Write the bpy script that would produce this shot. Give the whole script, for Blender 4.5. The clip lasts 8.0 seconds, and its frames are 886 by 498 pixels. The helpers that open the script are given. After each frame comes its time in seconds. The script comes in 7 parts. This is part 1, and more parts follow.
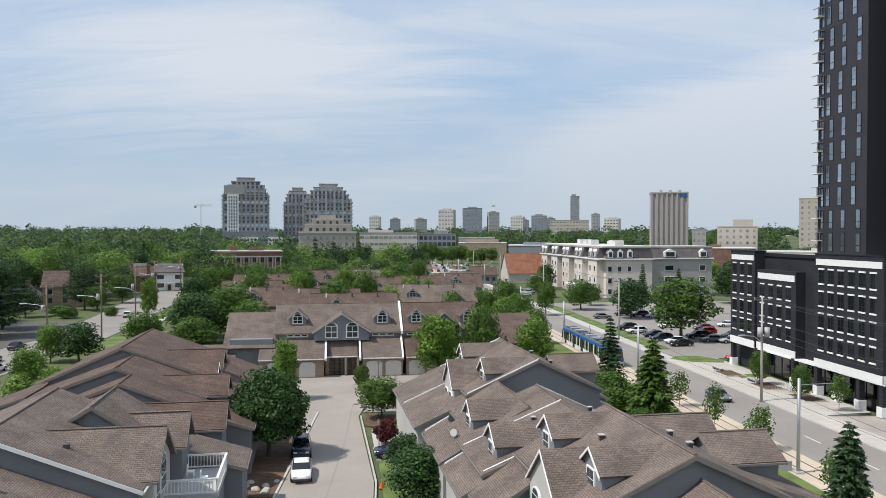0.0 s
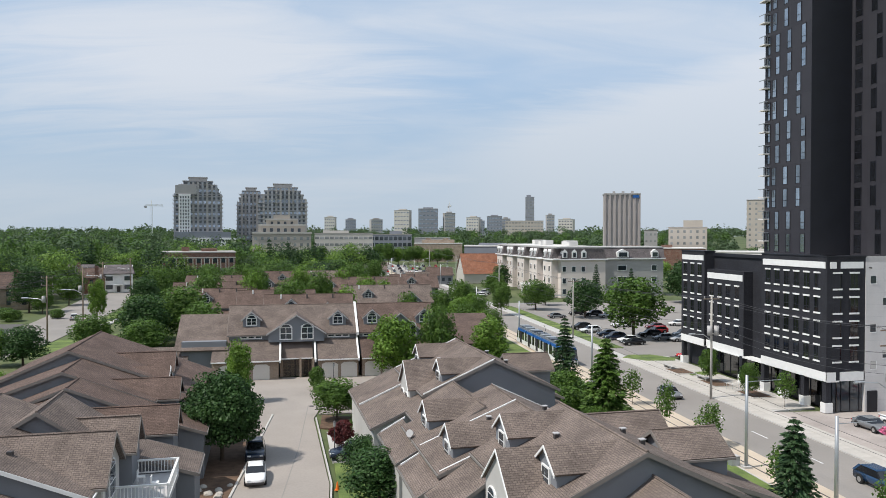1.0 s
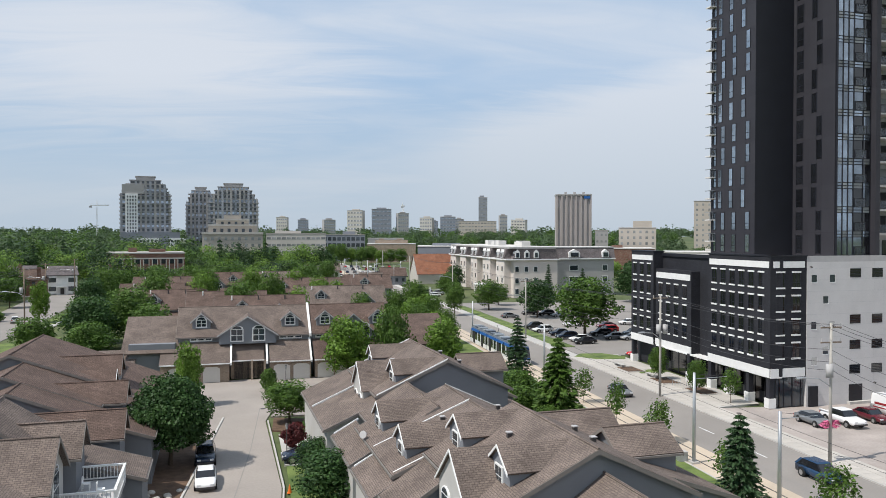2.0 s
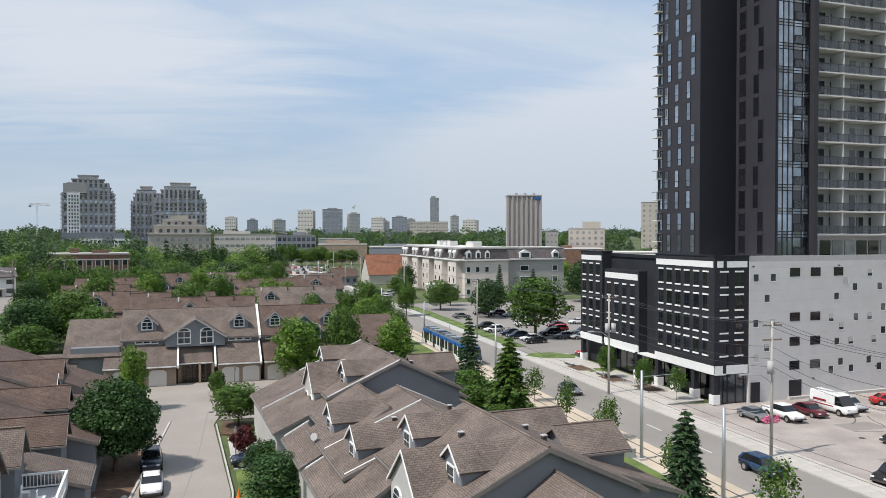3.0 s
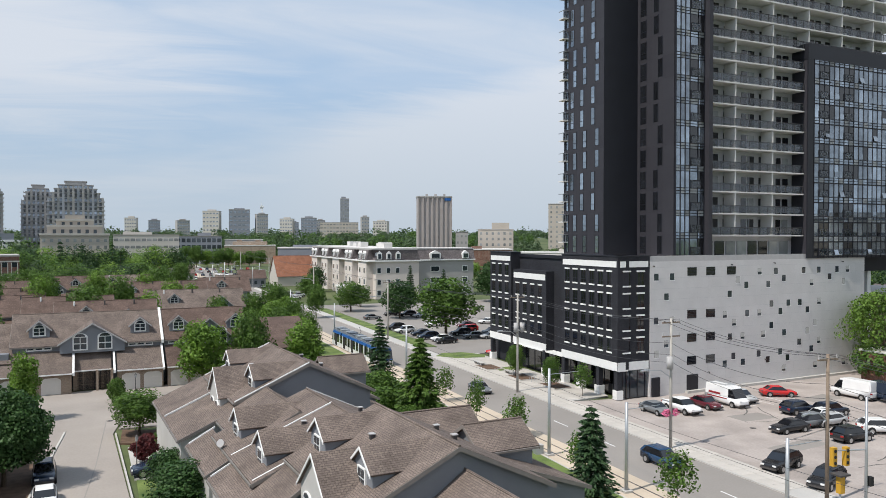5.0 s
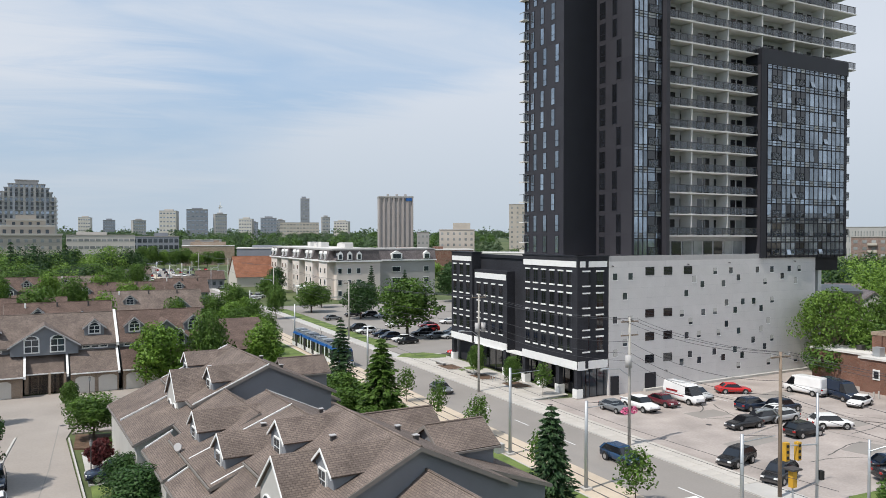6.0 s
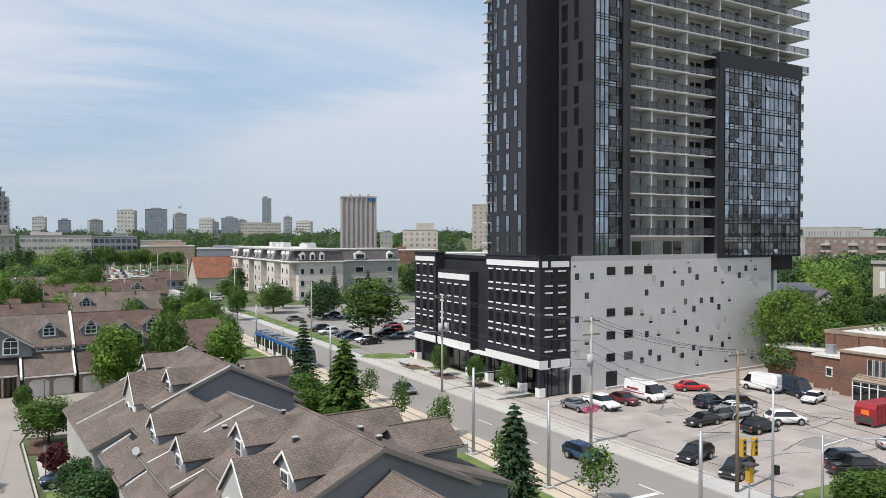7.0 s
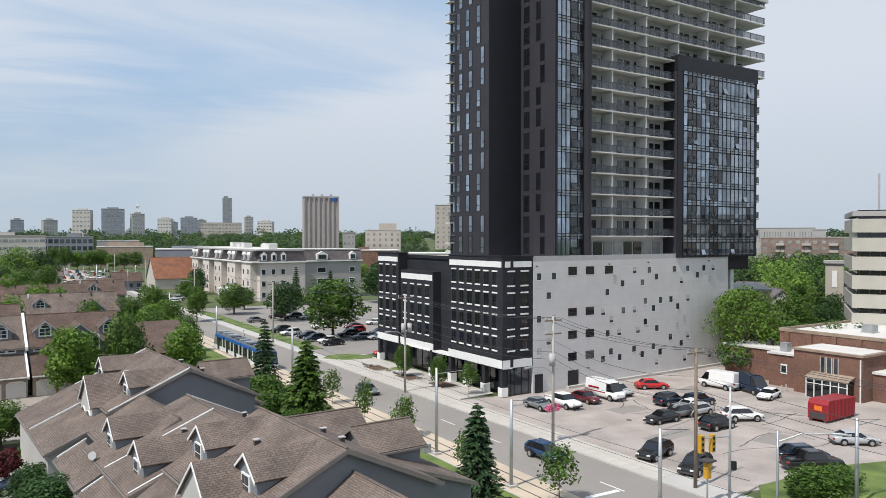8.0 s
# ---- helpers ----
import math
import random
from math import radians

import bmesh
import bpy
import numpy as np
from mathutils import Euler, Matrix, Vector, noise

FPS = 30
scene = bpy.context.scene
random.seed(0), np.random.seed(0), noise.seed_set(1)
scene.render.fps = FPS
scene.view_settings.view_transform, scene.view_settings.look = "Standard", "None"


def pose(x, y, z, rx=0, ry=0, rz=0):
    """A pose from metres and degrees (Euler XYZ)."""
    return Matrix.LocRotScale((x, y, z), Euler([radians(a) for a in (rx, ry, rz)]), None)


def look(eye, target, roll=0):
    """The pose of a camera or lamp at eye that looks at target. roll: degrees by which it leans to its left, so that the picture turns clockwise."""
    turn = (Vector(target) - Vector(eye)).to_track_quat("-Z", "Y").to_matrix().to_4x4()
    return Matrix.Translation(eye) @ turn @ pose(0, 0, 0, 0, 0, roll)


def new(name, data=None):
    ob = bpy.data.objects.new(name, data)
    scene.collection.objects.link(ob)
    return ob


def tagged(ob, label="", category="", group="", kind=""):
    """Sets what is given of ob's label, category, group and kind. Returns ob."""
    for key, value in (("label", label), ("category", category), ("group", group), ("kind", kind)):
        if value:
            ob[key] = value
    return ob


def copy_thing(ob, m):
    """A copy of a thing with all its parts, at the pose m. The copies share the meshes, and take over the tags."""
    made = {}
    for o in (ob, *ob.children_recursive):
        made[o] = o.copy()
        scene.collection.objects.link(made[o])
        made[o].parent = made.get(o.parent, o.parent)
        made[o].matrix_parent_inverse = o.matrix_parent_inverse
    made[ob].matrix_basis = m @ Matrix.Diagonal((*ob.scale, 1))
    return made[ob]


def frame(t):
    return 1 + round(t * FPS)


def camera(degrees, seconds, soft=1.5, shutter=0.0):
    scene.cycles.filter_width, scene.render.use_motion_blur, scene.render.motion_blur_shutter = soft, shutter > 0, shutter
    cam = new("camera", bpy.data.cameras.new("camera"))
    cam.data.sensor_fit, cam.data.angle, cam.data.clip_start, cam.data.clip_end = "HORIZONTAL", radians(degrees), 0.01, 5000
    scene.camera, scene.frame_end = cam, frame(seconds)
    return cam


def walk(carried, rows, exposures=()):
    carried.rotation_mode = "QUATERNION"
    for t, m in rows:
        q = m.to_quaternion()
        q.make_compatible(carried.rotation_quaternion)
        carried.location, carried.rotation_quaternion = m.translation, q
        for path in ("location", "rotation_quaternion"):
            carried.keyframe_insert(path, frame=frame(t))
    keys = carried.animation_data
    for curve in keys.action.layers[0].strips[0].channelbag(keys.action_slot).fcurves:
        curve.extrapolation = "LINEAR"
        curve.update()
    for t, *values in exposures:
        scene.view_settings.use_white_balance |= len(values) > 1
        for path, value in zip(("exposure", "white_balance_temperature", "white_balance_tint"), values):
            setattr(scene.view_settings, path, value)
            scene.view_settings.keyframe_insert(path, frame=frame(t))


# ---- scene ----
# ---- camera: a drone that hovers and turns to its right ----
EYE = 21.5
cam = camera(60.24, 8.0, 0.6)
ROWS = [
    (0.0, 0.0, -1.07), (0.5, 1.72, -1.055), (1.0, 3.31, -1.03), (1.5, 5.0, -1.015), (3.0, 10.43, -0.967),
    (3.5, 12.17, -0.943), (4.0, 13.95, -0.926), (4.5, 15.58, -0.912), (6.0, 20.03, -0.880), (6.5, 21.39, -0.875),
    (7.0, 22.78, -0.864), (7.5, 24.22, -0.854), (8.0, 25.56, -0.845)]
walk(cam, [(t, pose(0, 0, EYE, 90 + pitch, 0, -yaw)) for t, yaw, pitch in ROWS])

# ---- sky, clouds and sun ----
SUN_FROM = Vector((-0.92, -0.33, 0)).normalized()
SUN_UP = radians(56)
world = bpy.data.worlds.new("sky")
scene.world = world
world.use_nodes = True
wn, wl = world.node_tree.nodes, world.node_tree.links
wn.clear()
sky = wn.new("ShaderNodeTexSky")
sky.sky_type = "NISHITA"
sky.sun_disc = False
sky.sun_elevation = SUN_UP
sky.sun_rotation = math.atan2(SUN_FROM.x, SUN_FROM.y)
sky.air_density, sky.dust_density, sky.ozone_density = 1.15, 0.25, 3.0
tc = wn.new("ShaderNodeTexCoord")
# high thin cloud: streaks that lie flat far overhead
sep = wn.new("ShaderNodeSeparateXYZ")
wl.new(tc.outputs["Generated"], sep.inputs[0])


def wmath(op, a, b=None, c=None):
    n = wn.new("ShaderNodeMath")
    n.operation = op
    for i, v in enumerate((a, b, c)):
        if v is None:
            continue
        if isinstance(v, (int, float)):
            n.inputs[i].default_value = v
        else:
            wl.new(v, n.inputs[i])
    return n.outputs[0]


up = wmath("MAXIMUM", sep.outputs["Z"], 0.0)
flat = wmath("ADD", up, 0.22)
cx, cy = wmath("DIVIDE", sep.outputs["X"], flat), wmath("DIVIDE", sep.outputs["Y"], flat)
comb = wn.new("ShaderNodeCombineXYZ")
wl.new(cx, comb.inputs[0])
wl.new(cy, comb.inputs[1])


def cloud(scale, detail, rough, rot, stretch, offset, lo, hi, distortion=0.0):
    mp = wn.new("ShaderNodeMapping")
    mp.inputs["Rotation"].default_value = (0, 0, radians(rot))
    mp.inputs["Scale"].default_value = stretch
    mp.inputs["Location"].default_value = offset
    wl.new(comb.outputs[0], mp.inputs[0])
    n = wn.new("ShaderNodeTexNoise")
    n.inputs["Scale"].default_value, n.inputs["Detail"].default_value = scale, detail
    n.inputs["Roughness"].default_value, n.inputs["Distortion"].default_value = rough, distortion
    wl.new(mp.outputs[0], n.inputs["Vector"])
    r = wn.new("ShaderNodeMapRange")
    r.interpolation_type = "SMOOTHSTEP"
    r.inputs["From Min"].default_value, r.inputs["From Max"].default_value = lo, hi
    wl.new(n.outputs["Fac"], r.inputs["Value"])
    return r.outputs[0]


az = wmath("ARCTAN2", sep.outputs["X"], sep.outputs["Y"])
big = cloud(0.75, 5, 0.52, -28, (0.9, 1.7, 1), (2.1, 0.4, 0), 0.34, 0.66, 0.5)
fine = cloud(2.0, 9, 0.58, -22, (0.6, 2.2, 1), (4.2, 1.7, 0), 0.25, 0.75, 0.7)
wisp = cloud(3.4, 8, 0.6, -24, (0.5, 2.0, 1), (1.3, 5.1, 0), 0.0, 1.0, 0.9)


def smooth_step(v, lo, hi):
    r = wn.new("ShaderNodeMapRange")
    r.interpolation_type = "SMOOTHSTEP"
    r.inputs["From Min"].default_value, r.inputs["From Max"].default_value = lo, hi
    wl.new(v, r.inputs["Value"])
    return r.outputs[0]


# a sheet of high cloud whose upper edge climbs towards the east
edge = wmath("SUBTRACT", wmath("MULTIPLY_ADD", az, 0.27, 0.115), sep.outputs["Z"])
edge = wmath("ADD", edge, wmath("MULTIPLY_ADD", wisp, 0.05, -0.025))
sheet = wmath("MULTIPLY", smooth_step(edge, -0.035, 0.045), smooth_step(az, -0.06, 0.20))
# a brighter bank of cloud high in the north-west
bx = wmath("DIVIDE", wmath("ADD", az, 0.25), 0.36)
by = wmath("DIVIDE", wmath("SUBTRACT", sep.outputs["Z"], 0.215), 0.12)
far_off = wmath("SQRT", wmath("ADD", wmath("MULTIPLY", bx, bx), wmath("MULTIPLY", by, by)))
far_off = wmath("ADD", far_off, wmath("MULTIPLY_ADD", wisp, 0.9, -0.45))
bank = wmath("SUBTRACT", 1.0, smooth_step(far_off, 0.1, 1.35))
streaks = wmath("MULTIPLY", wmath("MULTIPLY_ADD", fine, 0.45, 0.33), big)
cover = wmath("MAXIMUM", streaks, wmath("MAXIMUM", wmath("MULTIPLY", sheet, 0.86), wmath("MULTIPLY", bank, 0.88)))
cover = wmath("MULTIPLY_ADD", cover, 0.90, 0.04)
haze = wmath("SUBTRACT", 1.0, wmath("MINIMUM", wmath("MULTIPLY", up, 5.0), 1.0))
tint = wn.new("ShaderNodeMix")
tint.data_type = "RGBA"
wl.new(cover, tint.inputs["Factor"])
veil = wn.new("ShaderNodeMix")
veil.data_type = "RGBA"
veil.inputs["Factor"].default_value = 0.8
wl.new(sky.outputs[0], veil.inputs["A"])
veil.inputs["B"].default_value = (4.6, 6.75, 9.6, 1)
wl.new(veil.outputs["Result"], tint.inputs["A"])
tint.inputs["B"].default_value = (8.7, 9.1, 9.8, 1)
bg = wn.new("ShaderNodeBackground")
bg.inputs["Strength"].default_value = 0.087
low = wn.new("ShaderNodeMix")
low.data_type = "RGBA"
wl.new(wmath("MULTIPLY", haze, 0.88), low.inputs["Factor"])
wl.new(tint.outputs["Result"], low.inputs["A"])
low.inputs["B"].default_value = (5.75, 6.7, 7.7, 1)
wl.new(low.outputs["Result"], bg.inputs["Color"])
wout = wn.new("ShaderNodeOutputWorld")
wl.new(bg.outputs[0], wout.inputs["Surface"])

sun = new("sun", bpy.data.lights.new("sun", "SUN"))
sun.data.energy, sun.data.angle, sun.data.color = 4.5, radians(0.6), (1.0, 0.945, 0.865)
sun.matrix_world = look(SUN_FROM * 60 * math.cos(SUN_UP) + Vector((0, 0, 60 * math.sin(SUN_UP))), (0, 0, 0))
scene.view_settings.exposure = -0.03


# ---- materials ----
def mat(name, color, rough=0.8, metal=0.0, vary=0.12, scale=1.5, bump=0.15, fine=18.0, spec=0.4, island=0.0, obj=0.0, second=None):
    """A surface with large stains and fine grain; second: a colour for the stains; island, obj: how far pieces differ in tone."""
    m = bpy.data.materials.new(name)
    m.use_nodes = True
    nt = m.node_tree
    b = nt.nodes["Principled BSDF"]
    b.inputs["Roughness"].default_value, b.inputs["Metallic"].default_value = rough, metal
    b.inputs["Specular IOR Level"].default_value = spec
    co = nt.nodes.new("ShaderNodeTexCoord")
    n1, n2 = nt.nodes.new("ShaderNodeTexNoise"), nt.nodes.new("ShaderNodeTexNoise")
    n1.inputs["Scale"].default_value, n1.inputs["Detail"].default_value = scale, 5
    n2.inputs["Scale"].default_value, n2.inputs["Detail"].default_value = fine, 3
    for n in (n1, n2):
        nt.links.new(co.outputs["Object"], n.inputs["Vector"])
    ramp = nt.nodes.new("ShaderNodeMix")
    ramp.data_type = "RGBA"
    c = Vector(color)
    lo, hi = c * (1 - vary), c * (1 + vary)
    if second:
        lo = Vector(second)
    ramp.inputs["A"].default_value, ramp.inputs["B"].default_value = (*lo, 1), (*[min(v, 0.95) for v in hi], 1)
    r1 = nt.nodes.new("ShaderNodeMapRange")
    r1.inputs["From Min"].default_value, r1.inputs["From Max"].default_value = 0.32, 0.68
    nt.links.new(n1.outputs["Fac"], r1.inputs["Value"])
    nt.links.new(r1.outputs[0], ramp.inputs["Factor"])
    grain = nt.nodes.new("ShaderNodeMix")
    grain.data_type, grain.blend_type = "RGBA", "MULTIPLY"
    grain.inputs["Factor"].default_value = min(1.0, vary * 3)
    r2 = nt.nodes.new("ShaderNodeMapRange")
    r2.inputs["To Min"].default_value, r2.inputs["To Max"].default_value = 0.6, 1.4
    nt.links.new(n2.outputs["Fac"], r2.inputs["Value"])
    nt.links.new(ramp.outputs["Result"], grain.inputs["A"])
    nt.links.new(r2.outputs[0], grain.inputs["B"])
    out = grain.outputs["Result"]
    for amount, src in ((island, "isl"), (obj, "obj")):
        if amount:
            if src == "isl":
                rnd = nt.nodes.new("ShaderNodeNewGeometry").outputs["Random Per Island"]
            else:
                rnd = nt.nodes.new("ShaderNodeObjectInfo").outputs["Random"]
            rr = nt.nodes.new("ShaderNodeMapRange")
            rr.inputs["To Min"].default_value, rr.inputs["To Max"].default_value = 1 - amount, 1 + amount
            nt.links.new(rnd, rr.inputs["Value"])
            mm = nt.nodes.new("ShaderNodeMix")
            mm.data_type, mm.blend_type = "RGBA", "MULTIPLY"
            mm.inputs["Factor"].default_value = 1
            nt.links.new(out, mm.inputs["A"])
            nt.links.new(rr.outputs[0], mm.inputs["B"])
            out = mm.outputs["Result"]
    nt.links.new(out, b.inputs["Base Color"])
    if bump:
        bp = nt.nodes.new("ShaderNodeBump")
        bp.inputs["Strength"].default_value, bp.inputs["Distance"].default_value = bump, 0.02
        nt.links.new(n2.outputs["Fac"], bp.inputs["Height"])
        nt.links.new(bp.outputs[0], b.inputs["Normal"])
    return m


def leafy(name, dark, light, island=0.22):
    m = mat(name, light, rough=0.55, vary=0.2, scale=0.6, bump=0, fine=3.0, second=dark, island=island, spec=0.25)
    b = m.node_tree.nodes["Principled BSDF"]
    b.inputs["Subsurface Weight"].default_value = 0.0
    src = b.inputs["Base Color"].links[0].from_socket
    tr = m.node_tree.nodes.new("ShaderNodeBsdfTranslucent")
    mx = m.node_tree.nodes.new("ShaderNodeMixShader")
    mx.inputs[0].default_value = 0.25
    m.node_tree.links.new(src, tr.inputs[0])
    m.node_tree.links.new(b.outputs[0], mx.inputs[1])
    m.node_tree.links.new(tr.outputs[0], mx.inputs[2])
    m.node_tree.links.new(mx.outputs[0], m.node_tree.nodes["Material Output"].inputs["Surface"])
    return m


def glassy(name, color, rough=0.06, metal=0.0, vary=0.25):
    m = mat(name, color, rough=rough, metal=metal, vary=vary, scale=0.35, bump=0, fine=0.8, spec=0.9, obj=0.35)
    return m


def coursed(name, color, second, width, height, mortar, mortar_color, rough=0.9, bump=0.5, offset=0.5, vary=0.2):
    """Courses of shingle, brick or block by their true size, over each face's own upright or slope (UV in metres)."""
    m = bpy.data.materials.new(name)
    m.use_nodes = True
    nt = m.node_tree
    b = nt.nodes["Principled BSDF"]
    b.inputs["Roughness"].default_value = rough
    b.inputs["Specular IOR Level"].default_value = 0.25
    co = nt.nodes.new("ShaderNodeTexCoord")
    br = nt.nodes.new("ShaderNodeTexBrick")
    br.offset = offset
    br.inputs["Scale"].default_value = 1.0
    br.inputs["Brick Width"].default_value, br.inputs["Row Height"].default_value = width, height
    br.inputs["Mortar Size"].default_value, br.inputs["Mortar Smooth"].default_value = mortar, 0.3
    br.inputs["Color1"].default_value, br.inputs["Color2"].default_value = (*color, 1), (*second, 1)
    br.inputs["Mortar"].default_value = (*mortar_color, 1)
    nt.links.new(co.outputs["UV"], br.inputs["Vector"])
    n1, n2 = nt.nodes.new("ShaderNodeTexNoise"), nt.nodes.new("ShaderNodeTexNoise")
    n1.inputs["Scale"].default_value, n1.inputs["Detail"].default_value = 0.5, 6
    n2.inputs["Scale"].default_value, n2.inputs["Detail"].default_value = 9.0, 4
    for n in (n1, n2):
        nt.links.new(co.outputs["Object"], n.inputs["Vector"])
    last = br.outputs["Color"]
    for n, amount in ((n1, vary), (n2, vary)):
        r = nt.nodes.new("ShaderNodeMapRange")
        r.inputs["From Min"].default_value, r.inputs["From Max"].default_value = 0.25, 0.75
        r.inputs["To Min"].default_value, r.inputs["To Max"].default_value = 1 - amount, 1 + amount
        nt.links.new(n.outputs["Fac"], r.inputs["Value"])
        mm = nt.nodes.new("ShaderNodeMix")
        mm.data_type, mm.blend_type = "RGBA", "MULTIPLY"
        mm.inputs["Factor"].default_value = 1
        nt.links.new(last, mm.inputs["A"])
        nt.links.new(r.outputs[0], mm.inputs["B"])
        last = mm.outputs["Result"]
    nt.links.new(last, b.inputs["Base Color"])
    bp = nt.nodes.new("ShaderNodeBump")
    bp.inputs["Strength"].default_value, bp.inputs["Distance"].default_value = bump, 0.03
    inv = nt.nodes.new("ShaderNodeMath")
    inv.operation = "SUBTRACT"
    inv.inputs[0].default_value = 1
    nt.links.new(br.outputs["Fac"], inv.inputs[1])
    nt.links.new(inv.outputs[0], bp.inputs["Height"])
    nt.links.new(bp.outputs[0], b.inputs["Normal"])
    return m


M = {}
M["shingle_brown"] = coursed("shingle_brown", (0.150, 0.104, 0.086), (0.112, 0.078, 0.066), 0.30, 0.145, 0.016, (0.070, 0.049, 0.041), vary=0.28)
M["shingle_grey"] = coursed("shingle_grey", (0.195, 0.155, 0.133), (0.150, 0.119, 0.104), 0.30, 0.145, 0.016, (0.088, 0.070, 0.062), vary=0.28)
M["shingle_rust"] = coursed("shingle_rust", (0.27, 0.125, 0.08), (0.23, 0.105, 0.066), 0.5, 0.25, 0.02, (0.2, 0.08, 0.04))
M["brick_red"] = coursed("brick_red", (0.205, 0.100, 0.070), (0.150, 0.072, 0.052), 0.24, 0.085, 0.010, (0.25, 0.2, 0.17))
M["brick_tan"] = coursed("brick_tan", (0.33, 0.25, 0.19), (0.27, 0.2, 0.15), 0.24, 0.085, 0.010, (0.36, 0.32, 0.27))
M["brick_dark"] = coursed("brick_dark", (0.030, 0.031, 0.038), (0.024, 0.025, 0.031), 0.4, 0.1, 0.006, (0.012, 0.012, 0.014), rough=0.75, bump=0.2)
M["panel_grey"] = coursed("panel_grey", (0.585, 0.57, 0.565), (0.56, 0.545, 0.54), 7.0, 1.45, 0.012, (0.43, 0.43, 0.44), rough=0.8, bump=0.1, vary=0.05)
M["panel_dark"] = coursed("panel_dark", (0.042, 0.041, 0.049), (0.036, 0.035, 0.043), 2.4, 3.13, 0.012, (0.022, 0.022, 0.026), rough=0.55, bump=0.15, vary=0.08, offset=0.0)
M["black_panel"] = mat("black_panel", (0.013, 0.014, 0.020), rough=0.5, bump=0.03, vary=0.1, scale=0.4)
M["siding"] = mat("siding", (0.19, 0.20, 0.22), rough=0.75, vary=0.05, scale=0.5, bump=0.03)
M["siding_light"] = mat("siding_light", (0.46, 0.45, 0.43), rough=0.75, vary=0.05, scale=0.5, bump=0.03)
M["white_trim"] = mat("white_trim", (0.76, 0.76, 0.75), rough=0.5, vary=0.04, bump=0.02)
M["grey_trim"] = mat("grey_trim", (0.42, 0.41, 0.41), rough=0.6, vary=0.05, bump=0.02)
M["dark_trim"] = mat("dark_trim", (0.06, 0.055, 0.055), rough=0.6, vary=0.08, bump=0.02)
M["fascia"] = mat("fascia", (0.20, 0.18, 0.165), rough=0.6, vary=0.1, bump=0.02)
M["garage"] = mat("garage", (0.62, 0.59, 0.55), rough=0.55, vary=0.04, bump=0.02)
M["glass"] = glassy("glass", (0.035, 0.045, 0.055))
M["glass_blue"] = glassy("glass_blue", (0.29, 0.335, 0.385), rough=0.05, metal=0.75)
M["glass_dark"] = glassy("glass_dark", (0.012, 0.013, 0.016))
M["glass_pale"] = glassy("glass_pale", (0.27, 0.28, 0.28), rough=0.1)
M["asphalt"] = mat("asphalt", (0.255, 0.235, 0.218), rough=0.92, vary=0.08, scale=0.09, bump=0.1, fine=5.0)
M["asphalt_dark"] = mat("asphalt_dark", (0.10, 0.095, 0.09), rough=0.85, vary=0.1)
M["lot"] = mat("lot", (0.350, 0.308, 0.285), rough=0.92, vary=0.17, scale=0.22, bump=0.1, fine=4.0)
M["drive"] = mat("drive", (0.305, 0.272, 0.245), rough=0.92, vary=0.10, scale=0.14, bump=0.08, fine=4.0)
M["concrete"] = mat("concrete", (0.44, 0.425, 0.405), rough=0.9, vary=0.07, scale=0.3, bump=0.08, fine=7.0)
M["track_bed"] = mat("track_bed", (0.50, 0.42, 0.33), rough=0.92, vary=0.1, scale=0.25, bump=0.08, fine=6.0)
M["paving"] = mat("paving", (0.46, 0.43, 0.395), rough=0.9, vary=0.06, scale=0.4, bump=0.08, fine=7.0, obj=0.05)
M["kerb"] = mat("kerb", (0.46, 0.445, 0.42), rough=0.9, vary=0.08)
M["grass"] = mat("grass", (0.125, 0.165, 0.045), rough=0.95, vary=0.3, scale=0.35, bump=0.6, fine=9.0, second=(0.07, 0.11, 0.03))
M["earth"] = mat("earth", (0.085, 0.10, 0.04), rough=0.95, vary=0.3, scale=0.02, bump=0.2, fine=0.5, second=(0.05, 0.075, 0.025))
M["mulch"] = mat("mulch", (0.12, 0.075, 0.05), rough=0.95, vary=0.3, scale=1.2, bump=0.5)
M["bark"] = mat("bark", (0.10, 0.075, 0.055), rough=0.95, vary=0.25, scale=3, bump=0.6)
M["leaf_mid"] = leafy("leaf_mid", (0.038, 0.080, 0.014), (0.095, 0.170, 0.030))
M["leaf_dark"] = leafy("leaf_dark", (0.020, 0.050, 0.014), (0.046, 0.098, 0.026))
M["leaf_fresh"] = leafy("leaf_fresh", (0.065, 0.125, 0.020), (0.135, 0.225, 0.040))
M["leaf_light"] = leafy("leaf_light", (0.065, 0.125, 0.018), (0.14, 0.24, 0.035))
M["leaf_red"] = leafy("leaf_red", (0.05, 0.012, 0.014), (0.12, 0.03, 0.03))
M["needle"] = leafy("needle", (0.022, 0.054, 0.024), (0.058, 0.108, 0.044))
M["wood_far"] = leafy("wood_far", (0.042, 0.088, 0.017), (0.085, 0.155, 0.030), island=0.12)
M["wood_dark"] = leafy("wood_dark", (0.016, 0.040, 0.013), (0.038, 0.076, 0.023), island=0.12)
M["wood_light"] = leafy("wood_light", (0.085, 0.155, 0.024), (0.165, 0.265, 0.045), island=0.12)
# greyer, bluer leaf green that paints distance haze onto the far woods
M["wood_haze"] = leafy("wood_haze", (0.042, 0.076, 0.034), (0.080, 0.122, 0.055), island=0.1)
M["steel"] = mat("steel", (0.42, 0.44, 0.46), rough=0.45, metal=0.6, vary=0.06, bump=0.02)
M["pole_concrete"] = mat("pole_concrete", (0.40, 0.38, 0.35), rough=0.85, vary=0.08)
M["wood_pole"] = mat("wood_pole", (0.22, 0.17, 0.13), rough=0.9, vary=0.15, scale=2)
M["wire"] = mat("wire", (0.05, 0.05, 0.055), rough=0.6, vary=0.05, bump=0)
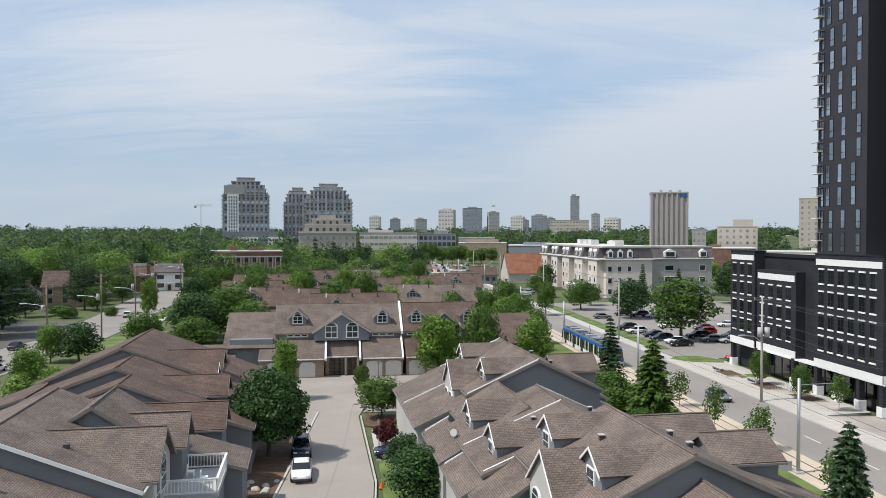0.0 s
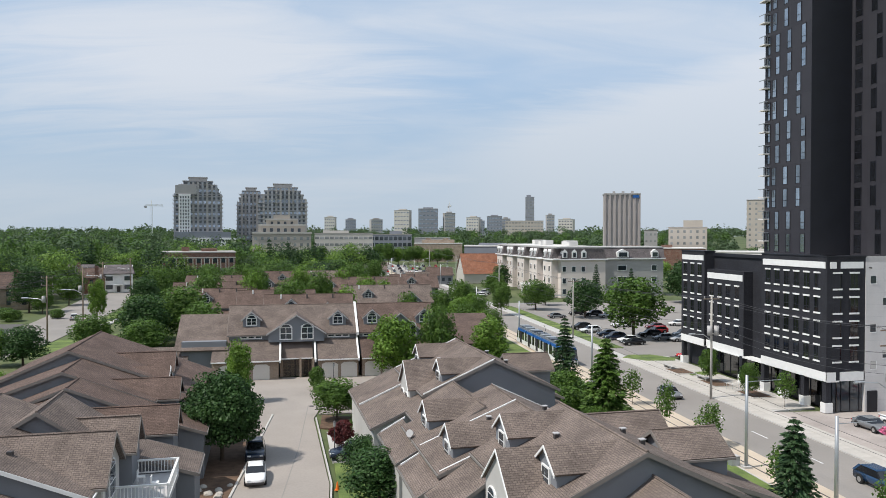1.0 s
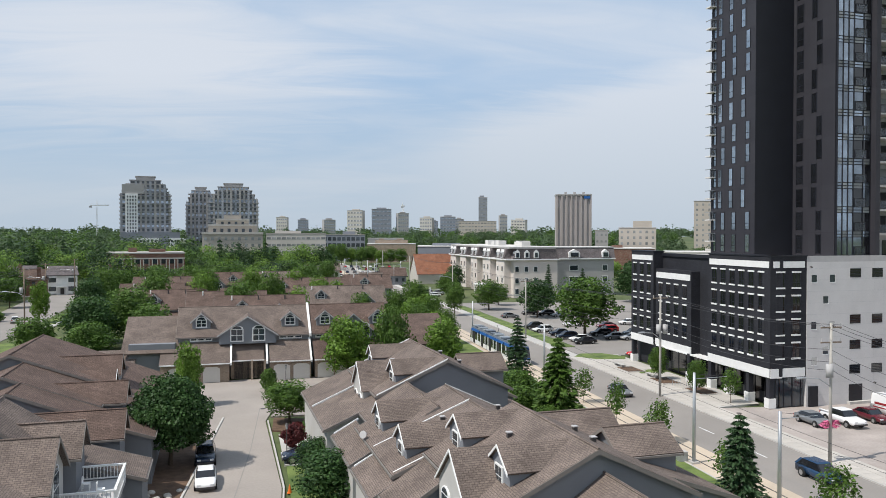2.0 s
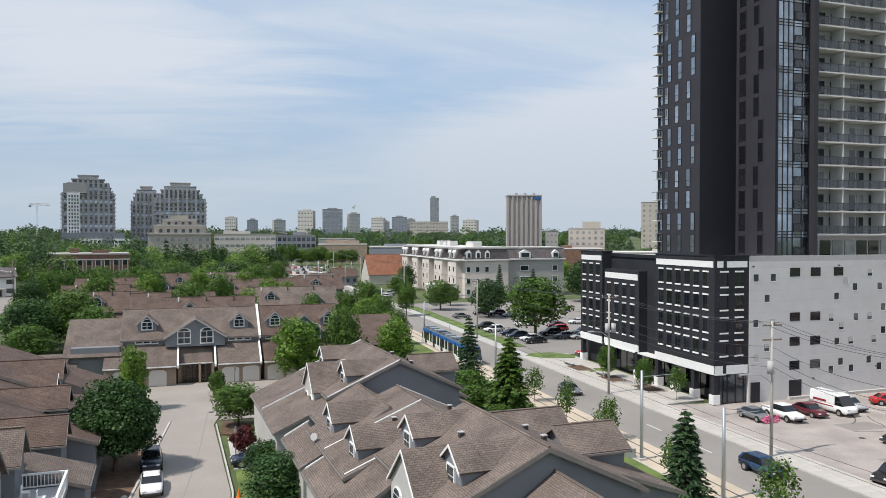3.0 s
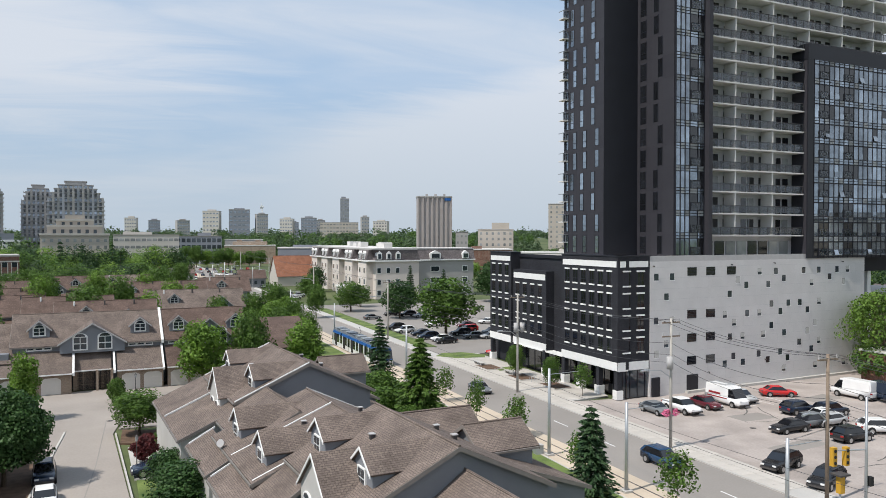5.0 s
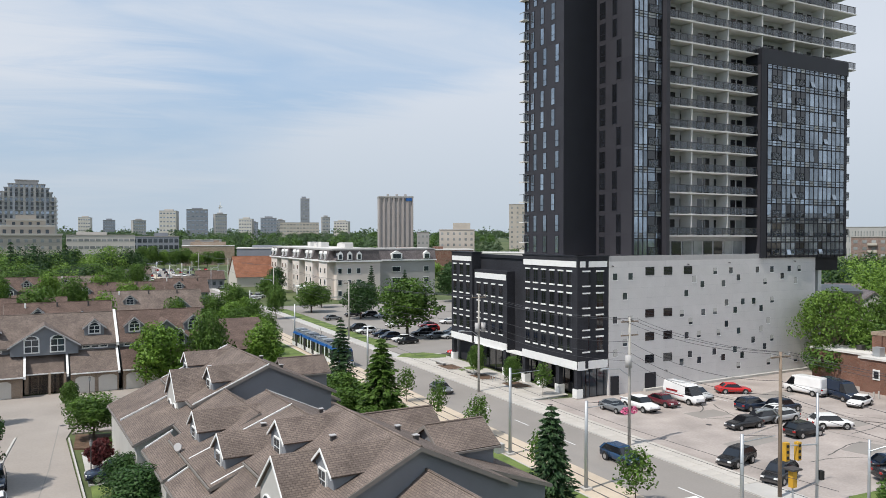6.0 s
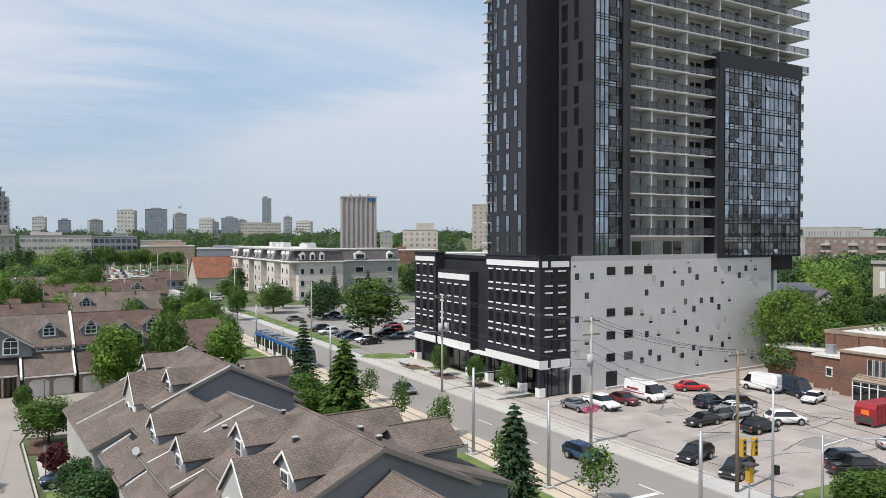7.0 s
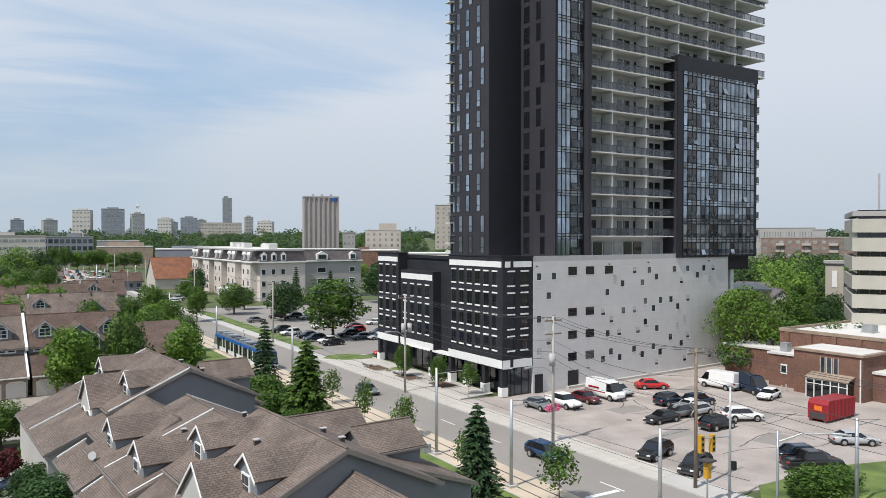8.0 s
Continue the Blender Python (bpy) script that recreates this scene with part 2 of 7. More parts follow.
M["white_roof"] = mat("white_roof", (0.60, 0.585, 0.565), rough=0.85, vary=0.06, scale=0.2, bump=0.05)
M["gravel_roof"] = mat("gravel_roof", (0.36, 0.34, 0.32), rough=0.9, vary=0.1, scale=0.2, bump=0.1)
M["stone_beige"] = mat("stone_beige", (0.44, 0.395, 0.345), rough=0.85, vary=0.07, scale=0.15, bump=0.03)
M["stone_pale"] = mat("stone_pale", (0.50, 0.475, 0.44), rough=0.85, vary=0.05, scale=0.15, bump=0.03)
M["slab_stone"] = mat("slab_stone", (0.40, 0.365, 0.355), rough=0.85, vary=0.05, scale=0.15, bump=0.03)
M["slab_rib"] = mat("slab_rib", (0.34, 0.305, 0.295), rough=0.85, vary=0.05, scale=0.15, bump=0.03)
M["stucco"] = mat("stucco", (0.62, 0.56, 0.52), rough=0.85, vary=0.05, scale=0.15, bump=0.03)
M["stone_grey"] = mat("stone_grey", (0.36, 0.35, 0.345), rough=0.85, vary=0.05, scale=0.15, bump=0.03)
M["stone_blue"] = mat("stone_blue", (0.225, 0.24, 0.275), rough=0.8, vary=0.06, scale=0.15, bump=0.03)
M["slate"] = coursed("slate", (0.17, 0.15, 0.15), (0.13, 0.115, 0.12), 0.5, 0.3, 0.02, (0.08, 0.07, 0.07))
M["balcony"] = mat("balcony", (0.62, 0.605, 0.585), rough=0.8, vary=0.05, scale=0.4, bump=0.03)
M["balcony_wall"] = mat("balcony_wall", (0.46, 0.455, 0.47), rough=0.85, vary=0.05, scale=0.3, bump=0.03)
# tower stone lightened towards blue-grey, distance haze put into the colour
M["stone_far_hazed"] = mat("stone_far_hazed", (0.33, 0.345, 0.38), rough=0.8, vary=0.06, scale=0.15, bump=0.03)
M["office_concrete"] = mat("office_concrete", (0.44, 0.42, 0.37), rough=0.85, vary=0.06, scale=0.3, bump=0.05)
# red brick desaturated to put distance haze into its colour
M["brick_hazed"] = coursed("brick_hazed", (0.25, 0.175, 0.15), (0.21, 0.145, 0.125), 0.24, 0.085, 0.010, (0.3, 0.26, 0.23))
M["rail_glass"] = glassy("rail_glass", (0.055, 0.065, 0.078), rough=0.10)
b_ = M["rail_glass"].node_tree.nodes["Principled BSDF"]
b_.inputs["Alpha"].default_value = 0.5
M["tyre"] = mat("tyre", (0.02, 0.02, 0.02), rough=0.9, vary=0.1)
M["rim"] = mat("rim", (0.5, 0.5, 0.5), rough=0.35, metal=0.8, vary=0.05, bump=0)
M["lamp_red"] = mat("lamp_red", (0.35, 0.02, 0.02), rough=0.25, vary=0.05, bump=0)
M["lamp_white"] = mat("lamp_white", (0.7, 0.7, 0.7), rough=0.15, vary=0.03, bump=0)
M["red_paint"] = mat("red_paint", (0.27, 0.018, 0.025), rough=0.4, vary=0.08, bump=0.02)
M["orange"] = mat("orange", (0.75, 0.17, 0.02), rough=0.5, vary=0.08, bump=0.02)
M["yellow"] = mat("yellow", (0.52, 0.29, 0.03), rough=0.5, vary=0.06, bump=0.02)
M["tram_blue"] = mat("tram_blue", (0.02, 0.10, 0.32), rough=0.3, vary=0.05, bump=0)
M["tram_white"] = mat("tram_white", (0.74, 0.75, 0.76), rough=0.3, vary=0.04, bump=0)
M["tram_roof"] = mat("tram_roof", (0.10, 0.12, 0.15), rough=0.6, vary=0.1, bump=0.05)
M["paint_white"] = mat("paint_white", (0.48, 0.47, 0.45), rough=0.85, vary=0.3, scale=2, bump=0.02)
M["pink"] = mat("pink", (0.65, 0.16, 0.30), rough=0.7, vary=0.3, scale=6)
M["rock"] = mat("rock", (0.42, 0.39, 0.35), rough=0.9, vary=0.15, scale=2)


# ---- mesh tools ----
def uv_metres(me):
    """UV by each face's own run and rise, in metres, so that courses follow walls and slopes."""
    uv = me.uv_layers.new(name="UVMap")
    for p in me.polygons:
        n = p.normal
        side = Vector((-n.y, n.x, 0))
        if side.length < 1e-3:
            side = Vector((1, 0, 0))
        side.normalize()
        rise = n.cross(side)
        for li in p.loop_indices:
            v = me.vertices[me.loops[li].vertex_index].co
            uv.data[li].uv = (v.dot(side), v.dot(rise))


def mesh_of(name, bm, material, smooth=False):
    me = bpy.data.meshes.new(name)
    bmesh.ops.recalc_face_normals(bm, faces=bm.faces)
    bm.to_mesh(me)
    bm.free()
    me.update()
    uv_metres(me)
    me.materials.append(M[material])
    if smooth:
        for p in me.polygons:
            p.use_smooth = True
    return me


def part(name, bm, material, parent, label="", smooth=False, at=None):
    ob = new(name, mesh_of(name, bm, material, smooth))
    ob.parent = parent
    if at is not None:
        ob.matrix_basis = at
    return tagged(ob, label)


def share(name, me, parent, at):
    """One more piece on a mesh that exists."""
    ob = new(name, me)
    ob.parent = parent
    ob.matrix_basis = at
    return ob


def thing(name, at, label, category, group="", kind=""):
    ob = new(name)
    ob.empty_display_size = 0.2
    ob.matrix_basis = at
    return tagged(ob, label, category, group, kind)


def solid(name, bm, material, label, category="", kind="structure", at=None):
    ob = new(name, mesh_of(name, bm, material))
    if at is not None:
        ob.matrix_basis = at
    return tagged(ob, label, category, "", kind)


def box(bm, x0, x1, y0, y1, z0, z1):
    v = [bm.verts.new(p) for p in ((x0, y0, z0), (x1, y0, z0), (x1, y1, z0), (x0, y1, z0), (x0, y0, z1), (x1, y0, z1), (x1, y1, z1), (x0, y1, z1))]
    for f in ((0, 3, 2, 1), (4, 5, 6, 7), (0, 1, 5, 4), (1, 2, 6, 5), (2, 3, 7, 6), (3, 0, 4, 7)):
        bm.faces.new([v[i] for i in f])
    return bm


def boxes(*rows):
    bm = bmesh.new()
    for r in rows:
        box(bm, *r)
    return bm


def prism(bm, pts, move):
    """A closed outline pushed along a vector."""
    a = [bm.verts.new(p) for p in pts]
    b = [bm.verts.new(Vector(p) + Vector(move)) for p in pts]
    bm.faces.new(a)
    bm.faces.new(b[::-1])
    for i in range(len(a)):
        j = (i + 1) % len(a)
        bm.faces.new((a[i], b[i], b[j], a[j]))
    return bm


def flat_shape(pts, z0, z1):
    return prism(bmesh.new(), [(x, y, z0) for x, y in pts], (0, 0, z1 - z0))


def tube(bm, pts, r0, r1=None, sides=8):
    """A round bar along points, tapered from r0 to r1."""
    r1 = r0 if r1 is None else r1
    rings = []
    pts = [Vector(p) for p in pts]
    for i, p in enumerate(pts):
        d = (pts[min(i + 1, len(pts) - 1)] - pts[max(i - 1, 0)]).normalized()
        a = d.orthogonal().normalized()
        b = d.cross(a)
        r = r0 + (r1 - r0) * i / max(1, len(pts) - 1)
        rings.append([bm.verts.new(p + (a * math.cos(k * math.tau / sides) + b * math.sin(k * math.tau / sides)) * r) for k in range(sides)])
    for q, s in zip(rings, rings[1:]):
        for k in range(sides):
            bm.faces.new((q[k], q[(k + 1) % sides], s[(k + 1) % sides], s[k]))
    bm.faces.new(rings[0][::-1])
    bm.faces.new(rings[-1])
    return bm


def slab_between(bm, a, b, c, d, thick):
    """A sloping sheet a b c d with thickness below it."""
    n = (Vector(b) - Vector(a)).cross(Vector(d) - Vector(a)).normalized()
    if n.z < 0:
        n = -n
    return prism(bm, [a, b, c, d], -n * thick)


STREET = radians(5.8)


def street(u, v, z=0.0, turn=0.0):
    """A pose in the street's own frame: u across it to the right, v along it."""
    return pose(u * math.cos(STREET) - v * math.sin(STREET), u * math.sin(STREET) + v * math.cos(STREET), z, 0, 0, math.degrees(STREET) + turn)


def street_xy(u, v):
    return (u * math.cos(STREET) - v * math.sin(STREET), u * math.sin(STREET) + v * math.cos(STREET))


# ---- ground, roads, courts ----
def rise(x, y):
    """The land climbs gently beyond the last houses."""
    d = math.hypot(x, y)
    start = 600 if -0.10 < math.atan2(x, y) < 0.14 else 420
    return -0.12 + 16.0 * min(1.0, max(0.0, (d - start) / (1320 - start))) ** 1.2


bm = bmesh.new()
xs, ys = [-2600 + 130 * i for i in range(41)], [-700 + 130 * i for i in range(40)]
grid = [[bm.verts.new((x, y, rise(x, y))) for x in xs] for y in ys]
for j in range(len(ys) - 1):
    for i in range(len(xs) - 1):
        bm.faces.new((grid[j][i], grid[j][i + 1], grid[j + 1][i + 1], grid[j + 1][i]))
solid("ground", bm, "earth", "grass and earth sheet out to the horizon", "ground")


def strip(name, u0, u1, v0, v1, z0, z1, material, label):
    return solid(name, boxes((u0, u1, v0, v1, z0, z1)), material, label, name.split("_")[0], "structure", street(0, 0))


strip("road", 42.4, 51.0, -40, 900, -0.3, 0.0, "asphalt", "worn grey asphalt street with two lanes")
strip("track_bed", 38.2, 42.4, -40, 900, -0.3, 0.03, "track_bed", "pale concrete tram track slab beside the street")
strip("pavement", 51.15, 54.3, -40, 127, -0.3, 0.13, "concrete", "pale concrete sidewalk along the street")
strip("pavement", 51.15, 53.4, 127, 700, -0.3, 0.13, "concrete", "pale concrete sidewalk along the car park")
strip("kerb", 51.0, 51.15, -40, 700, -0.3, 0.14, "kerb", "concrete kerb of the street")
strip("grass_verge", 30.0, 38.05, -40, 420, -0.3, 0.05, "grass", "mown green lawn beside the tram track")
strip("kerb", 38.05, 38.2, -40, 420, -0.3, 0.1, "kerb", "concrete edge of the tram track")
for k, off in enumerate((-0.76, 0.76)):
    ob = strip("rail", 40.3 + off - 0.06, 40.3 + off + 0.06, -40, 500, 0.0, 0.05, "wire", "steel tram rail sunk in the slab")
    tagged(ob, "steel tram rail sunk in the slab", "rail", "tram rails")
solid("plaza", flat_shape([street_xy(54.3, 85), street_xy(60.6, 86), street_xy(60.6, 127), street_xy(54.3, 127)], -0.3, 0.12), "concrete", "pale paved plaza before the dark podium", "pavement")
solid("car_park", flat_shape([street_xy(54.3, 42), (150, 30), (150, 104), (56.4, 90), street_xy(54.3, 85)], -0.3, 0.01), "lot", "sun-bleached asphalt car park south of the tower", "ground")
solid("car_park", flat_shape([street_xy(53.4, 127), street_xy(120, 127), street_xy(120, 236), street_xy(53.4, 236)], -0.3, 0.0), "asphalt", "grey asphalt car park north of the tower", "ground")
solid("car_park", flat_shape([(-15, 392), (32, 392), (40, 555), (-18, 555)], -0.3, -0.015), "asphalt", "pale asphalt car park far up the street", "ground")
solid("side_street", flat_shape([street_xy(-400, 300), street_xy(38, 292), street_xy(38, 300), street_xy(-400, 309)], -0.3, -0.02), "asphalt", "asphalt side street beyond the houses", "road")
solid("court", flat_shape([(-12.4, 30), (-3.2, 30), (-6.0, 66), (-10.0, 90), (-9.6, 101), (2.0, 104), (1.0, 119), (-26, 115), (-24, 92), (-15.0, 92), (-13.8, 64)], -0.3, 0.0), "drive", "pale beige concrete court between the townhouses", "ground")
solid("west_road", flat_shape([(-84, 90), (-66, 90), (-70, 158), (-77, 202), (-92, 279), (-99, 300), (-122, 303), (-110, 279), (-92, 202), (-83, 158)], -0.3, -0.01), "asphalt", "pale asphalt road curving past the houses", "road")
# darker asphalt here paints in the shade lying over the junction
solid("west_road", flat_shape([(-84.3, 100), (-83.3, 158), (-90.5, 190), (-112, 190), (-135, 178), (-135, 150), (-101, 118)], -0.3, -0.012), "asphalt_dark", "asphalt of the road junction, shade put into its dark colour", "road")
solid("island", flat_shape([(-74.5, 177), (-71, 181), (-72, 213), (-77.5, 216)], -0.3, 0.1), "grass", "grass island with a kerb beside the road", "ground")
solid("grass_verge", flat_shape([(-69, 138), (-57, 145), (-61, 170), (-69.5, 160)], -0.3, 0.05), "grass", "mown grass corner beside the road", "ground")
solid("path", flat_shape([(-70.4, 172), (-68.8, 172), (-72, 226), (-73.8, 226)], -0.3, 0.12), "concrete", "narrow concrete footpath beside the road", "pavement")


# ---- dark podium and tower ----
def wall_frame(p, q, z=0.0):
    """x runs from p to q along a wall, y goes into the building."""
    d = Vector((q[0] - p[0], q[1] - p[1]))
    return pose(p[0], p[1], z, 0, 0, math.degrees(math.atan2(d.y, d.x))), d.length


PA, PB, PC, PD = (47.6, 126.1), (51.2, 88.6), (56.5, 89.4), (100.2, 96.7)
podium = thing("apartment_podium", pose(0, 0, 0), "five-storey podium with dark brick front and pale grey panel side", "building")
WM, WL = wall_frame(PA, PB)      # street side
SM, SL = wall_frame(PB, PC)      # narrow end
GM, GL = wall_frame(PC, PD)      # grey side
bm = flat_shape([(PA[0] + 1.7, PA[1] - 0.2), (PB[0] + 1.7, PB[1] + 1.2), (PC[0], PC[1] + 0.5), (PD[0] - .1, PD[1] + 0.5), (PD[0] - 8, 134), (49.4, 128)], 0.0, 18.2)
part("core", bm, "brick_dark", podium)
part("roof_deck", flat_shape([(PA[0] + 2, PA[1]), (PB[0] + 2, PB[1] + 2), (PC[0], PC[1] + 1), (PD[0] - 1, PD[1] + 1), (PD[0] - 9, 133), (50, 127)], 18.2, 18.3), "gravel_roof", podium)
# projecting bays of the street side: left, lower middle, right
part("front_bay", boxes((0, 7.8, 0, 1.8, 4.0, 18.9)), "brick_dark", podium, at=WM)
part("front_bay", boxes((8.0, 18.8, 0.3, 1.8, 4.0, 16.2)), "brick_dark", podium, at=WM)
part("front_bay", boxes((23.9, WL, 0, 1.8, 4.0, 18.9)), "brick_dark", podium, at=WM)
part("end_bay", boxes((0.02, SL, 0.02, 1.5, 4.0, 18.9)), "brick_dark", podium, at=SM)
part("parapet", boxes((7.8, 23.9, 1.5, 1.9, 18.2, 18.7)), "black_panel", podium, at=WM)
part("parapet", boxes((0, GL, 0.0, 0.4, 18.2, 18.95)), "grey_trim", podium, at=GM)
part("cap", boxes((-.06, 7.86, -.08, 1.9, 18.9, 19.05)), "black_panel", podium, at=WM)
part("cap", boxes((23.84, WL + .06, -.08, 1.9, 18.9, 19.05)), "black_panel", podium, at=WM)
part("cap", boxes((0.1, SL + .1, -.08, 1.7, 18.9, 19.05)), "black_panel", podium, at=SM)
part("grey_wall", boxes((0.0, GL, -0.04, 0.5, 0.0, 18.2)), "panel_grey", podium, "pale grey panel wall", at=GM)
part("plinth", boxes((6.3, GL + .5, -0.55, -0.05, 0.0, 0.35)), "kerb", podium, at=GM)
for s0, s1, z0, z1, m in ((0.3, 7.5, 17.5, 18.3, WM), (8.3, 18.5, 14.8, 15.7, WM), (24.2, WL - .25, 17.5, 18.3, WM), (.4, SL - .35, 17.5, 18.3, SM),
                          (0.0, 7.8, 3.9, 5.0, WM), (8.0, 18.8, 3.9, 5.0, WM), (23.9, WL, 3.9, 5.0, WM), (.1, SL - .2, 3.9, 5.0, SM)):
    off = 0.3 if (s0, s1) in ((8.3, 18.5), (8.0, 18.8)) else 0.0
    part("white_band", boxes((s0, s1, off - 0.07, off + 0.1, z0, z1)), "white_trim", podium, "white metal band", at=m)


def small_window(parent, m, s, z, w, h, y=0.0, lintel=True):
    pane = part("window", boxes((s - w / 2, s + w / 2, y - 0.015, y + 0.05, z, z + h)), "glass_dark", parent, at=m)
    part("frame", boxes((s - w / 2, s - w / 2 + .07, y - .05, y, z, z + h), (s + w / 2 - .07, s + w / 2, y - .05, y, z, z + h), (s - .035, s + .035, y - .04, y, z, z + h), (s - w / 2, s + w / 2, y - .045, y, z + h * .30, z + h * .30 + .06)), "black_panel", pane).matrix_parent_inverse = m.inverted()
    pane.children[0].matrix_basis = m
    if lintel:
        part("sill", boxes((s - w / 2 - .06, s + w / 2 + .06, y - .1, y + .02, z - .22, z - .02)), "white_trim", parent, at=m)
        part("lintel", boxes((s - w / 2 - .06, s + w / 2 + .06, y - .1, y + .02, z + h + .02, z + h + .22)), "white_trim", parent, at=m)


for row in range(4):
    z = 15.1 - 2.93 * row
    for k in range(3):
        small_window(podium, WM, 1.4 + 2.45 * k, z, 1.15, 1.75)
    for k in range(4):
        if z < 14:
            small_window(podium, WM, 9.6 + 2.45 * k, z, 1.15, 1.75, 0.3)
    for k in range(6):
        small_window(podium, WM, 25.4 + 2.1 * k, z, 1.15, 1.75)
    for k in range(2):
        small_window(podium, SM, 1.45 + 2.35 * k, z, 1.2, 1.75)
# ground floor: glass, pillars
part("shop_glass", boxes((10.0, WL - .3, 1.55, 1.68, 0.15, 3.9)), "glass_dark", podium, at=WM)
part("shop_glass", boxes((0.6, SL - .2, 0.3, .4, 0.15, 3.9)), "glass", podium, at=SM)
for s in (0.35, 8.2, 18.5, 24.2, 28.4, 33.0, WL - .45):
    pl = part("pillar", boxes((s - .35, s + .35, 0.05, 0.75, 0.12, 4.0)), "brick_dark", podium, at=WM)
    b = part("pillar_base", boxes((s - .5, s + .5, -0.08, 0.9, 0.1, 1.3)), "white_trim", podium, "white pillar base", at=WM)
for k in range(12):
    s = 11.0 + k * 2.15
    part("mullion", boxes((s - .05, s + .05, 1.48, 1.56, 0.15, 3.9)), "black_panel", podium, at=WM)
for k in range(4):
    part("mullion", boxes((1.0 + k * 1.25, 1.08 + k * 1.25, .22, .31, 0.15, 3.9)), "black_panel", podium, at=SM)
part("soffit", boxes((0, WL, .1, 1.7, 3.8, 4.0)), "white_trim", podium, at=WM)
# scattered openings of the grey side, by rows above the ground
GREY = {16.5: (20.7, 24.1, 30.1, 33.5, 37.7, 40.2), 16.1: (1.1, 3.9), 15.4: (16.3, 25.8, 36.0), 14.6: (18.0, 22.5, 31.9, 39.3), 13.4: (2.9, 14.7),
        11.7: (23.2, 26.8, 29.3, 33.6), 10.5: (13.8, 18.2, 20.7, 25.1, 31.0), 10.2: (1.1, 3.9), 9.3: (15.6,), 8.5: (23.2, 32.7), 7.3: (14.8, 17.3, 21.5, 25.9, 31.0),
        7.0: (2.9,), 5.7: (1.2, 29.2, 33.6), 4.5: (15.5, 20.6, 25.1, 31.9), 3.5: (13.8, 17.4, 22.5, 26.7), 2.0: (25.9, 32.8, 39.4)}
BLIND = {(16.3, 15.4), (31.0, 7.3), (32.7, 8.5), (1.2, 5.7), (39.3, 14.6)}      # panes with a drawn white blind
for z, row in GREY.items():
    for s in row:
        pane = part("window", boxes((s - .40, s + .40, -0.055, 0.02, z - .46, z + .46)), "glass", podium, at=GM)
        part("window_frame", boxes((s + .38, s + .45, -.065, 0, z - .48, z + .48), (s - .42, s + .45, -.075, 0, z - .55, z - .46)), "white_trim", podium, at=GM)
        if (s, z) in BLIND:
            part("blind", boxes((s - .38, s + .38, -.066, -.054, z - .44, z + .44)), "siding_light", podium, "drawn pale blind", at=GM)
        elif int(s * 10 + z * 10) % 3 == 0:
            part("blind", boxes((s - .38, s + .36, -.066, -.054, z - .02 * (int(s) % 9), z + .44)), "siding_light", podium, at=GM)
for s, z in ((.5, 17.6), (14.9, 17.6), (23.6, 17.7), (38.8, 17.7), (10.6, 2.6), (21.8, 3.6)):
    lamp_ = part("wall_lamp", tube(bmesh.new(), [(s, 0, z), (s, -.25, z), (s, -.34, z - .06)], .05, .11, 8), "dark_trim", podium, "dark wall lamp", at=GM)
for z in (16.75, 10.85, 7.6, 4.45):
    for s in (7.5, 11.0, 15.0)[:3 if z > 16 else 2]:
        part("vent_opening", boxes((s - .85, s + .85, -0.055, 0.02, z - .58, z + .58)), "glass_dark", podium, "black louvred opening", at=GM)
        part("louvre", boxes(*[(s - .82, s + .82, -.075, -.04, z - .5 + .2 * i, z - .44 + .2 * i) for i in range(6)]), "black_panel", podium, at=GM)
part("door", boxes((6.6, 8.7, -0.08, 0.02, 0.05, 2.5)), "black_panel", podium, "black steel service door", at=GM)
part("door", boxes((0.3, 1.6, -0.3, 0.02, 0.05, 2.6)), "black_panel", podium, at=GM)
# overhang at the far end on white columns
part("overhang", boxes((GL, GL + 7.5, 1.0, 26, 16.0, 18.9)), "black_panel", podium, at=GM)
for s in (GL + 1.2, GL + 3.6):
    part("column", boxes((s - .45, s + .45, 1.6, 2.5, 0, 16.0)), "white_trim", podium, at=GM)

TOWER = pose(61.7, 91.6, 0, 0, 0, 8.5)
tower = thing("apartment_tower", TOWER, "dark high-rise tower with glass bays and pale balconies", "building")
FLOOR, BASE, TOP = 3.13, 18.3, 63.0
LEVELS = [21.8 + FLOOR * i for i in range(14)]
part("corner_block", boxes((0, 6.1, 0.15, 7.8, BASE, TOP)), "panel_dark", tower)
part("west_block", boxes((-6.1, 2.0, 7.81, 17.7, BASE, TOP + 1.5)), "panel_dark", tower)
part("blind_wall", boxes((-6.09, -0.01, 7.75, 7.8, BASE, TOP + 1.5)), "black_panel", tower, "black blank wall")
part("core", boxes((2.0, 46.0, 7.8, 26, BASE, TOP + 1.0)), "panel_dark", tower)
part("back_wall", boxes((6.1, 46.2, 1.75, 7.8, BASE, TOP)), "balcony_wall", tower, "pale balcony back wall")
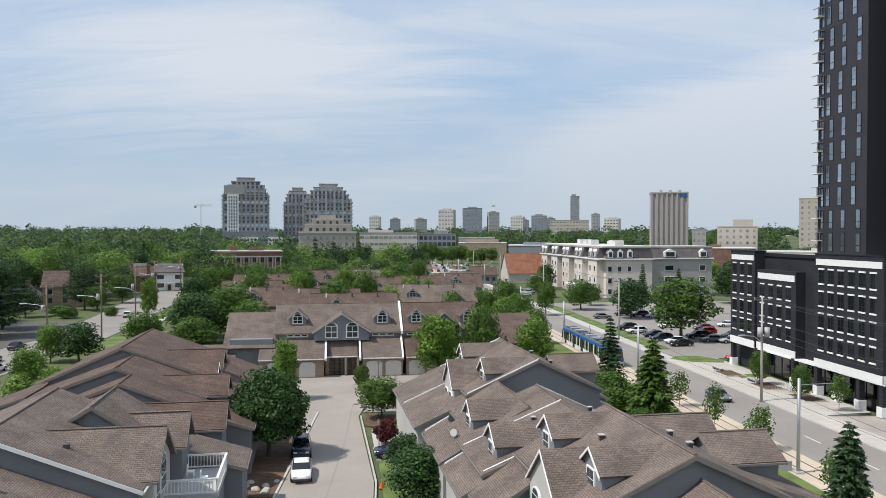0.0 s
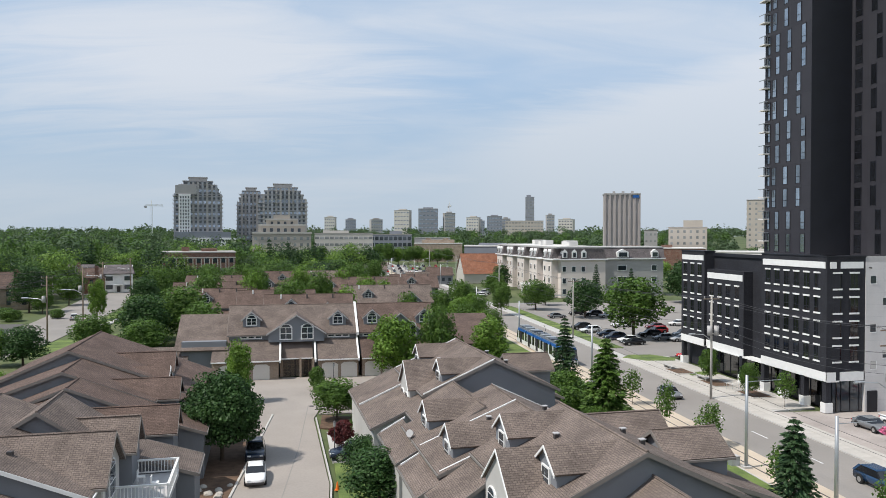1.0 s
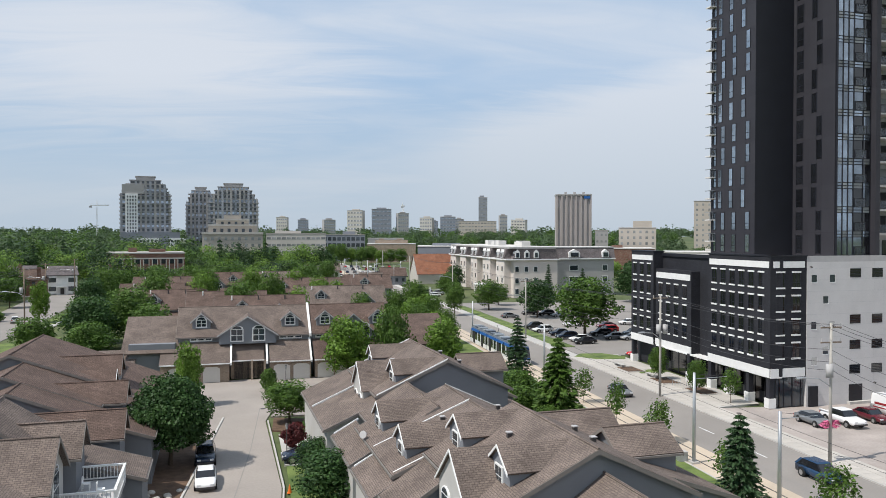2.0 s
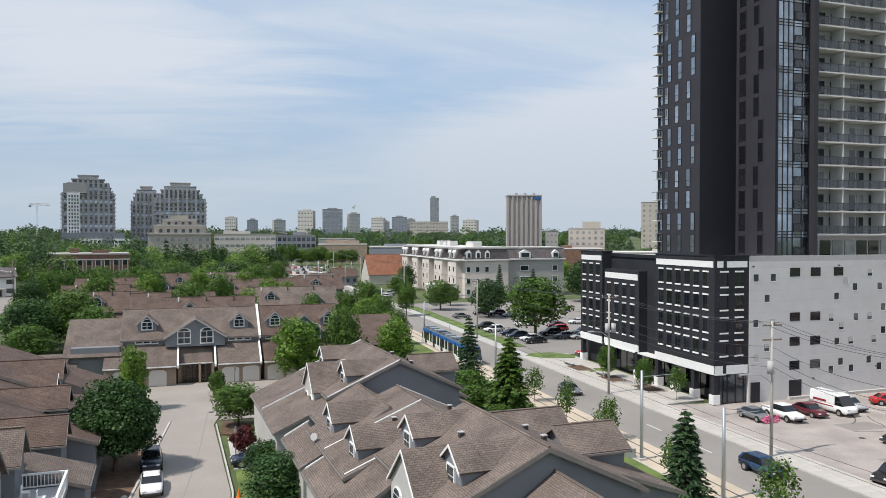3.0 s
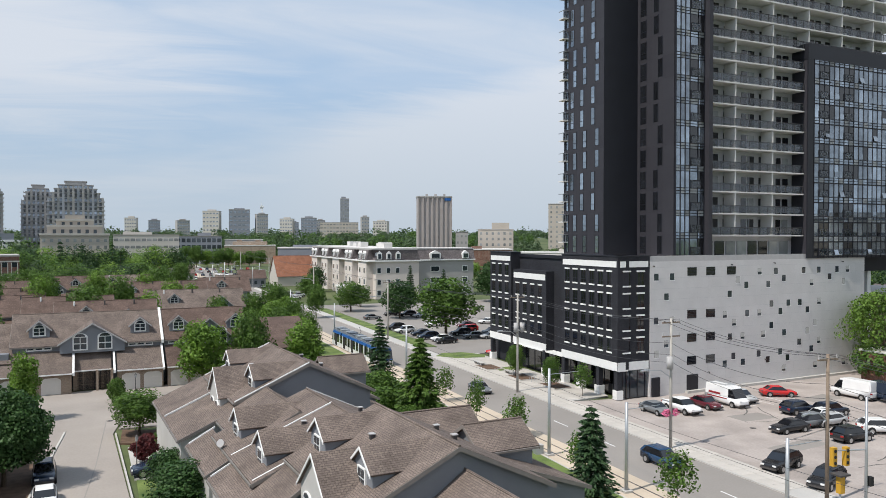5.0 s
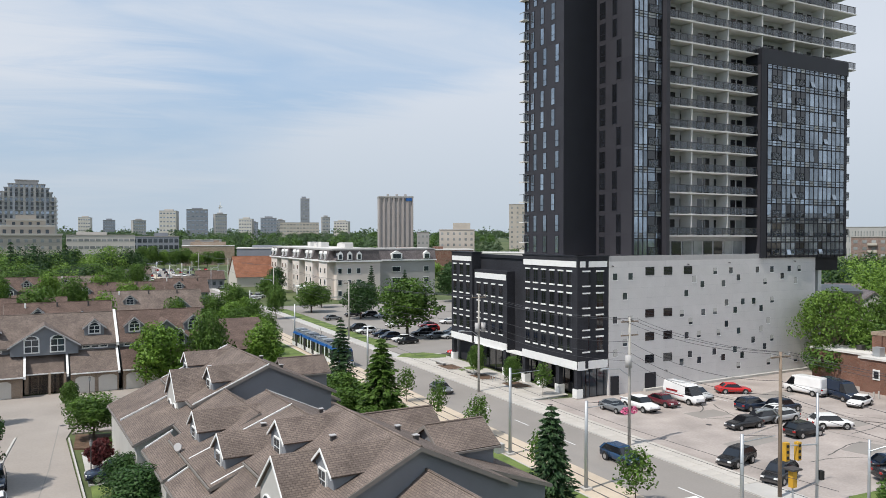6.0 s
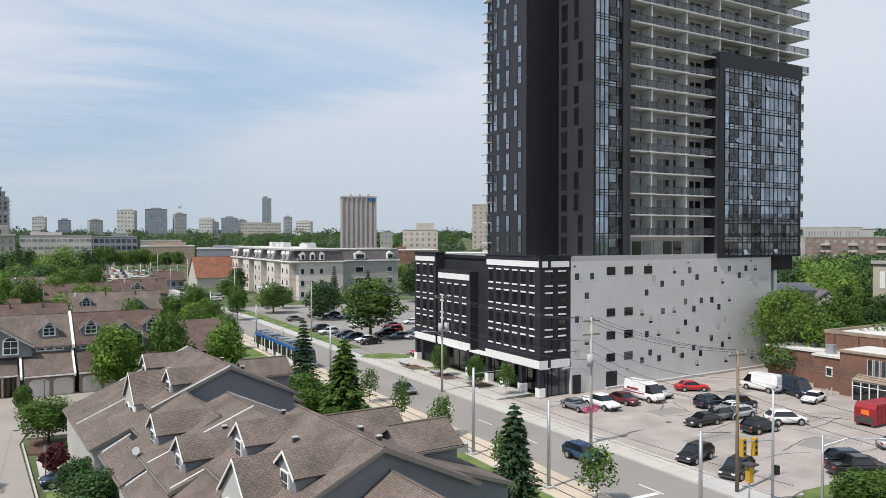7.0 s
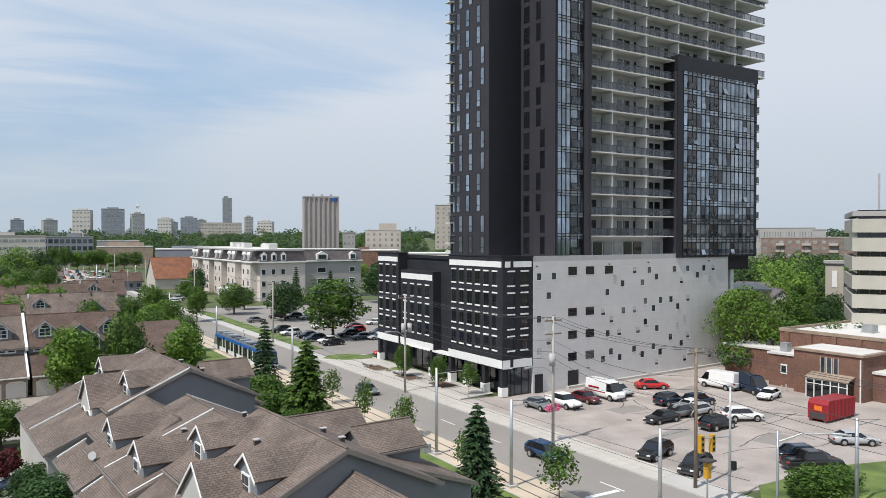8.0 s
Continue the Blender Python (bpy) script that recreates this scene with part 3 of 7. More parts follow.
# tall windows of the west block and the corner block
for i, z in enumerate(LEVELS[:13]):
    z -= 2.75
    sh = (i // 2) % 2
    for v, w in ((7.75 + 9.0, .5), (7.75 + 7.1 + .7 * sh, .8), (7.75 + 4.6 + .7 * sh, .8), (7.75 + 1.6 + 1.0 * sh, .8)):
        part("window", boxes((-6.13, -6.05, v - w / 2, v + w / 2, z + .2, z + 2.6)), "glass_blue", tower)
        part("window_frame", boxes((-6.16, -6.1, v - w / 2 - .09, v - w / 2, z + .1, z + 2.7), (-6.16, -6.1, v + w / 2, v + w / 2 + .09, z + .1, z + 2.7), (-6.15, -6.1, v - w / 2, v + w / 2, z + 1.0, z + 1.06)), "black_panel", tower)
    part("window", boxes((-0.03, 0.06, 5.9, 7.0, z + .1, z + 2.5)), "glass_dark", tower)
    part("window_frame", boxes((-0.06, 0, 5.8, 5.9, z, z + 2.6), (-0.06, 0, 7.0, 7.1, z, z + 2.6), (-.05, 0, 5.9, 7.0, z + .85, z + .93)), "black_panel", tower)
    v = 2.4 if sh else 1.5
    part("window", boxes((-0.03, 0.06, v + 1.0, v + 1.8, z + .1, z + 2.6)), "glass_dark", tower)
    part("window_frame", boxes((-0.06, 0, v + .9, v + 1.0, z, z + 2.7), (-0.06, 0, v + 1.8, v + 1.9, z, z + 2.7)), "black_panel", tower)
# glazed corner: panes between bands and mullions
for i, z in enumerate(LEVELS[:13]):
    z0 = z - FLOOR + .35
    for k, (a, b) in enumerate(((.25, 1.0), (1.1, 1.85), (1.95, 2.7), (2.8, 4.2), (4.3, 5.3))):
        part("pane", boxes((a, b, -0.02, .1, z0, z0 + 2.25)), "glass_dark" if k >= 3 and (i + k) % 3 else "glass_blue", tower)
        part("spandrel", boxes((a, b, -0.02, .1, z0 + 2.35, z0 + 3.03)), "glass_pale" if (k + i) % 2 else "glass_blue", tower)
    part("juliet_rail", boxes((2.85, 4.6, -.20, -.16, z0 - .05, z0 + 1.0)), "rail_glass", tower)
    part("juliet_frame", boxes((2.8, 4.65, -.22, -.15, z0 + 1.0, z0 + 1.08), (2.8, 4.65, -.22, -.1, z0 - .1, z0 - .02), (2.8, 2.88, -.22, -.15, z0, z0 + 1.0), (4.57, 4.65, -.22, -.15, z0, z0 + 1.0)), "black_panel", tower)
    part("spandrel_bar", boxes((.2, 5.4, -.07, .02, z0 + 2.62, z0 + 2.72)), "black_panel", tower)
for a in (.2, 1.05, 1.9, 2.75, 4.25, 5.4):
    part("mullion", boxes((a - .06, a + .04, -.1, .16, BASE, TOP)), "black_panel", tower)
for z in LEVELS[:13]:
    for dz in (-.1, 2.25):
        part("transom", boxes((.15, 5.45, -.08, .15, z - FLOOR + .35 + dz, z - FLOOR + .43 + dz)), "black_panel", tower)
part("fin", boxes((5.45, 6.15, -.9, .2, BASE, TOP)), "panel_dark", tower)
# balconies
for i, z in enumerate(LEVELS):
    right = 49.4 if z > 49.5 else 25.0
    part("balcony_slab", boxes((6.15, right, -.55, 1.9, z - .19, z)), "balcony", tower)
    part("balcony_rail", boxes((6.2, right - .1, -.5, -.46, z + .12, z + 1.08)), "rail_glass", tower, "glass balcony rail")
    part("rail_cap", boxes((6.2, right - .1, -.53, -.43, z + 1.06, z + 1.13), *[(a - .03, a + .03, -.52, -.44, z, z + 1.08) for a in np.arange(6.3, right, 1.85)]), "dark_trim", tower)
    if z > 49.5:
        part("balcony_slab", boxes((46.3, 49.4, 1.9, 9, z - .24, z)), "balcony", tower)
    else:
        part("balcony_slab", boxes((46.3, 49.2, .4, 4.2, z - .24, z)), "balcony", tower)
        part("balcony_rail", boxes((49.1, 49.16, .4, 4.2, z + .1, z + 1.1), (46.3, 49.1, .4, .45, z + .1, z + 1.1)), "rail_glass", tower)
        part("rail_cap", boxes((49.08, 49.2, .35, 4.2, z + 1.08, z + 1.16), (46.3, 49.1, .37, .47, z + 1.08, z + 1.16), *[(a, a + .06, .38, .44, z, z + 1.1) for a in (46.6, 47.8, 49.08)]), "steel", tower)
    for a in [7.2 + 3.6 * k for k in range(11 if z > 49.5 else 5)]:
        part("balcony_door", boxes((a, a + 1.0, 1.68, 1.8, z + .05, z + 2.35)), "glass_dark", tower)
        part("balcony_window", boxes((a + 1.35, a + 2.55, 1.68, 1.8, z + .1, z + 2.35)), "glass_dark" if (i + int(a)) % 3 else "glass_pale", tower)
    for a in ((10.9, 18.4) if z < 49.5 else (10.9, 18.4, 26, 33.4, 40.8)):
        part("balcony_divider", boxes((a, a + .18, -.45, 1.8, z, z + FLOOR - .24)), "balcony", tower)
part("podium_terrace", boxes((6.2, 25.0, -.7, 1.7, BASE - .1, BASE + .05)), "balcony", tower)
for a in [7.0 + 2.2 * k for k in range(8)]:
    part("terrace_window", boxes((a, a + 1.8, 1.62, 1.8, BASE + .3, BASE + 2.6)), "glass_pale" if int(a) % 3 else "glass_dark", tower)
part("roof_slab", boxes((5.5, 49.9, -.8, 9.5, TOP + .25, TOP + 1.0)), "balcony", tower)
# west balconies seen edge-on
for i, z in enumerate(LEVELS):
    part("balcony_slab", boxes((-7.0, -6.1, 16.6, 17.9, z - 1.2, z - 1.04)), "balcony", tower)
    part("balcony_rail", boxes((-6.98, -6.1, 16.64, 16.68, z - 1.0, z + .02)), "rail_glass", tower)
    part("rail_cap", boxes((-7.02, -6.1, 16.6, 16.72, z, z + .11), (-7.02, -6.92, 16.6, 17.9, z, z + .11), (-7.02, -6.91, 16.6, 16.71, z - 1.05, z + .05), (-6.56, -6.48, 16.62, 16.7, z - 1.05, z)), "steel", tower)
# protruding glazed bay
part("bay", boxes((25.1, 46.2, -1.1, 1.8, BASE, 48.4)), "panel_dark", tower)
part("bay_crown", boxes((25.0, 46.3, -1.25, 1.9, 48.4, 50.7)), "black_panel", tower)
part("bay_edge", boxes((25.0, 26.2, -1.22, -1.0, BASE, 48.4)), "black_panel", tower)
cols = [26.4 + 1.12 * k for k in range(18)]
for i in range(10):
    z0 = BASE + .35 + 3.0 * i
    for k, a in enumerate(cols[:-1]):
        kind = "glass_dark" if (i * 5 + k * 3) % 11 == 0 or k in (1, 2, 6, 7) else "glass_blue"
        part("pane", boxes((a + .06, a + 1.06, -1.16, -1.08, z0, z0 + 2.1)), kind, tower)
        part("spandrel", boxes((a + .06, a + 1.06, -1.16, -1.08, z0 + 2.2, z0 + 2.9)), "glass_pale" if (i + k) % 4 == 0 else "glass_blue", tower)
    for k in (1, 6):
        a = cols[k]
        part("juliet_rail", boxes((a, a + 1.9, -1.30, -1.26, z0, z0 + 1.0)), "rail_glass", tower)
        part("juliet_frame", boxes((a - .05, a + 1.95, -1.32, -1.25, z0 + 1.0, z0 + 1.08), (a - .05, a + 1.95, -1.32, -1.2, z0 - .05, z0 + .03), (a - .05, a + .03, -1.32, -1.25, z0, z0 + 1.0), (a + 1.87, a + 1.95, -1.32, -1.25, z0, z0 + 1.0)), "black_panel", tower)
    part("spandrel_bar", boxes((26.3, 46.1, -1.2, -1.1, z0 + 2.5, z0 + 2.58)), "black_panel", tower)
    for k in ((4, 11), (9, 15), (2, 12), (5, 14))[i % 4]:
        a = cols[k]
        part("open_sash", prism(bmesh.new(), [(a + .1, -1.17, z0 + .9), (a + 1.0, -1.17, z0 + .9), (a + 1.0, -1.42 if i % 3 == 0 else -1.19, z0 + .1), (a + .1, -1.42 if i % 3 == 0 else -1.19, z0 + .1)], (0, -.05, 0)), "glass_blue", tower)
for a in cols:
    part("mullion", boxes((a - .05, a + .05, -1.22, -1.05, BASE, 48.4)), "black_panel", tower)
for i in range(10):
    for dz in (0, 2.1):
        part("transom", boxes((26.3, 46.1, -1.2, -1.05, BASE + .25 + 3.0 * i + dz, BASE + .35 + 3.0 * i + dz)), "black_panel", tower)


# ---- townhouses ----
def gable_block(p, u0, u1, v0, v1, eave, ridge, roof, wall="siding", axis="v", base=0.0, over=0.35, at_ridge=None, trim="fascia", name="roof"):
    """Walls and a pitched roof; axis: the way of the ridge."""
    def q(a, b, z):
        return (a, b, z) if axis == "v" else (b, a, z)
    if axis == "u":
        u0, u1, v0, v1 = v0, v1, u0, u1
    mid = (u0 + u1) / 2 if at_ridge is None else at_ridge
    bm = prism(bmesh.new(), [q(u0, v0, base), q(u1, v0, base), q(u1, v0, eave), q(mid, v0, ridge), q(u0, v0, eave)], q(0, v1 - v0, 0))
    part("wall", bm, wall, p)
    for side, ue in ((-1, u0), (1, u1)):
        slope = (ridge - eave) / abs(ue - mid)
        uo, zo = ue + side * over, eave - slope * over
        bm = slab_between(bmesh.new(), q(mid, v0 - over, ridge + .12), q(mid, v1 + over, ridge + .12), q(uo, v1 + over, zo + .12), q(uo, v0 - over, zo + .12), .16)
        part(name, bm, roof, p)
        # rake boards at both ends and a gutter
        bm = bmesh.new()
        for ve in (v0 - over - .04, v1 + over):
            prism(bm, [q(mid, ve, ridge - .16), q(mid, ve, ridge + .10), q(uo, ve, zo + .10), q(uo, ve, zo - .16)], q(0, .04, 0))
        box(bm, *(sorted((uo, uo + side * .1)) + [v0 - over, v1 + over] if axis == "v" else [v0 - over, v1 + over] + sorted((uo, uo + side * .1))), zo - .08, zo + .06)
        part("fascia", bm, trim, p)
    cap = bmesh.new()
    tube(cap, [q(mid, v0 - over, ridge + .12), q(mid, v1 + over, ridge + .12)], .09, sides=6)
    part("ridge_cap", cap, roof, p)


def shed(p, u_hi, z_hi, u_lo, z_lo, v0, v1, roof, wall="siding", base=0.0, over=.3):
    """A lean-to roof over a lower wing."""
    s = 1 if u_lo > u_hi else -1
    k = (z_hi - z_lo) / abs(u_lo - u_hi)
    part("wing_wall", prism(bmesh.new(), [(u_hi, v0, base), (u_lo, v0, base), (u_lo, v0, z_lo), (u_hi, v0, z_hi)], (0, v1 - v0, 0)), wall, p)
    uo, zo = u_lo + s * over, z_lo - k * over
    part("wing_roof", slab_between(bmesh.new(), (u_hi, v0 - over, z_hi + .12), (u_hi, v1 + over, z_hi + .12), (uo, v1 + over, zo + .12), (uo, v0 - over, zo + .12), .16), roof, p)
    bm = boxes((*sorted((uo, uo + s * .1)), v0 - over, v1 + over, zo - .1, zo + .06))
    for ve in (v0 - over - .05, v1 + over):
        prism(bm, [(u_hi, ve, z_hi - .14), (u_hi, ve, z_hi + .13), (uo, ve, zo + .13), (uo, ve, zo - .14)], (0, .05, 0))
    part("fascia", bm, "fascia", p)


def flashing(p, v, u0, z0, u1, z1, w=.13):
    """A pale metal strip down a slope at a party wall."""
    part("flashing", prism(bmesh.new(), [(u0, v, z0 + .06), (u1, v, z1 + .06), (u1, v, z1 + .22), (u0, v, z0 + .22)], (0, w, 0)), "white_trim", p, "white party-wall flashing")


def window(p, m, w, h, arched=True, bars=2):
    """A window in the plane x-z of m, its foot at the origin; y goes into the house."""
    def outline(a, hh, z0):
        pts = [(-a, z0), (a, z0), (a, hh)]
        if arched:
            pts += [(a * math.cos(t), hh + a * .55 * math.sin(t)) for t in np.linspace(0.4, math.pi - .4, 5)]
        return pts + [(-a, hh)]
    win = part("window", prism(bmesh.new(), [(x, -.10, z) for x, z in outline(w / 2 + .12, h + .08, -.12)], (0, .12, 0)), "white_trim", p, "white window frame", at=m)
    n = bars
    for k in range(n):
        a0, a1 = -w / 2 + w * k / n + .05, -w / 2 + w * (k + 1) / n - .05
        part("pane", boxes((a0, a1, -.13, -.09, .06, h * .46), (a0, a1, -.13, -.09, h * .54, h)), "glass", win, at=Matrix())
    if arched:
        part("fanlight", prism(bmesh.new(), [(x * .8, -.13, z * 1.0 + .1) for x, z in [(w / 2 * math.cos(t), h + w * .26 * math.sin(t)) for t in np.linspace(0, math.pi, 7)]], (0, .04, 0)), "glass", win, at=Matrix())


def dormer(p, u, v, w, z_foot, z_eave, z_ridge, u_back, roof, wall="siding", win=(1.0, 1.1), bars=2, arched=False, side=-1, over=.2):
    """A gabled dormer that looks along -u (side -1) or +u."""
    d = u_back - u
    part("dormer_wall", prism(bmesh.new(), [(u, v - w / 2, z_foot), (u, v + w / 2, z_foot), (u, v + w / 2, z_eave), (u, v, z_ridge), (u, v - w / 2, z_eave)], (d, 0, 0)), wall, p)
    k = (z_ridge - z_eave) / (w / 2)
    for s in (-1, 1):
        vo, zo = v + s * (w / 2 + over), z_eave - k * over
        part("dormer_roof", slab_between(bmesh.new(), (u + side * over, v, z_ridge + .1), (u_back, v, z_ridge + .1), (u_back, vo, zo + .1), (u + side * over, vo, zo + .1), .13), roof, p)
        part("dormer_trim", prism(bmesh.new(), [(u + side * over, v, z_ridge - .08), (u + side * over, v, z_ridge + .08), (u + side * over, vo, zo + .08), (u + side * over, vo, zo - .08)], (side * .05, 0, 0)), "white_trim" if arched is not None else "grey_trim", p)
    m = pose(u, v, z_foot + .35, 0, 0, -90 if side < 0 else 90)
    if arched is None:
        return
    if win[0] > 1.6:
        for s in (-1, 1):
            window(p, pose(u, v + s * w * .22, z_foot + .5, 0, 0, -90 if side < 0 else 90), win[0] / 2, win[1], True, 2)
    else:
        window(p, m, win[0], win[1], arched, bars)


def row_frame(x, y, deg):
    return pose(x, y, 0, 0, 0, deg)


G_, B_ = "shingle_grey", "shingle_brown"
# row beside the street: three staggered houses seen from their end
h = thing("townhouse", row_frame(13, 39.6, 10), "grey-brown shingled townhouse with blue-grey gable wall and dormers", "house", "townhouse row by the tram")
gable_block(h, -6, 6, 0, 11.5, 7.2, 10.0, G_)
gable_block(h, -4, 4.5, -6.5, 0.0, 5.6, 8.6, G_, at_ridge=0.5)
dormer(h, -4.5, 2.6, 2.9, 7.4, 8.85, 9.9, 0, G_, win=(1.0, 1.0))
dormer(h, -4.6, 10.2, 2.9, 7.4, 8.85, 9.9, 0, G_, win=(1.0, 1.0))
dormer(h, -6.7, 4.4, 5.2, 4.2, 7.1, 9.35, -1.4, G_, "siding_light", (2.6, 1.7))
shed(h, 5.6, 7.2, 11.4, 5.2, 3.5, 12.5, G_)
gable_block(h, 5.5, 9.5, 6.8, 10.8, 7.4, 8.6, G_, axis="u")
shed(h, -6.0, 6.8, -9.6, 4.6, -3, 3.5, G_)
shed(h, -6.0, 6.9, -9.2, 4.9, 7.4, 11.5, G_)
h = thing("townhouse", row_frame(13, 39.6, 10), "grey-brown shingled townhouse with two west dormers", "house", "townhouse row by the tram")
gable_block(h, -8.2, 5.4, 11.9, 24.5, 5.9, 8.8, G_, at_ridge=-0.9)
gable_block(h, -7.0, 0.6, 20.0, 29.6, 6.0, 8.2, G_, at_ridge=-3.0)
gable_block(h, -2.0, 6.0, 24.9, 30.0, 5.4, 7.0, G_)
dormer(h, -7.2, 14.6, 3.1, 5.6, 7.25, 8.4, -1.6, G_, win=(1.0, 1.2))
dormer(h, -7.2, 22.2, 3.1, 5.6, 7.25, 8.4, -1.6, G_, win=(1.0, 1.2))
flashing(h, 11.95, -.9, 8.8, -8.4, 5.75)
flashing(h, 18.4, -.9, 8.8, -8.4, 5.75)
flashing(h, 24.7, -.9, 8.8, 5.5, 5.8)
shed(h, 5.0, 6.2, 11.2, 4.6, 13.5, 22, G_)
gable_block(h, 3.5, 9.5, 14.2, 18.2, 6.6, 8.0, G_, axis="u")
shed(h, -8.0, 5.6, -9.8, 4.6, 11.6, 17.9, G_, "siding_light")
shed(h, -8.0, 5.6, -9.8, 4.6, 19.2, 27.5, G_, "siding_light")
flashing(h, 18.0, -7.8, 5.7, -9.9, 4.55)
flashing(h, 27.6, -7.8, 5.7, -9.9, 4.55)
h = thing("townhouse", row_frame(13, 39.6, 10), "grey-brown shingled townhouse with wide blue-grey gable", "house", "townhouse row by the tram")
gable_block(h, -5.4, 7.0, 30.4, 44.5, 7.2, 10.0, G_, at_ridge=1.0)
dormer(h, -6.4, 35.2, 4.8, 4.0, 7.2, 9.45, -0.6, G_, "siding_light", (2.6, 1.7))
dormer(h, -3.7, 32.6, 2.9, 7.4, 8.85, 9.9, 1.0, G_, win=(1.0, 1.0))
dormer(h, -3.7, 42.6, 2.9, 7.4, 8.85, 9.9, 1.0, G_, win=(1.0, 1.0))
gable_block(h, 6.0, 10.5, 40.5, 44.0, 7.2, 8.5, G_, axis="u")
shed(h, 6.6, 6.2, 10.6, 4.6, 38.0, 45, G_)
shed(h, 6.6, 5.6, 10.2, 4.2, 31.0, 37.4, G_)
shed(h, -5.4, 6.7, -10.2, 4.6, 29.8, 46.5, G_, "siding_light")
flashing(h, 30.05, 1.0, 10.0, -5.7, 7.05)
flashing(h, 38.4, -5.6, 6.7, -10.4, 4.6)
flashing(h, 44.5, 1.0, 10.0, -5.7, 7.05)
part("dish_mount", tube(bmesh.new(), [(-8.5, 21, 5.1), (-8.5, 21, 6.2)], .04), "grey_trim", h)
part("satellite_dish", tube(bmesh.new(), [(-8.6, 20.9, 6.2), (-8.72, 20.75, 6.27)], .26, .3, 14), "grey_trim", h, "grey satellite dish")
for u, v, z in ((2.5, 5, 8.83), (-2.2, 7, 8.97), (3.0, 8.5, 8.6), (-3.5, 17, 7.76), (2.4, 21, 7.36), (-2.2, 39, 8.56), (4, 36, 8.6), (3.2, 40, 8.97)):
    part("roof_vent", boxes((u - .14, u + .14, v - .14, v + .14, z - .2, z + .38)), "dark_trim", h)
    part("vent_hood", boxes((u - .19, u + .19, v - .19, v + .19, z + .38, z + .44)), "grey_trim", h)

# row west of the court
LW = (-28.4, 60, 10)
h = thing("townhouse", row_frame(*LW), "brown shingled townhouse with wide blue-grey gable", "house", "townhouse row west of the court")
gable_block(h, -8.2, 7.0, 17.9, 33.0, 6.9, 10.0, B_, at_ridge=-1.1)
gable_block(h, 1.5, 8.0, 22.0, 25.6, 7.2, 8.7, B_, axis="u")
dormer(h, 8.0, 19.6, 3.0, 4.6, 6.6, 7.9, 3, B_, "siding", (1.2, 1.3), side=1)
shed(h, 6.6, 6.4, 11.6, 4.4, 19.0, 36.0, B_)
shed(h, -8.2, 6.4, -13.5, 4.6, 12.0, 22.0, B_)
shed(h, -8.2, 6.6, -12.0, 5.0, 23.5, 33.0, B_)
h = thing("townhouse", row_frame(*LW), "brown shingled townhouse with stepped blue-grey gables", "house", "townhouse row west of the court")
gable_block(h, -8.0, 7.6, 10.2, 17.5, 6.3, 9.2, B_, at_ridge=0.1)
gable_block(h, -6.5, 9.0, 5.6, 9.8, 5.6, 8.6, B_, at_ridge=1.5)
gable_block(h, 2.0, 9.6, 11.2, 14.8, 6.4, 7.8, B_, axis="u")
gable_block(h, 3.0, 10.4, 1.5, 5.0, 5.6, 7.2, B_, axis="u")
gable_block(h, -9.0, 6.0, -3.0, 5.2, 5.4, 7.6, B_, at_ridge=0.0)
shed(h, 7.6, 5.8, 12.4, 4.2, 6.0, 18, B_)
shed(h, -8.0, 5.9, -13.0, 4.2, 2.0, 11.0, B_)
h = thing("townhouse", row_frame(*LW), "grey-brown shingled townhouse with a white railed balcony", "house", "townhouse row west of the court")
gable_block(h, -10.0, 7.6, -16.8, -3.7, 6.5, 10.0, G_, at_ridge=-0.8, trim="white_trim")
gable_block(h, -0.6, 6.6, -9.5, -3.4, 7.6, 9.9, G_, at_ridge=3.2)
gable_block(h, 0.0, 8.2, -15.6, -9.8, 6.8, 9.1, G_, "siding_light", axis="u")
gable_block(h, 2.0, 8.8, -8.6, -5.2, 7.0, 8.7, G_, axis="u")
gable_block(h, -12, 6.4, -30.0, -17.2, 5.6, 9.1, G_, at_ridge=-2.4)
shed(h, 7.6, 5.6, 12.6, 4.0, -5.2, -.5, G_)
shed(h, 8.0, 4.2, 12.8, 3.0, -16.0, -12.2, G_)
window(h, pose(8.22, -12.7, 5.2, 0, 0, 90), 1.6, 1.7, True, 2)
window(h, pose(8.22, -14.6, 4.6, 0, 0, 90), .9, 1.7, False, 1)
part("balcony_floor", boxes((8.0, 11.6, -12.0, -6.0, 4.1, 4.35)), "grey_trim", h)
part("balcony_wall", boxes((8.2, 11.4, -11.8, -6.2, 0, 4.1)), "siding", h)
for (a0, a1, b0, b1) in ((11.5, 11.6, -12.0, -6.0), (8.2, 11.5, -12.0, -11.9), (8.2, 11.5, -6.1, -6.0)):
    part("handrail", boxes((a0 - .03, a1 + .03, b0 - .03, b1 + .03, 5.3, 5.42), (a0, a1, b0, b1, 4.45, 4.53)), "white_trim", h, "white handrail")
    n = int(max(a1 - a0, b1 - b0) / .22)
    bal = mesh_of("baluster", boxes((-.025, .025, -.025, .025, 4.5, 5.3)), "white_trim")
    for k in range(n + 1):
        t = k / n
        share("baluster", bal, h, pose(a0 + (a1 - a0) * t, (b0 + b1) / 2, 0) if a1 - a0 > 1 else pose((a0 + a1) / 2, b0 + (b1 - b0) * t, 0))
for u, v, zz in ((9.3, -8, 4.35), (10.4, -9.5, 4.35)):
    part("patio_seat", boxes((u - .25, u + .25, v - .25, v + .25, zz + .4, zz + .46), (u - .25, u - .2, v - .25, v + .25, zz + .4, zz + .9), *[(u + a, u + a + .05, v + b_, v + b_ + .05, zz, zz + .4) for a in (-.25, .2) for b_ in (-.25, .2)]), "white_trim", h)
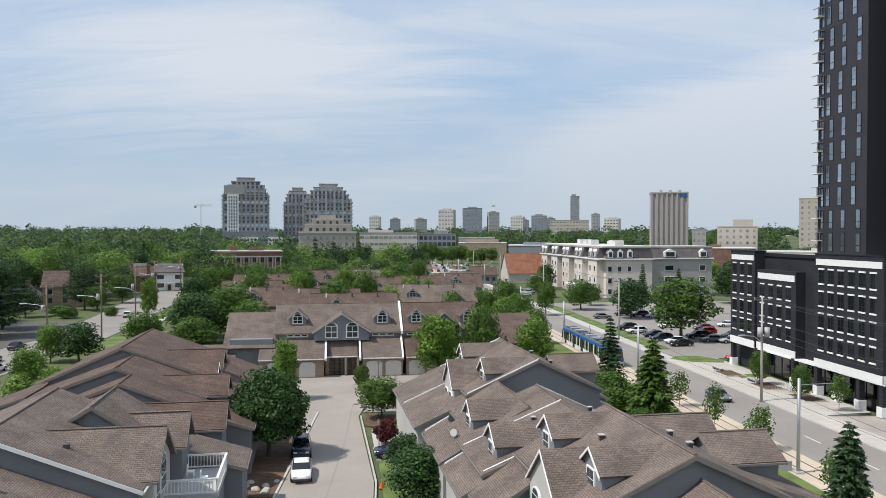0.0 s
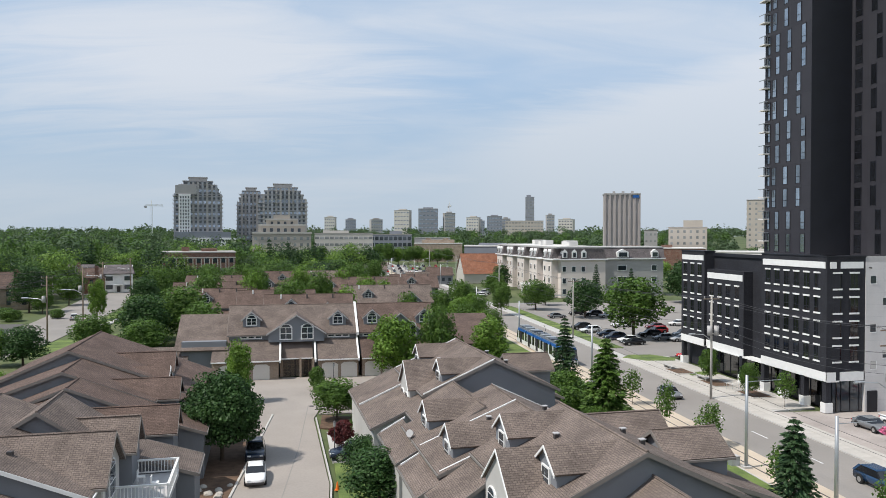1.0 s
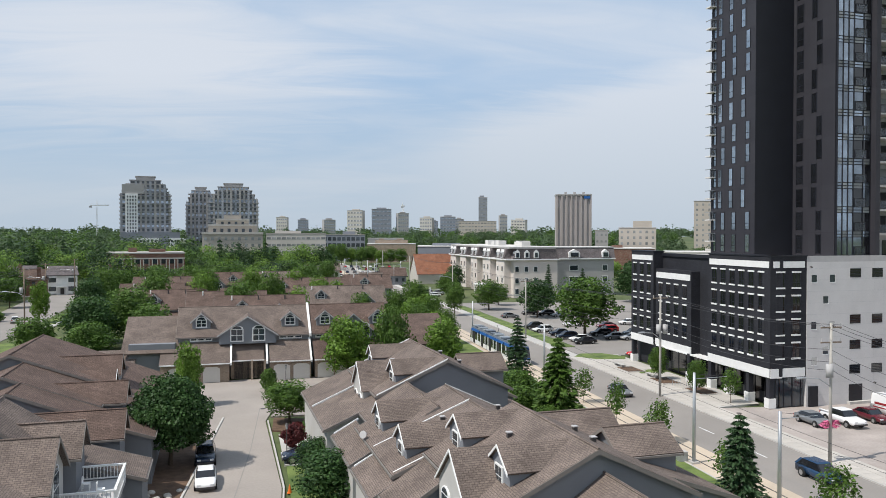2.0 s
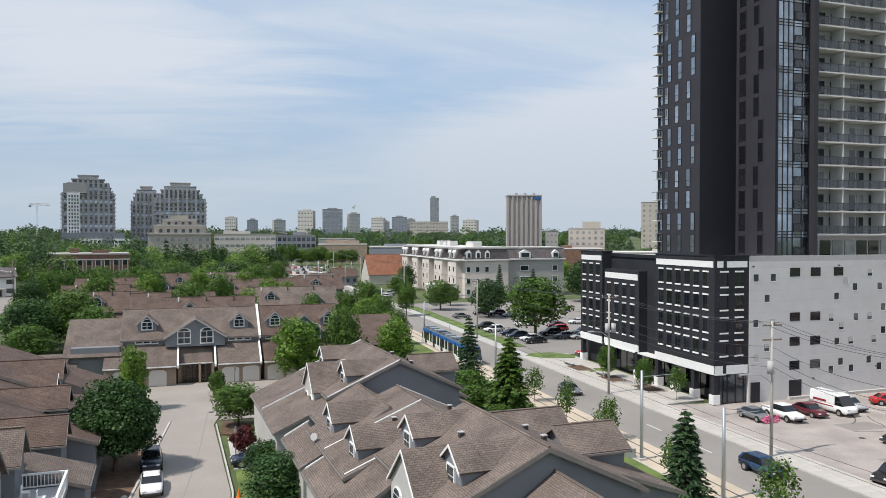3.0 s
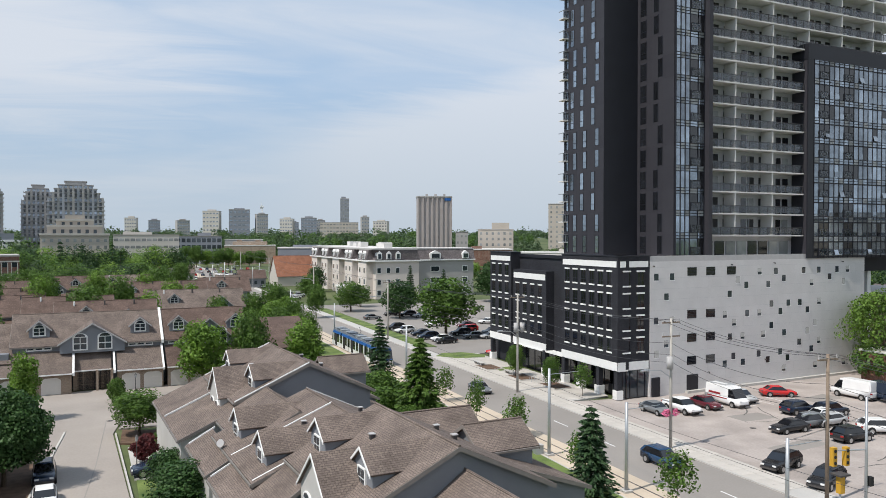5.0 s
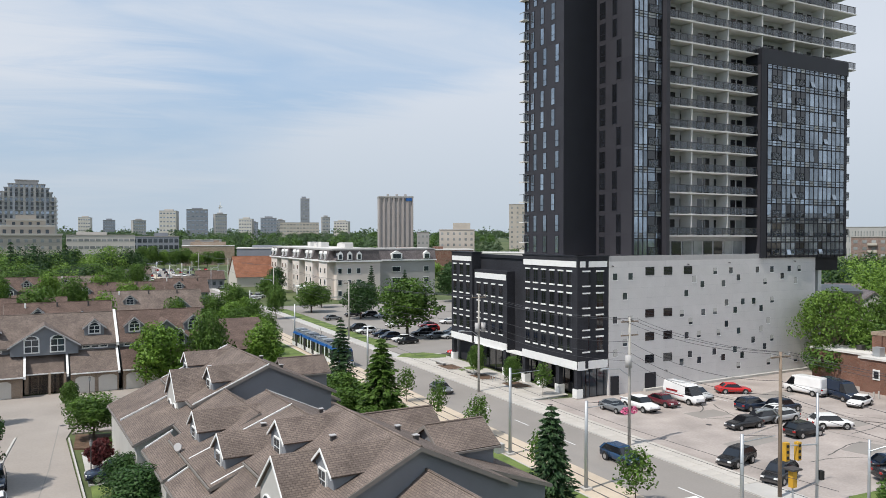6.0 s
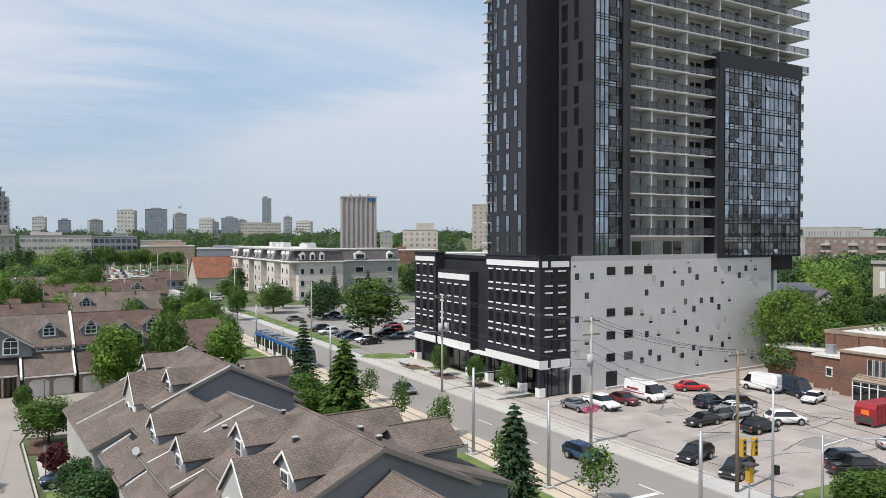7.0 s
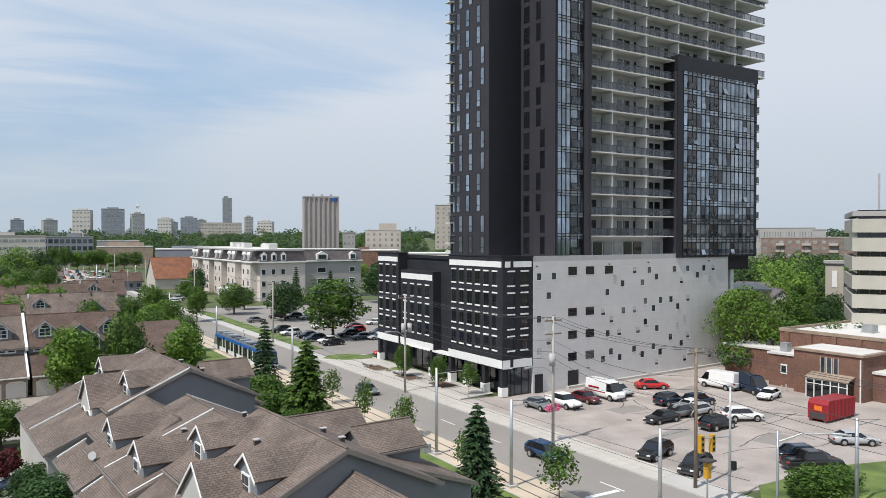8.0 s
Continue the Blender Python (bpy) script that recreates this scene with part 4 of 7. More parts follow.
for u, v in ((-3, -24), (1, -20), (3.0, -14.5), (-4, -8), (4, 24), (-3, 21)):
    part("roof_vent", boxes((u - .16, u + .16, v - .16, v + .16, 7.0, 8.75 if v > -17 else 8.3)), "dark_trim", h)

# row across the end of the court, garages to the camera
h = thing("townhouse_row", row_frame(-23.1, 114.8, 8), "two-storey townhouse row with arched garage doors and white party-wall strips", "house")
gable_block(h, -2.2, 17.0, 3.0, 14, 6.4, 10.2, G_, "siding", axis="u")
gable_block(h, 17.4, 29.5, 3.0, 14, 6.4, 10.2, B_, "siding", axis="u")
# garages, dormers and low wings of the end row
h_end = h
for s0, s1, roof in ((-4.6, 5.2, G_), (5.2, 10.2, G_), (10.9, 17.1, G_), (17.5, 23.0, B_), (23.0, 30.0, B_)):
    v_out = -0.6 if s0 != 5.2 else 1.4
    part("garage_wall", boxes((s0 + .1, s1 - .1, v_out, 3.2, 0, 2.9)), "brick_tan", h)
    part("garage_roof", slab_between(bmesh.new(), (s0, 3.2, 5.6), (s1, 3.2, 5.6), (s1, v_out - .5, 2.85), (s0, v_out - .5, 2.85), .16), roof, h)
    part("gutter", boxes((s0, s1, v_out - .62, v_out - .5, 2.7, 2.86)), "white_trim", h)
for s, v_out in ((-2.2, -.6), (2.6, -.6), (12.7, -.6), (15.6, -.6), (19.2, -.6), (21.9, -.6)):
    d = part("garage_door", prism(bmesh.new(), [(s - 1.2, v_out - .04, .02), (s + 1.2, v_out - .04, .02), (s + 1.2, v_out - .04, 2.0), (s + .7, v_out - .04, 2.3), (s - .7, v_out - .04, 2.3), (s - 1.2, v_out - .04, 2.0)], (0, .08, 0)), "garage", h, "pale arched garage door")
    pm = mesh_of("door_panel", boxes((0, .48, -.065, -.03, 0, .38)), "garage") if s == -2.2 else pm
    for k in range(4):
        for j in range(4):
            share("door_panel", pm, d, pose(s - 1.1 + .56 * k, v_out, .12 + .5 * j))
for a in (5.35, 17.05, 10.55):
    part("party_wall", prism(bmesh.new(), [(a - .14, -1.1, 2.9), (a - .14, 3.2, 5.9), (a - .14, 3.2, 5.5), (a - .14, -1.1, 2.5)], (.28, 0, 0)), "white_trim", h, "white party-wall strip")
part("party_wall", prism(bmesh.new(), [(17.0, 2.4, 6.4), (17.0, 8.5, 10.65), (17.0, 8.5, 10.1), (17.0, 2.4, 5.9)], (.35, 0, 0)), "white_trim", h, "white party-wall strip")


def front_dormer(p, a, v, w, z0, ze, zr, vb, roof, win, arched=False, wall="siding", bars=2):
    part("dormer_wall", prism(bmesh.new(), [(a - w / 2, v, z0), (a + w / 2, v, z0), (a + w / 2, v, ze), (a, v, zr), (a - w / 2, v, ze)], (0, vb - v, 0)), wall, p)
    k = (zr - ze) / (w / 2)
    for s in (-1, 1):
        ao, zo = a + s * (w / 2 + .3), ze - k * .3
        part("dormer_roof", slab_between(bmesh.new(), (a, v - .3, zr + .1), (a, vb, zr + .1), (ao, vb, zo + .1), (ao, v - .3, zo + .1), .13), roof, p)
        part("dormer_trim", prism(bmesh.new(), [(a, v - .3, zr - .15), (a, v - .3, zr + .08), (ao, v - .3, zo + .08), (ao, v - .3, zo - .15)], (0, -.05, 0)), "grey_trim", p)
    for dx, ww, hh in win:
        window(p, pose(a + dx, v, z0 + .45), ww, hh, arched, bars)


front_dormer(h, 7.8, 1.9, 8.4, 5.2, 6.6, 9.3, 9, G_, ((-1.6, 1.7, 1.7), (1.6, 1.7, 1.7)), True)
front_dormer(h, 1.0, 4.2, 2.6, 7.2, 8.6, 9.7, 8.5, G_, ((0, 1.4, 1.0),), True)
front_dormer(h, 14.2, 4.2, 2.6, 7.2, 8.6, 9.7, 8.5, G_, ((0, 1.4, 1.0),), True)
front_dormer(h, 19.6, 4.2, 2.6, 7.2, 8.6, 9.7, 8.5, B_, ((0, 1.4, 1.0),), True)
front_dormer(h, 28.0, 4.2, 2.6, 7.2, 8.6, 9.7, 8.5, B_, ((0, 1.4, 1.0),), True)
front_dormer(h, 23.8, 1.9, 6.4, 5.2, 6.6, 9.3, 9, B_, ((-1.6, 1.7, 1.7), (1.6, 1.7, 1.7)), True)
for a, w in ((1.0, 3.2), (14.2, 3.4), (19.8, 3.6)):
    for k in range(3):
        window(h, pose(a - w / 3 + k * w / 3, 3.0, 5.75), w / 3 - .2, .5, False, 1)
part("porch", boxes((5.8, 10.0, 1.4, 3, 0, 2.7)), "dark_trim", h)
for a in (8.2, 10.1):
    part("porch_post", boxes((a, a + .3, .2, .5, 0, 2.9)), "brick_tan", h)
part("west_wing", boxes((-9, -2.6, 1.6, 12, 0, 5.6)), "siding", h)
part("west_roof", slab_between(bmesh.new(), (-10, 9, 9.0), (-2.3, 9, 9.0), (-2.3, .9, 4.4), (-10, .9, 4.4), .2), G_, h)
part("west_roof", slab_between(bmesh.new(), (-13.5, 4, 4.6), (-8, 4, 4.6), (-8, -.4, 2.8), (-13.5, -.4, 2.8), .2), G_, h)
part("east_roof", slab_between(bmesh.new(), (30, 16, 7.6), (41, 16, 7.6), (41, 3, 4.0), (30, 3, 4.0), .2), B_, h)
part("east_wing", boxes((30.5, 40.5, 3.5, 15.5, 0, 4.1)), "siding", h)

# rows behind, roofs over the treetops
for (x, y, deg, length, roof, dorm) in ((-26, 150, 8, 17, B_, (5, 12)), (-56, 192, 8, 20, B_, (4, 14)), (-34, 163, 8, 16, B_, (10,)),
                                        (-54, 250, 6, 20, B_, (4, 11, 16)), (-32, 254, 6, 16, G_, (4, 11)), (-24, 214, 6, 24, B_, (5, 13, 20)), (-12, 178, 6, 20, G_, (5, 15)),
                                        (-2, 230, 6, 14, B_, (6,)), (-46, 168, 8, 12, B_, (4,)), (-62, 225, 6, 16, B_, (8,))):
    r = thing("townhouse_row", pose(x, y, 0, 0, 0, deg), "brown shingled townhouse row with grey gables and dormers", "house", "rows behind the court")
    gable_block(r, 0, length, 0, 11, 5.8, 9.4, roof, "siding", axis="u")
    for k, a in enumerate(dorm):
        if k % 2:
            front_dormer(r, a, -.8, 5.0, 3.5, 6.0, 8.3, 5.5, roof, ((-1, 1.4, 1.6), (1, 1.4, 1.6)), True)
        else:
            front_dormer(r, a, 1.4, 2.6, 6.4, 7.8, 8.9, 5.0, roof, ((0, 1.5, 1.0),), True)
    part("low_roof", slab_between(bmesh.new(), (0, .2, 5.2), (length * .8, .2, 5.2), (length * .8, -4.5, 2.8), (0, -4.5, 2.8), .2), roof, r)
    part("low_wall", boxes((.4, length * .8 - .4, -4, 0, 0, 2.9)), "brick_tan", r)
    for k in range(3):
        part("roof_vent", tube(bmesh.new(), [(3 + k * length / 3.3, 4.4, 8.6), (3 + k * length / 3.3, 4.4, 9.6)], .15, .15, 6), "dark_trim" if k else "white_trim", r)


# ---- buildings of the middle distance and the skyline ----
PANES = {}


def pane_mesh(w, h, material, depth=0.12):
    key = (round(w, 2), round(h, 2), material)
    if key not in PANES:
        PANES[key] = mesh_of("pane", boxes((-w / 2, w / 2, -depth / 2, depth / 2, 0, h)), material)
    return PANES[key]


def facade(parent, x0, x1, y, z0, z1, cols, floors, w, h, material="glass", turn=0, skip=None, name="window"):
    """Windows in a grid on the wall y = const of the local frame (turn 0) or on x = const (turn 90: y is then x)."""
    for i in range(floors):
        for k in range(cols):
            if skip and skip(i, k):
                continue
            a = x0 + (x1 - x0) * (k + .5) / cols
            z = z0 + (z1 - z0) * (i + .5) / floors - h / 2
            at = pose(a, y, z) if not turn else pose(y, a, z, 0, 0, 90)
            share(name, pane_mesh(w, h, material), parent, at)


# the pale default glass softens window contrast, painting in distance haze
def block_building(name, x, y, deg, w, d, h, wall, label, floors=0, cols=0, side_cols=0, glass="glass_pale", roof="gravel_roof", win=(1.4, 1.6), steps=(), base=0.0):
    b = thing(name, pose(x, y, 0, 0, 0, deg), label, "building")
    part("wall", boxes((-w / 2, w / 2, 0, d, base, h)), wall, b)
    part("roof", boxes((-w / 2 - .2, w / 2 + .2, -.2, d + .2, h, h + .5)), roof, b)
    for (sw, sd, sh, so) in steps:
        part("upper_storey", boxes((so - sw / 2, so + sw / 2, d * .5 - sd / 2, d * .5 + sd / 2, h, h + sh)), wall, b)
    if floors:
        facade(b, -w / 2, w / 2, -.02, 1.0, h - .5, cols, floors, win[0], win[1], glass)
        if side_cols:
            facade(b, 0, d, -w / 2 - .02, 1.0, h - .5, side_cols, floors, win[0], win[1], glass, 90)
            facade(b, 0, d, w / 2 + .02, 1.0, h - .5, side_cols, floors, win[0], win[1], glass, 90)
    return b


def stepped_tower(x, y, deg, w, d, h, label, wall, trim, floors, bays):
    """A residential tower with stepped crown, piers, corner balconies and glazed bays."""
    b = thing("apartment_tower", pose(x, y, 0, 0, 0, deg), label, "building", "stepped towers")
    step = h / floors
    tiers = ((1.0, 0.0, .80), (.90, .80, .86), (.78, .86, .91), (.64, .91, .955), (.40, .955, 1.0))
    for k, (f, z0, z1) in enumerate(tiers):
        inset = d * (1 - f) * .35
        part("wall" if not k else "crown", boxes((-w * f / 2, w * f / 2, inset, d - inset, h * z0, h * z1)), wall if k != 4 else "stone_grey", b)
        part("terrace_edge", boxes((-w * f / 2 - .5, w * f / 2 + .5, inset - .5, d - inset + .5, h * z1 - .25, h * z1 + .35)), trim, b)
    for k in range(bays + 1):
        a = -w / 2 + w * k / bays
        f = abs(a) * 2 / w
        top = h * (.80 if f > .92 else .86 if f > .8 else .91 if f > .5 else .94)
        part("pier", boxes((a - .8, a + .8, -1.3 if k % 2 else -.6, .4, 0, top)), trim if k % 3 else wall, b)
    for i in range(1, floors):
        z = step * i
        f = 1.0 if z < h * .78 else .9 if z < h * .85 else .78 if z < h * .9 else .64
        if z > h * .93:
            continue
        inset = d * (1 - f) * .35
        for s_ in (-1, 1):
            part("corner_balcony", boxes((*sorted((s_ * (w * f / 2 - w * .10), s_ * (w * f / 2 + 1.5))), inset - 1.5, inset + d * .25, z, z + .3), (*sorted((s_ * (w * f / 2 + 1.3), s_ * (w * f / 2 + 1.5))), inset - 1.5, inset + d * .25, z + .3, z + 1.2)), trim, b)
        part("window_band", boxes((-w * f / 2 + .6, w * f / 2 - .6, inset - .08, inset, z + .7, z + step - .5)), "glass" if i % 3 else "glass_blue", b)
        if i % 2:
            part("balcony_slab", boxes((-w * f * .22, -w * f * .04, inset - 1.3, inset, z, z + .3), (w * f * .08, w * f * .26, inset - 1.3, inset, z, z + .3)), trim, b)
    return b


lt = stepped_tower(-154.8, 600.4, 14.5, 34, 26, 66.5, "grey stepped residential tower with pale bays", "stone_far_hazed", "stone_grey", 22, 10)
part("pale_bay", boxes((-14.2, -5.5, -2.2, .3, 20, 53)), "white_trim", lt, "white window bay")
facade(lt, -13.6, -6.1, -2.3, 21, 52, 4, 12, .9, 1.5, "glass")
part("pale_bay", boxes((-16.6, -1, -1.6, 6, 53, 60)), "stone_grey", lt)
part("annex", boxes((-17, 24, -9, 2, 0, 24)), "stone_blue", lt)
part("annex_front", boxes((-6, 9, -9.6, -8.8, 0, 19.6), (16, 28, -9.6, -8.8, 0, 19.6)), "white_trim", lt)
facade(lt, -5, 8, -9.7, 9, 19, 5, 3, 1.3, 1.6, "glass")
facade(lt, 17, 27, -9.7, 9, 19, 4, 3, 1.3, 1.6, "glass")
stepped_tower(-120.3, 632.0, 11, 21, 24, 60.5, "blue-grey stepped residential tower beside its twin", "stone_far_hazed", "stone_grey", 20, 7)
stepped_tower(-92.0, 613.1, 8.5, 36, 26, 62.5, "blue-grey stepped residential tower with pale trim", "stone_far_hazed", "stone_grey", 20, 11)
b = block_building("apartment_house", -62.8, 415.3, 8.6, 31, 20, 22.0, "stone_beige", "beige stone apartment house with stepped gable roofline", 6, 9, 4, steps=((25, 14, 4.6, 0), (17, 12, 7.6, 0), (9, 9, 10.4, 0)))
facade(b, -11, 11, 2.9, 22.6, 26, 6, 1, 1.5, 1.9, "glass")
facade(b, -7, 7, 3.9, 26.8, 29.4, 4, 1, 1.3, 1.7, "glass")
for w_, y_, z_ in ((31.6, -.5, 22.4), (25.4, 2.6, 26.6), (17.4, 3.6, 29.6)):
    part("terrace_rail", boxes((-w_ / 2, w_ / 2, y_ - .2, y_ + .1, z_, z_ + .9)), "stone_pale", b)
block_building("school", -77.3, 300.2, 14.4, 27.5, 24, 14.6, "brick_red", "old red brick school with pale window bands and flat roof", 3, 9, 4, win=(1.5, 2.2), roof="gravel_roof", glass="glass", steps=((6, 5, 1.6, 4), (3, 3, 2.2, -5)))
sc = bpy.data.objects["school"]
part("stone_band", boxes((-13.85, 13.85, -.12, 0, 12.6, 13.1)), "stone_pale", sc)
for k in range(9):
    a = -13.75 + 27.5 * (k + .5) / 9
    part("window_surround", boxes((a - 1.1, a - .8, -.1, 0, 1.2, 12.4), (a + .8, a + 1.1, -.1, 0, 1.2, 12.4)), "stone_pale", sc)
block_building("office_block", -34.2, 478.8, 4.1, 36, 20, 22.5, "stone_pale", "pale low office block with ribbon windows", 5, 12, 3, win=(2.4, 1.5), steps=((16, 9, 2.0, -5),))
block_building("glass_hall", -8.5, 628, 0.4, 38, 24, 22.0, "stone_blue", "dark blue glass institute hall", 4, 10, 4, glass="glass", win=(2.8, 3.0), steps=((10, 10, 3, 6),))
block_building("glass_hall", 29, 660, -3, 31, 18, 19.0, "stone_grey", "low grey hall with a white sloping roof", 2, 6, 0, roof="white_roof", win=(3, 2.2))
block_building("shopping_hall", 31, 602, -3, 38, 26, 14.8, "brick_tan", "tan brick hall with white roof units", 0, roof="white_roof", steps=((26, 12, 3.2, 0), (4, 6, 4.4, -8), (4, 6, 4.4, 6)))
block_building("shopping_hall", 44.0, 372, -6.6, 24, 22, 16.0, "stone_blue", "low hall with green glass band and white roof", 2, 7, 0, roof="white_roof", win=(2.8, 1.6), glass="glass_blue", steps=((14, 8, 1.6, 2),))
block_building("flat_hall", 78, 380, -10, 60, 30, 14.6, "stone_pale", "wide low hall with white roof units", 0, roof="white_roof", steps=((8, 6, 1.5, -18), (12, 8, 2.2, 4), (6, 6, 1.4, 20)))
block_building("flat_hall", 140, 420, -17, 60, 30, 14.0, "brick_red", "low brick hall with pale roof", 0, roof="white_roof", steps=((10, 6, 1.5, -10), (6, 6, 2, 10)))
block_building("flat_hall", 178, 360, -26, 50, 26, 13.0, "stone_pale", "low hall with pale roof near the tower", 0, roof="white_roof", steps=((8, 6, 1.8, 0),))
SKY_ROWS = ((-125.2, 1394, 19, 54), (-87.3, 1397, 19, 50), (-39.8, 1399, 21, 50), (5.2, 1400, 28, 67), (53.8, 1399, 36, 70), (93.5, 1397, 20, 62),
            (134.5, 1393, 23, 54), (174.7, 1389, 28, 56), (275, 1372, 14, 58), (300.9, 1367, 26, 50), (160, 1500, 18, 50), (205, 1450, 16, 53))
# greyed walls and blue panes paint distance haze into the skyline towers
for k, (x, y, w, h) in enumerate(SKY_ROWS):
    block_building("distant_tower", x, y, -math.degrees(math.atan2(x, y)) + 12 * (k % 3 - 1), w, w * .8, h, ("stone_pale", "stone_blue", "stone_grey")[k % 3], "distant apartment tower on the skyline, haze put into its colours", 9, 5, 0, glass="glass_blue", win=(w * .11, 1.9), steps=((w * .5, w * .3, 3, 0),))
block_building("distant_tower", 238.1, 1379.6, -9.8, 16, 16, 91, "stone_blue", "slender blue-grey distant tower", 16, 4, 0, win=(2.4, 2.2), steps=((8, 8, 4, -2),))
block_building("apartment_slab", 205, 1240, -9.5, 62, 14, 45, "stone_beige", "distant beige apartment slab with balcony bands", 8, 12, 0, win=(3.6, 2.0))
# pale ribbed slab
b = thing("ribbed_slab", pose(147.8, 498.6, 0, 0, 0, -16.5 + 6), "tall pale windowless slab with vertical ribs and a blue sign", "building")
part("wall", boxes((-11.6, 11.6, 0, 12, 0, 48.6)), "slab_stone", b)
for k in range(8):
    a = -11.2 + 22.4 * k / 7
    part("rib", boxes((a - .55, a + .55, -.9, 0, 6, 48.2)), "slab_rib", b)
part("roof_edge", boxes((-11.9, 11.9, -1.0, 12.2, 48.4, 49.4)), "stone_grey", b)
part("sign", boxes((6.6, 10.8, -1.15, -.95, 46.3, 48.0)), "tram_blue", b, "blue sign panel")
for a in (-5, 1, 7):
    part("roof_unit", boxes((a - .8, a + .8, 4, 6, 49.4, 51)), "stone_grey", b)
block_building("office_block", 178, 531, -18.4, 9, 9, 25.0, "stone_grey", "narrow grey office block beside the slab", 5, 3, 0)
block_building("apartment_house", 172.6, 447.9, -21, 22, 14, 26, "stone_beige", "beige apartment house with dark top storeys", 7, 6, 3, steps=((11, 8, 4.5, 3),))
block_building("distant_tower", 389, 811, -25.6, 8, 10, 45, "stone_grey", "slim grey distant tower", 10, 2, 2)
block_building("distant_tower", 259.3, 541.1, -25.6, 13, 12, 47, "stone_beige", "tan apartment tower behind the dark tower", 12, 3, 2)
block_building("distant_slab", 533.7, 453.0, -49.7, 46, 14, 29.5, "stone_grey", "grey institutional slab with vertical fins", 2, 22, 0, win=(.8, 9))
b = block_building("apartment_house", 327.7, 262.7, -51, 46, 14, 21.5, "brick_hazed", "long red brick apartment house with balconies", 6, 12, 0, win=(1.8, 1.5))
for i in range(5):
    for a in (-14, -2, 10):
        part("balcony", boxes((a - 2, a + 2, -1.4, 0, 4 + 3.4 * i, 5.1 + 3.4 * i)), "stone_beige", b)
block_building("office_block", 349.6, 275, -52.6, 6, 8, 25.6, "stone_grey", "tan penthouse block above the brick house", 0)
# construction crane
c = thing("tower_crane", pose(-271.5, 858, 0, 0, 0, 17), "white tower crane over the treetops", "crane")
part("mast", boxes(*[(a - .15, a + .15, b_ - .15, b_ + .15, 0, 54) for a in (-.8, .8) for b_ in (-.8, .8)], *[(-.8, .8, -.9, -.8, z, z + .3) for z in range(20, 54, 2)]), "white_trim", c)
part("jib", boxes((-7, 12, -.5, .5, 53.5, 54.3), (-7, 12, -.15, .15, 55.2, 55.5), *[(a - .1, a + .1, -.2, .2, 54, 55.4) for a in range(-7, 13, 2)]), "white_trim", c)
part("counterweight", boxes((-7.5, -5, -.8, .8, 51.5, 53.5)), "stone_grey", c)
part("apex", tube(bmesh.new(), [(0, 0, 54), (0, 0, 60)], .5, .15, 6), "white_trim", c)
copy_thing(c, pose(93, 1405, 0, 0, 0, 75) @ Matrix.Scale(1.4, 4))

# pale retirement residence with a mansard roof by the street
res = thing("residence", street(81, 251), "four-storey pale residence with slate mansard roof and dormer windows", "building")
part("wall", boxes((0, 16, 0, 86, 0, 13.2)), "stucco", res)
part("south_wing", boxes((10, 40, 6, 20, 0, 13.2)), "stone_grey", res)
for i in range(5):
    part("projecting_bay", boxes((-2.4, 0.2, 3 + 18 * i, 13 + 18 * i, 0, 13.6)), "stucco", res)
    part("mansard", prism(bmesh.new(), [(-2.7, 2.7 + 18 * i, 13.4), (1, 2.7 + 18 * i, 13.4), (1, 2.7 + 18 * i, 17.4), (-1.5, 2.7 + 18 * i, 17.4)], (0, 10.6, 0)), "slate", res)
part("mansard", prism(bmesh.new(), [(-.4, -.4, 13.2), (16.4, -.4, 13.2), (15, -.4, 17.0), (1, -.4, 17.0)], (0, 86.8, 0)), "slate", res)
part("mansard", prism(bmesh.new(), [(9, 5.6, 13.2), (9, 20.4, 13.2), (9, 19, 17.0), (9, 7, 17.0)], (31.4, 0, 0)), "slate", res)
part("cornice", boxes((-2.9, 1, -.6, 86.6, 13.0, 13.45), (-.5, 16.5, -.7, 0, 13.0, 13.45), (10, 40.5, 5.3, 6, 13.0, 13.45)), "white_trim", res)
part("roof_edge", boxes((-1.7, 15.2, -.6, 86.8, 17.0, 17.5), (9, 40.6, 6.8, 19.3, 17.0, 17.4)), "stone_grey", res)
part("flat_roof", boxes((0, 14.5, 0, 86, 17.5, 17.7), (15.2, 40, 7.2, 19, 17.4, 17.55)), "white_roof", res)
for i, a in enumerate((3, 12, 20, 31, 44, 60)):
    part("roof_unit", boxes((4 + i % 3 * 2, 7 + i % 3 * 3, a, a + 4, 17.7, 19.2 + .4 * (i % 2))), "white_roof", res)
for v in [5.4 + 18 * i + dv for i in range(5) for dv in (0, 5.2)]:
    for z in (1.2, 4.9, 8.9):
        share("window", pane_mesh(1.5, 2.0, "white_trim", .1), res, pose(-2.42, v, z, 0, 0, 90))
        share("window", pane_mesh(1.2, 1.7, "glass", .16), res, pose(-2.44, v, z + .15, 0, 0, 90))
    part("dormer", prism(bmesh.new(), [(-2.8, v - .9, 13.8), (-2.8, v + .9, 13.8), (-2.8, v + .9, 15.8), (-2.8, v, 16.7), (-2.8, v - .9, 15.8)], (2.4, 0, 0)), "white_trim", res)
    share("window", pane_mesh(1.0, 1.6, "glass", .16), res, pose(-2.82, v, 14.0, 0, 0, 90))
for v in [16.2 + 18 * i for i in range(4)]:
    for z in (1.2, 4.9, 8.9, 14.0):
        share("window", pane_mesh(1.2, 1.7, "glass", .16), res, pose(-.05, v, z, 0, 0, 90))
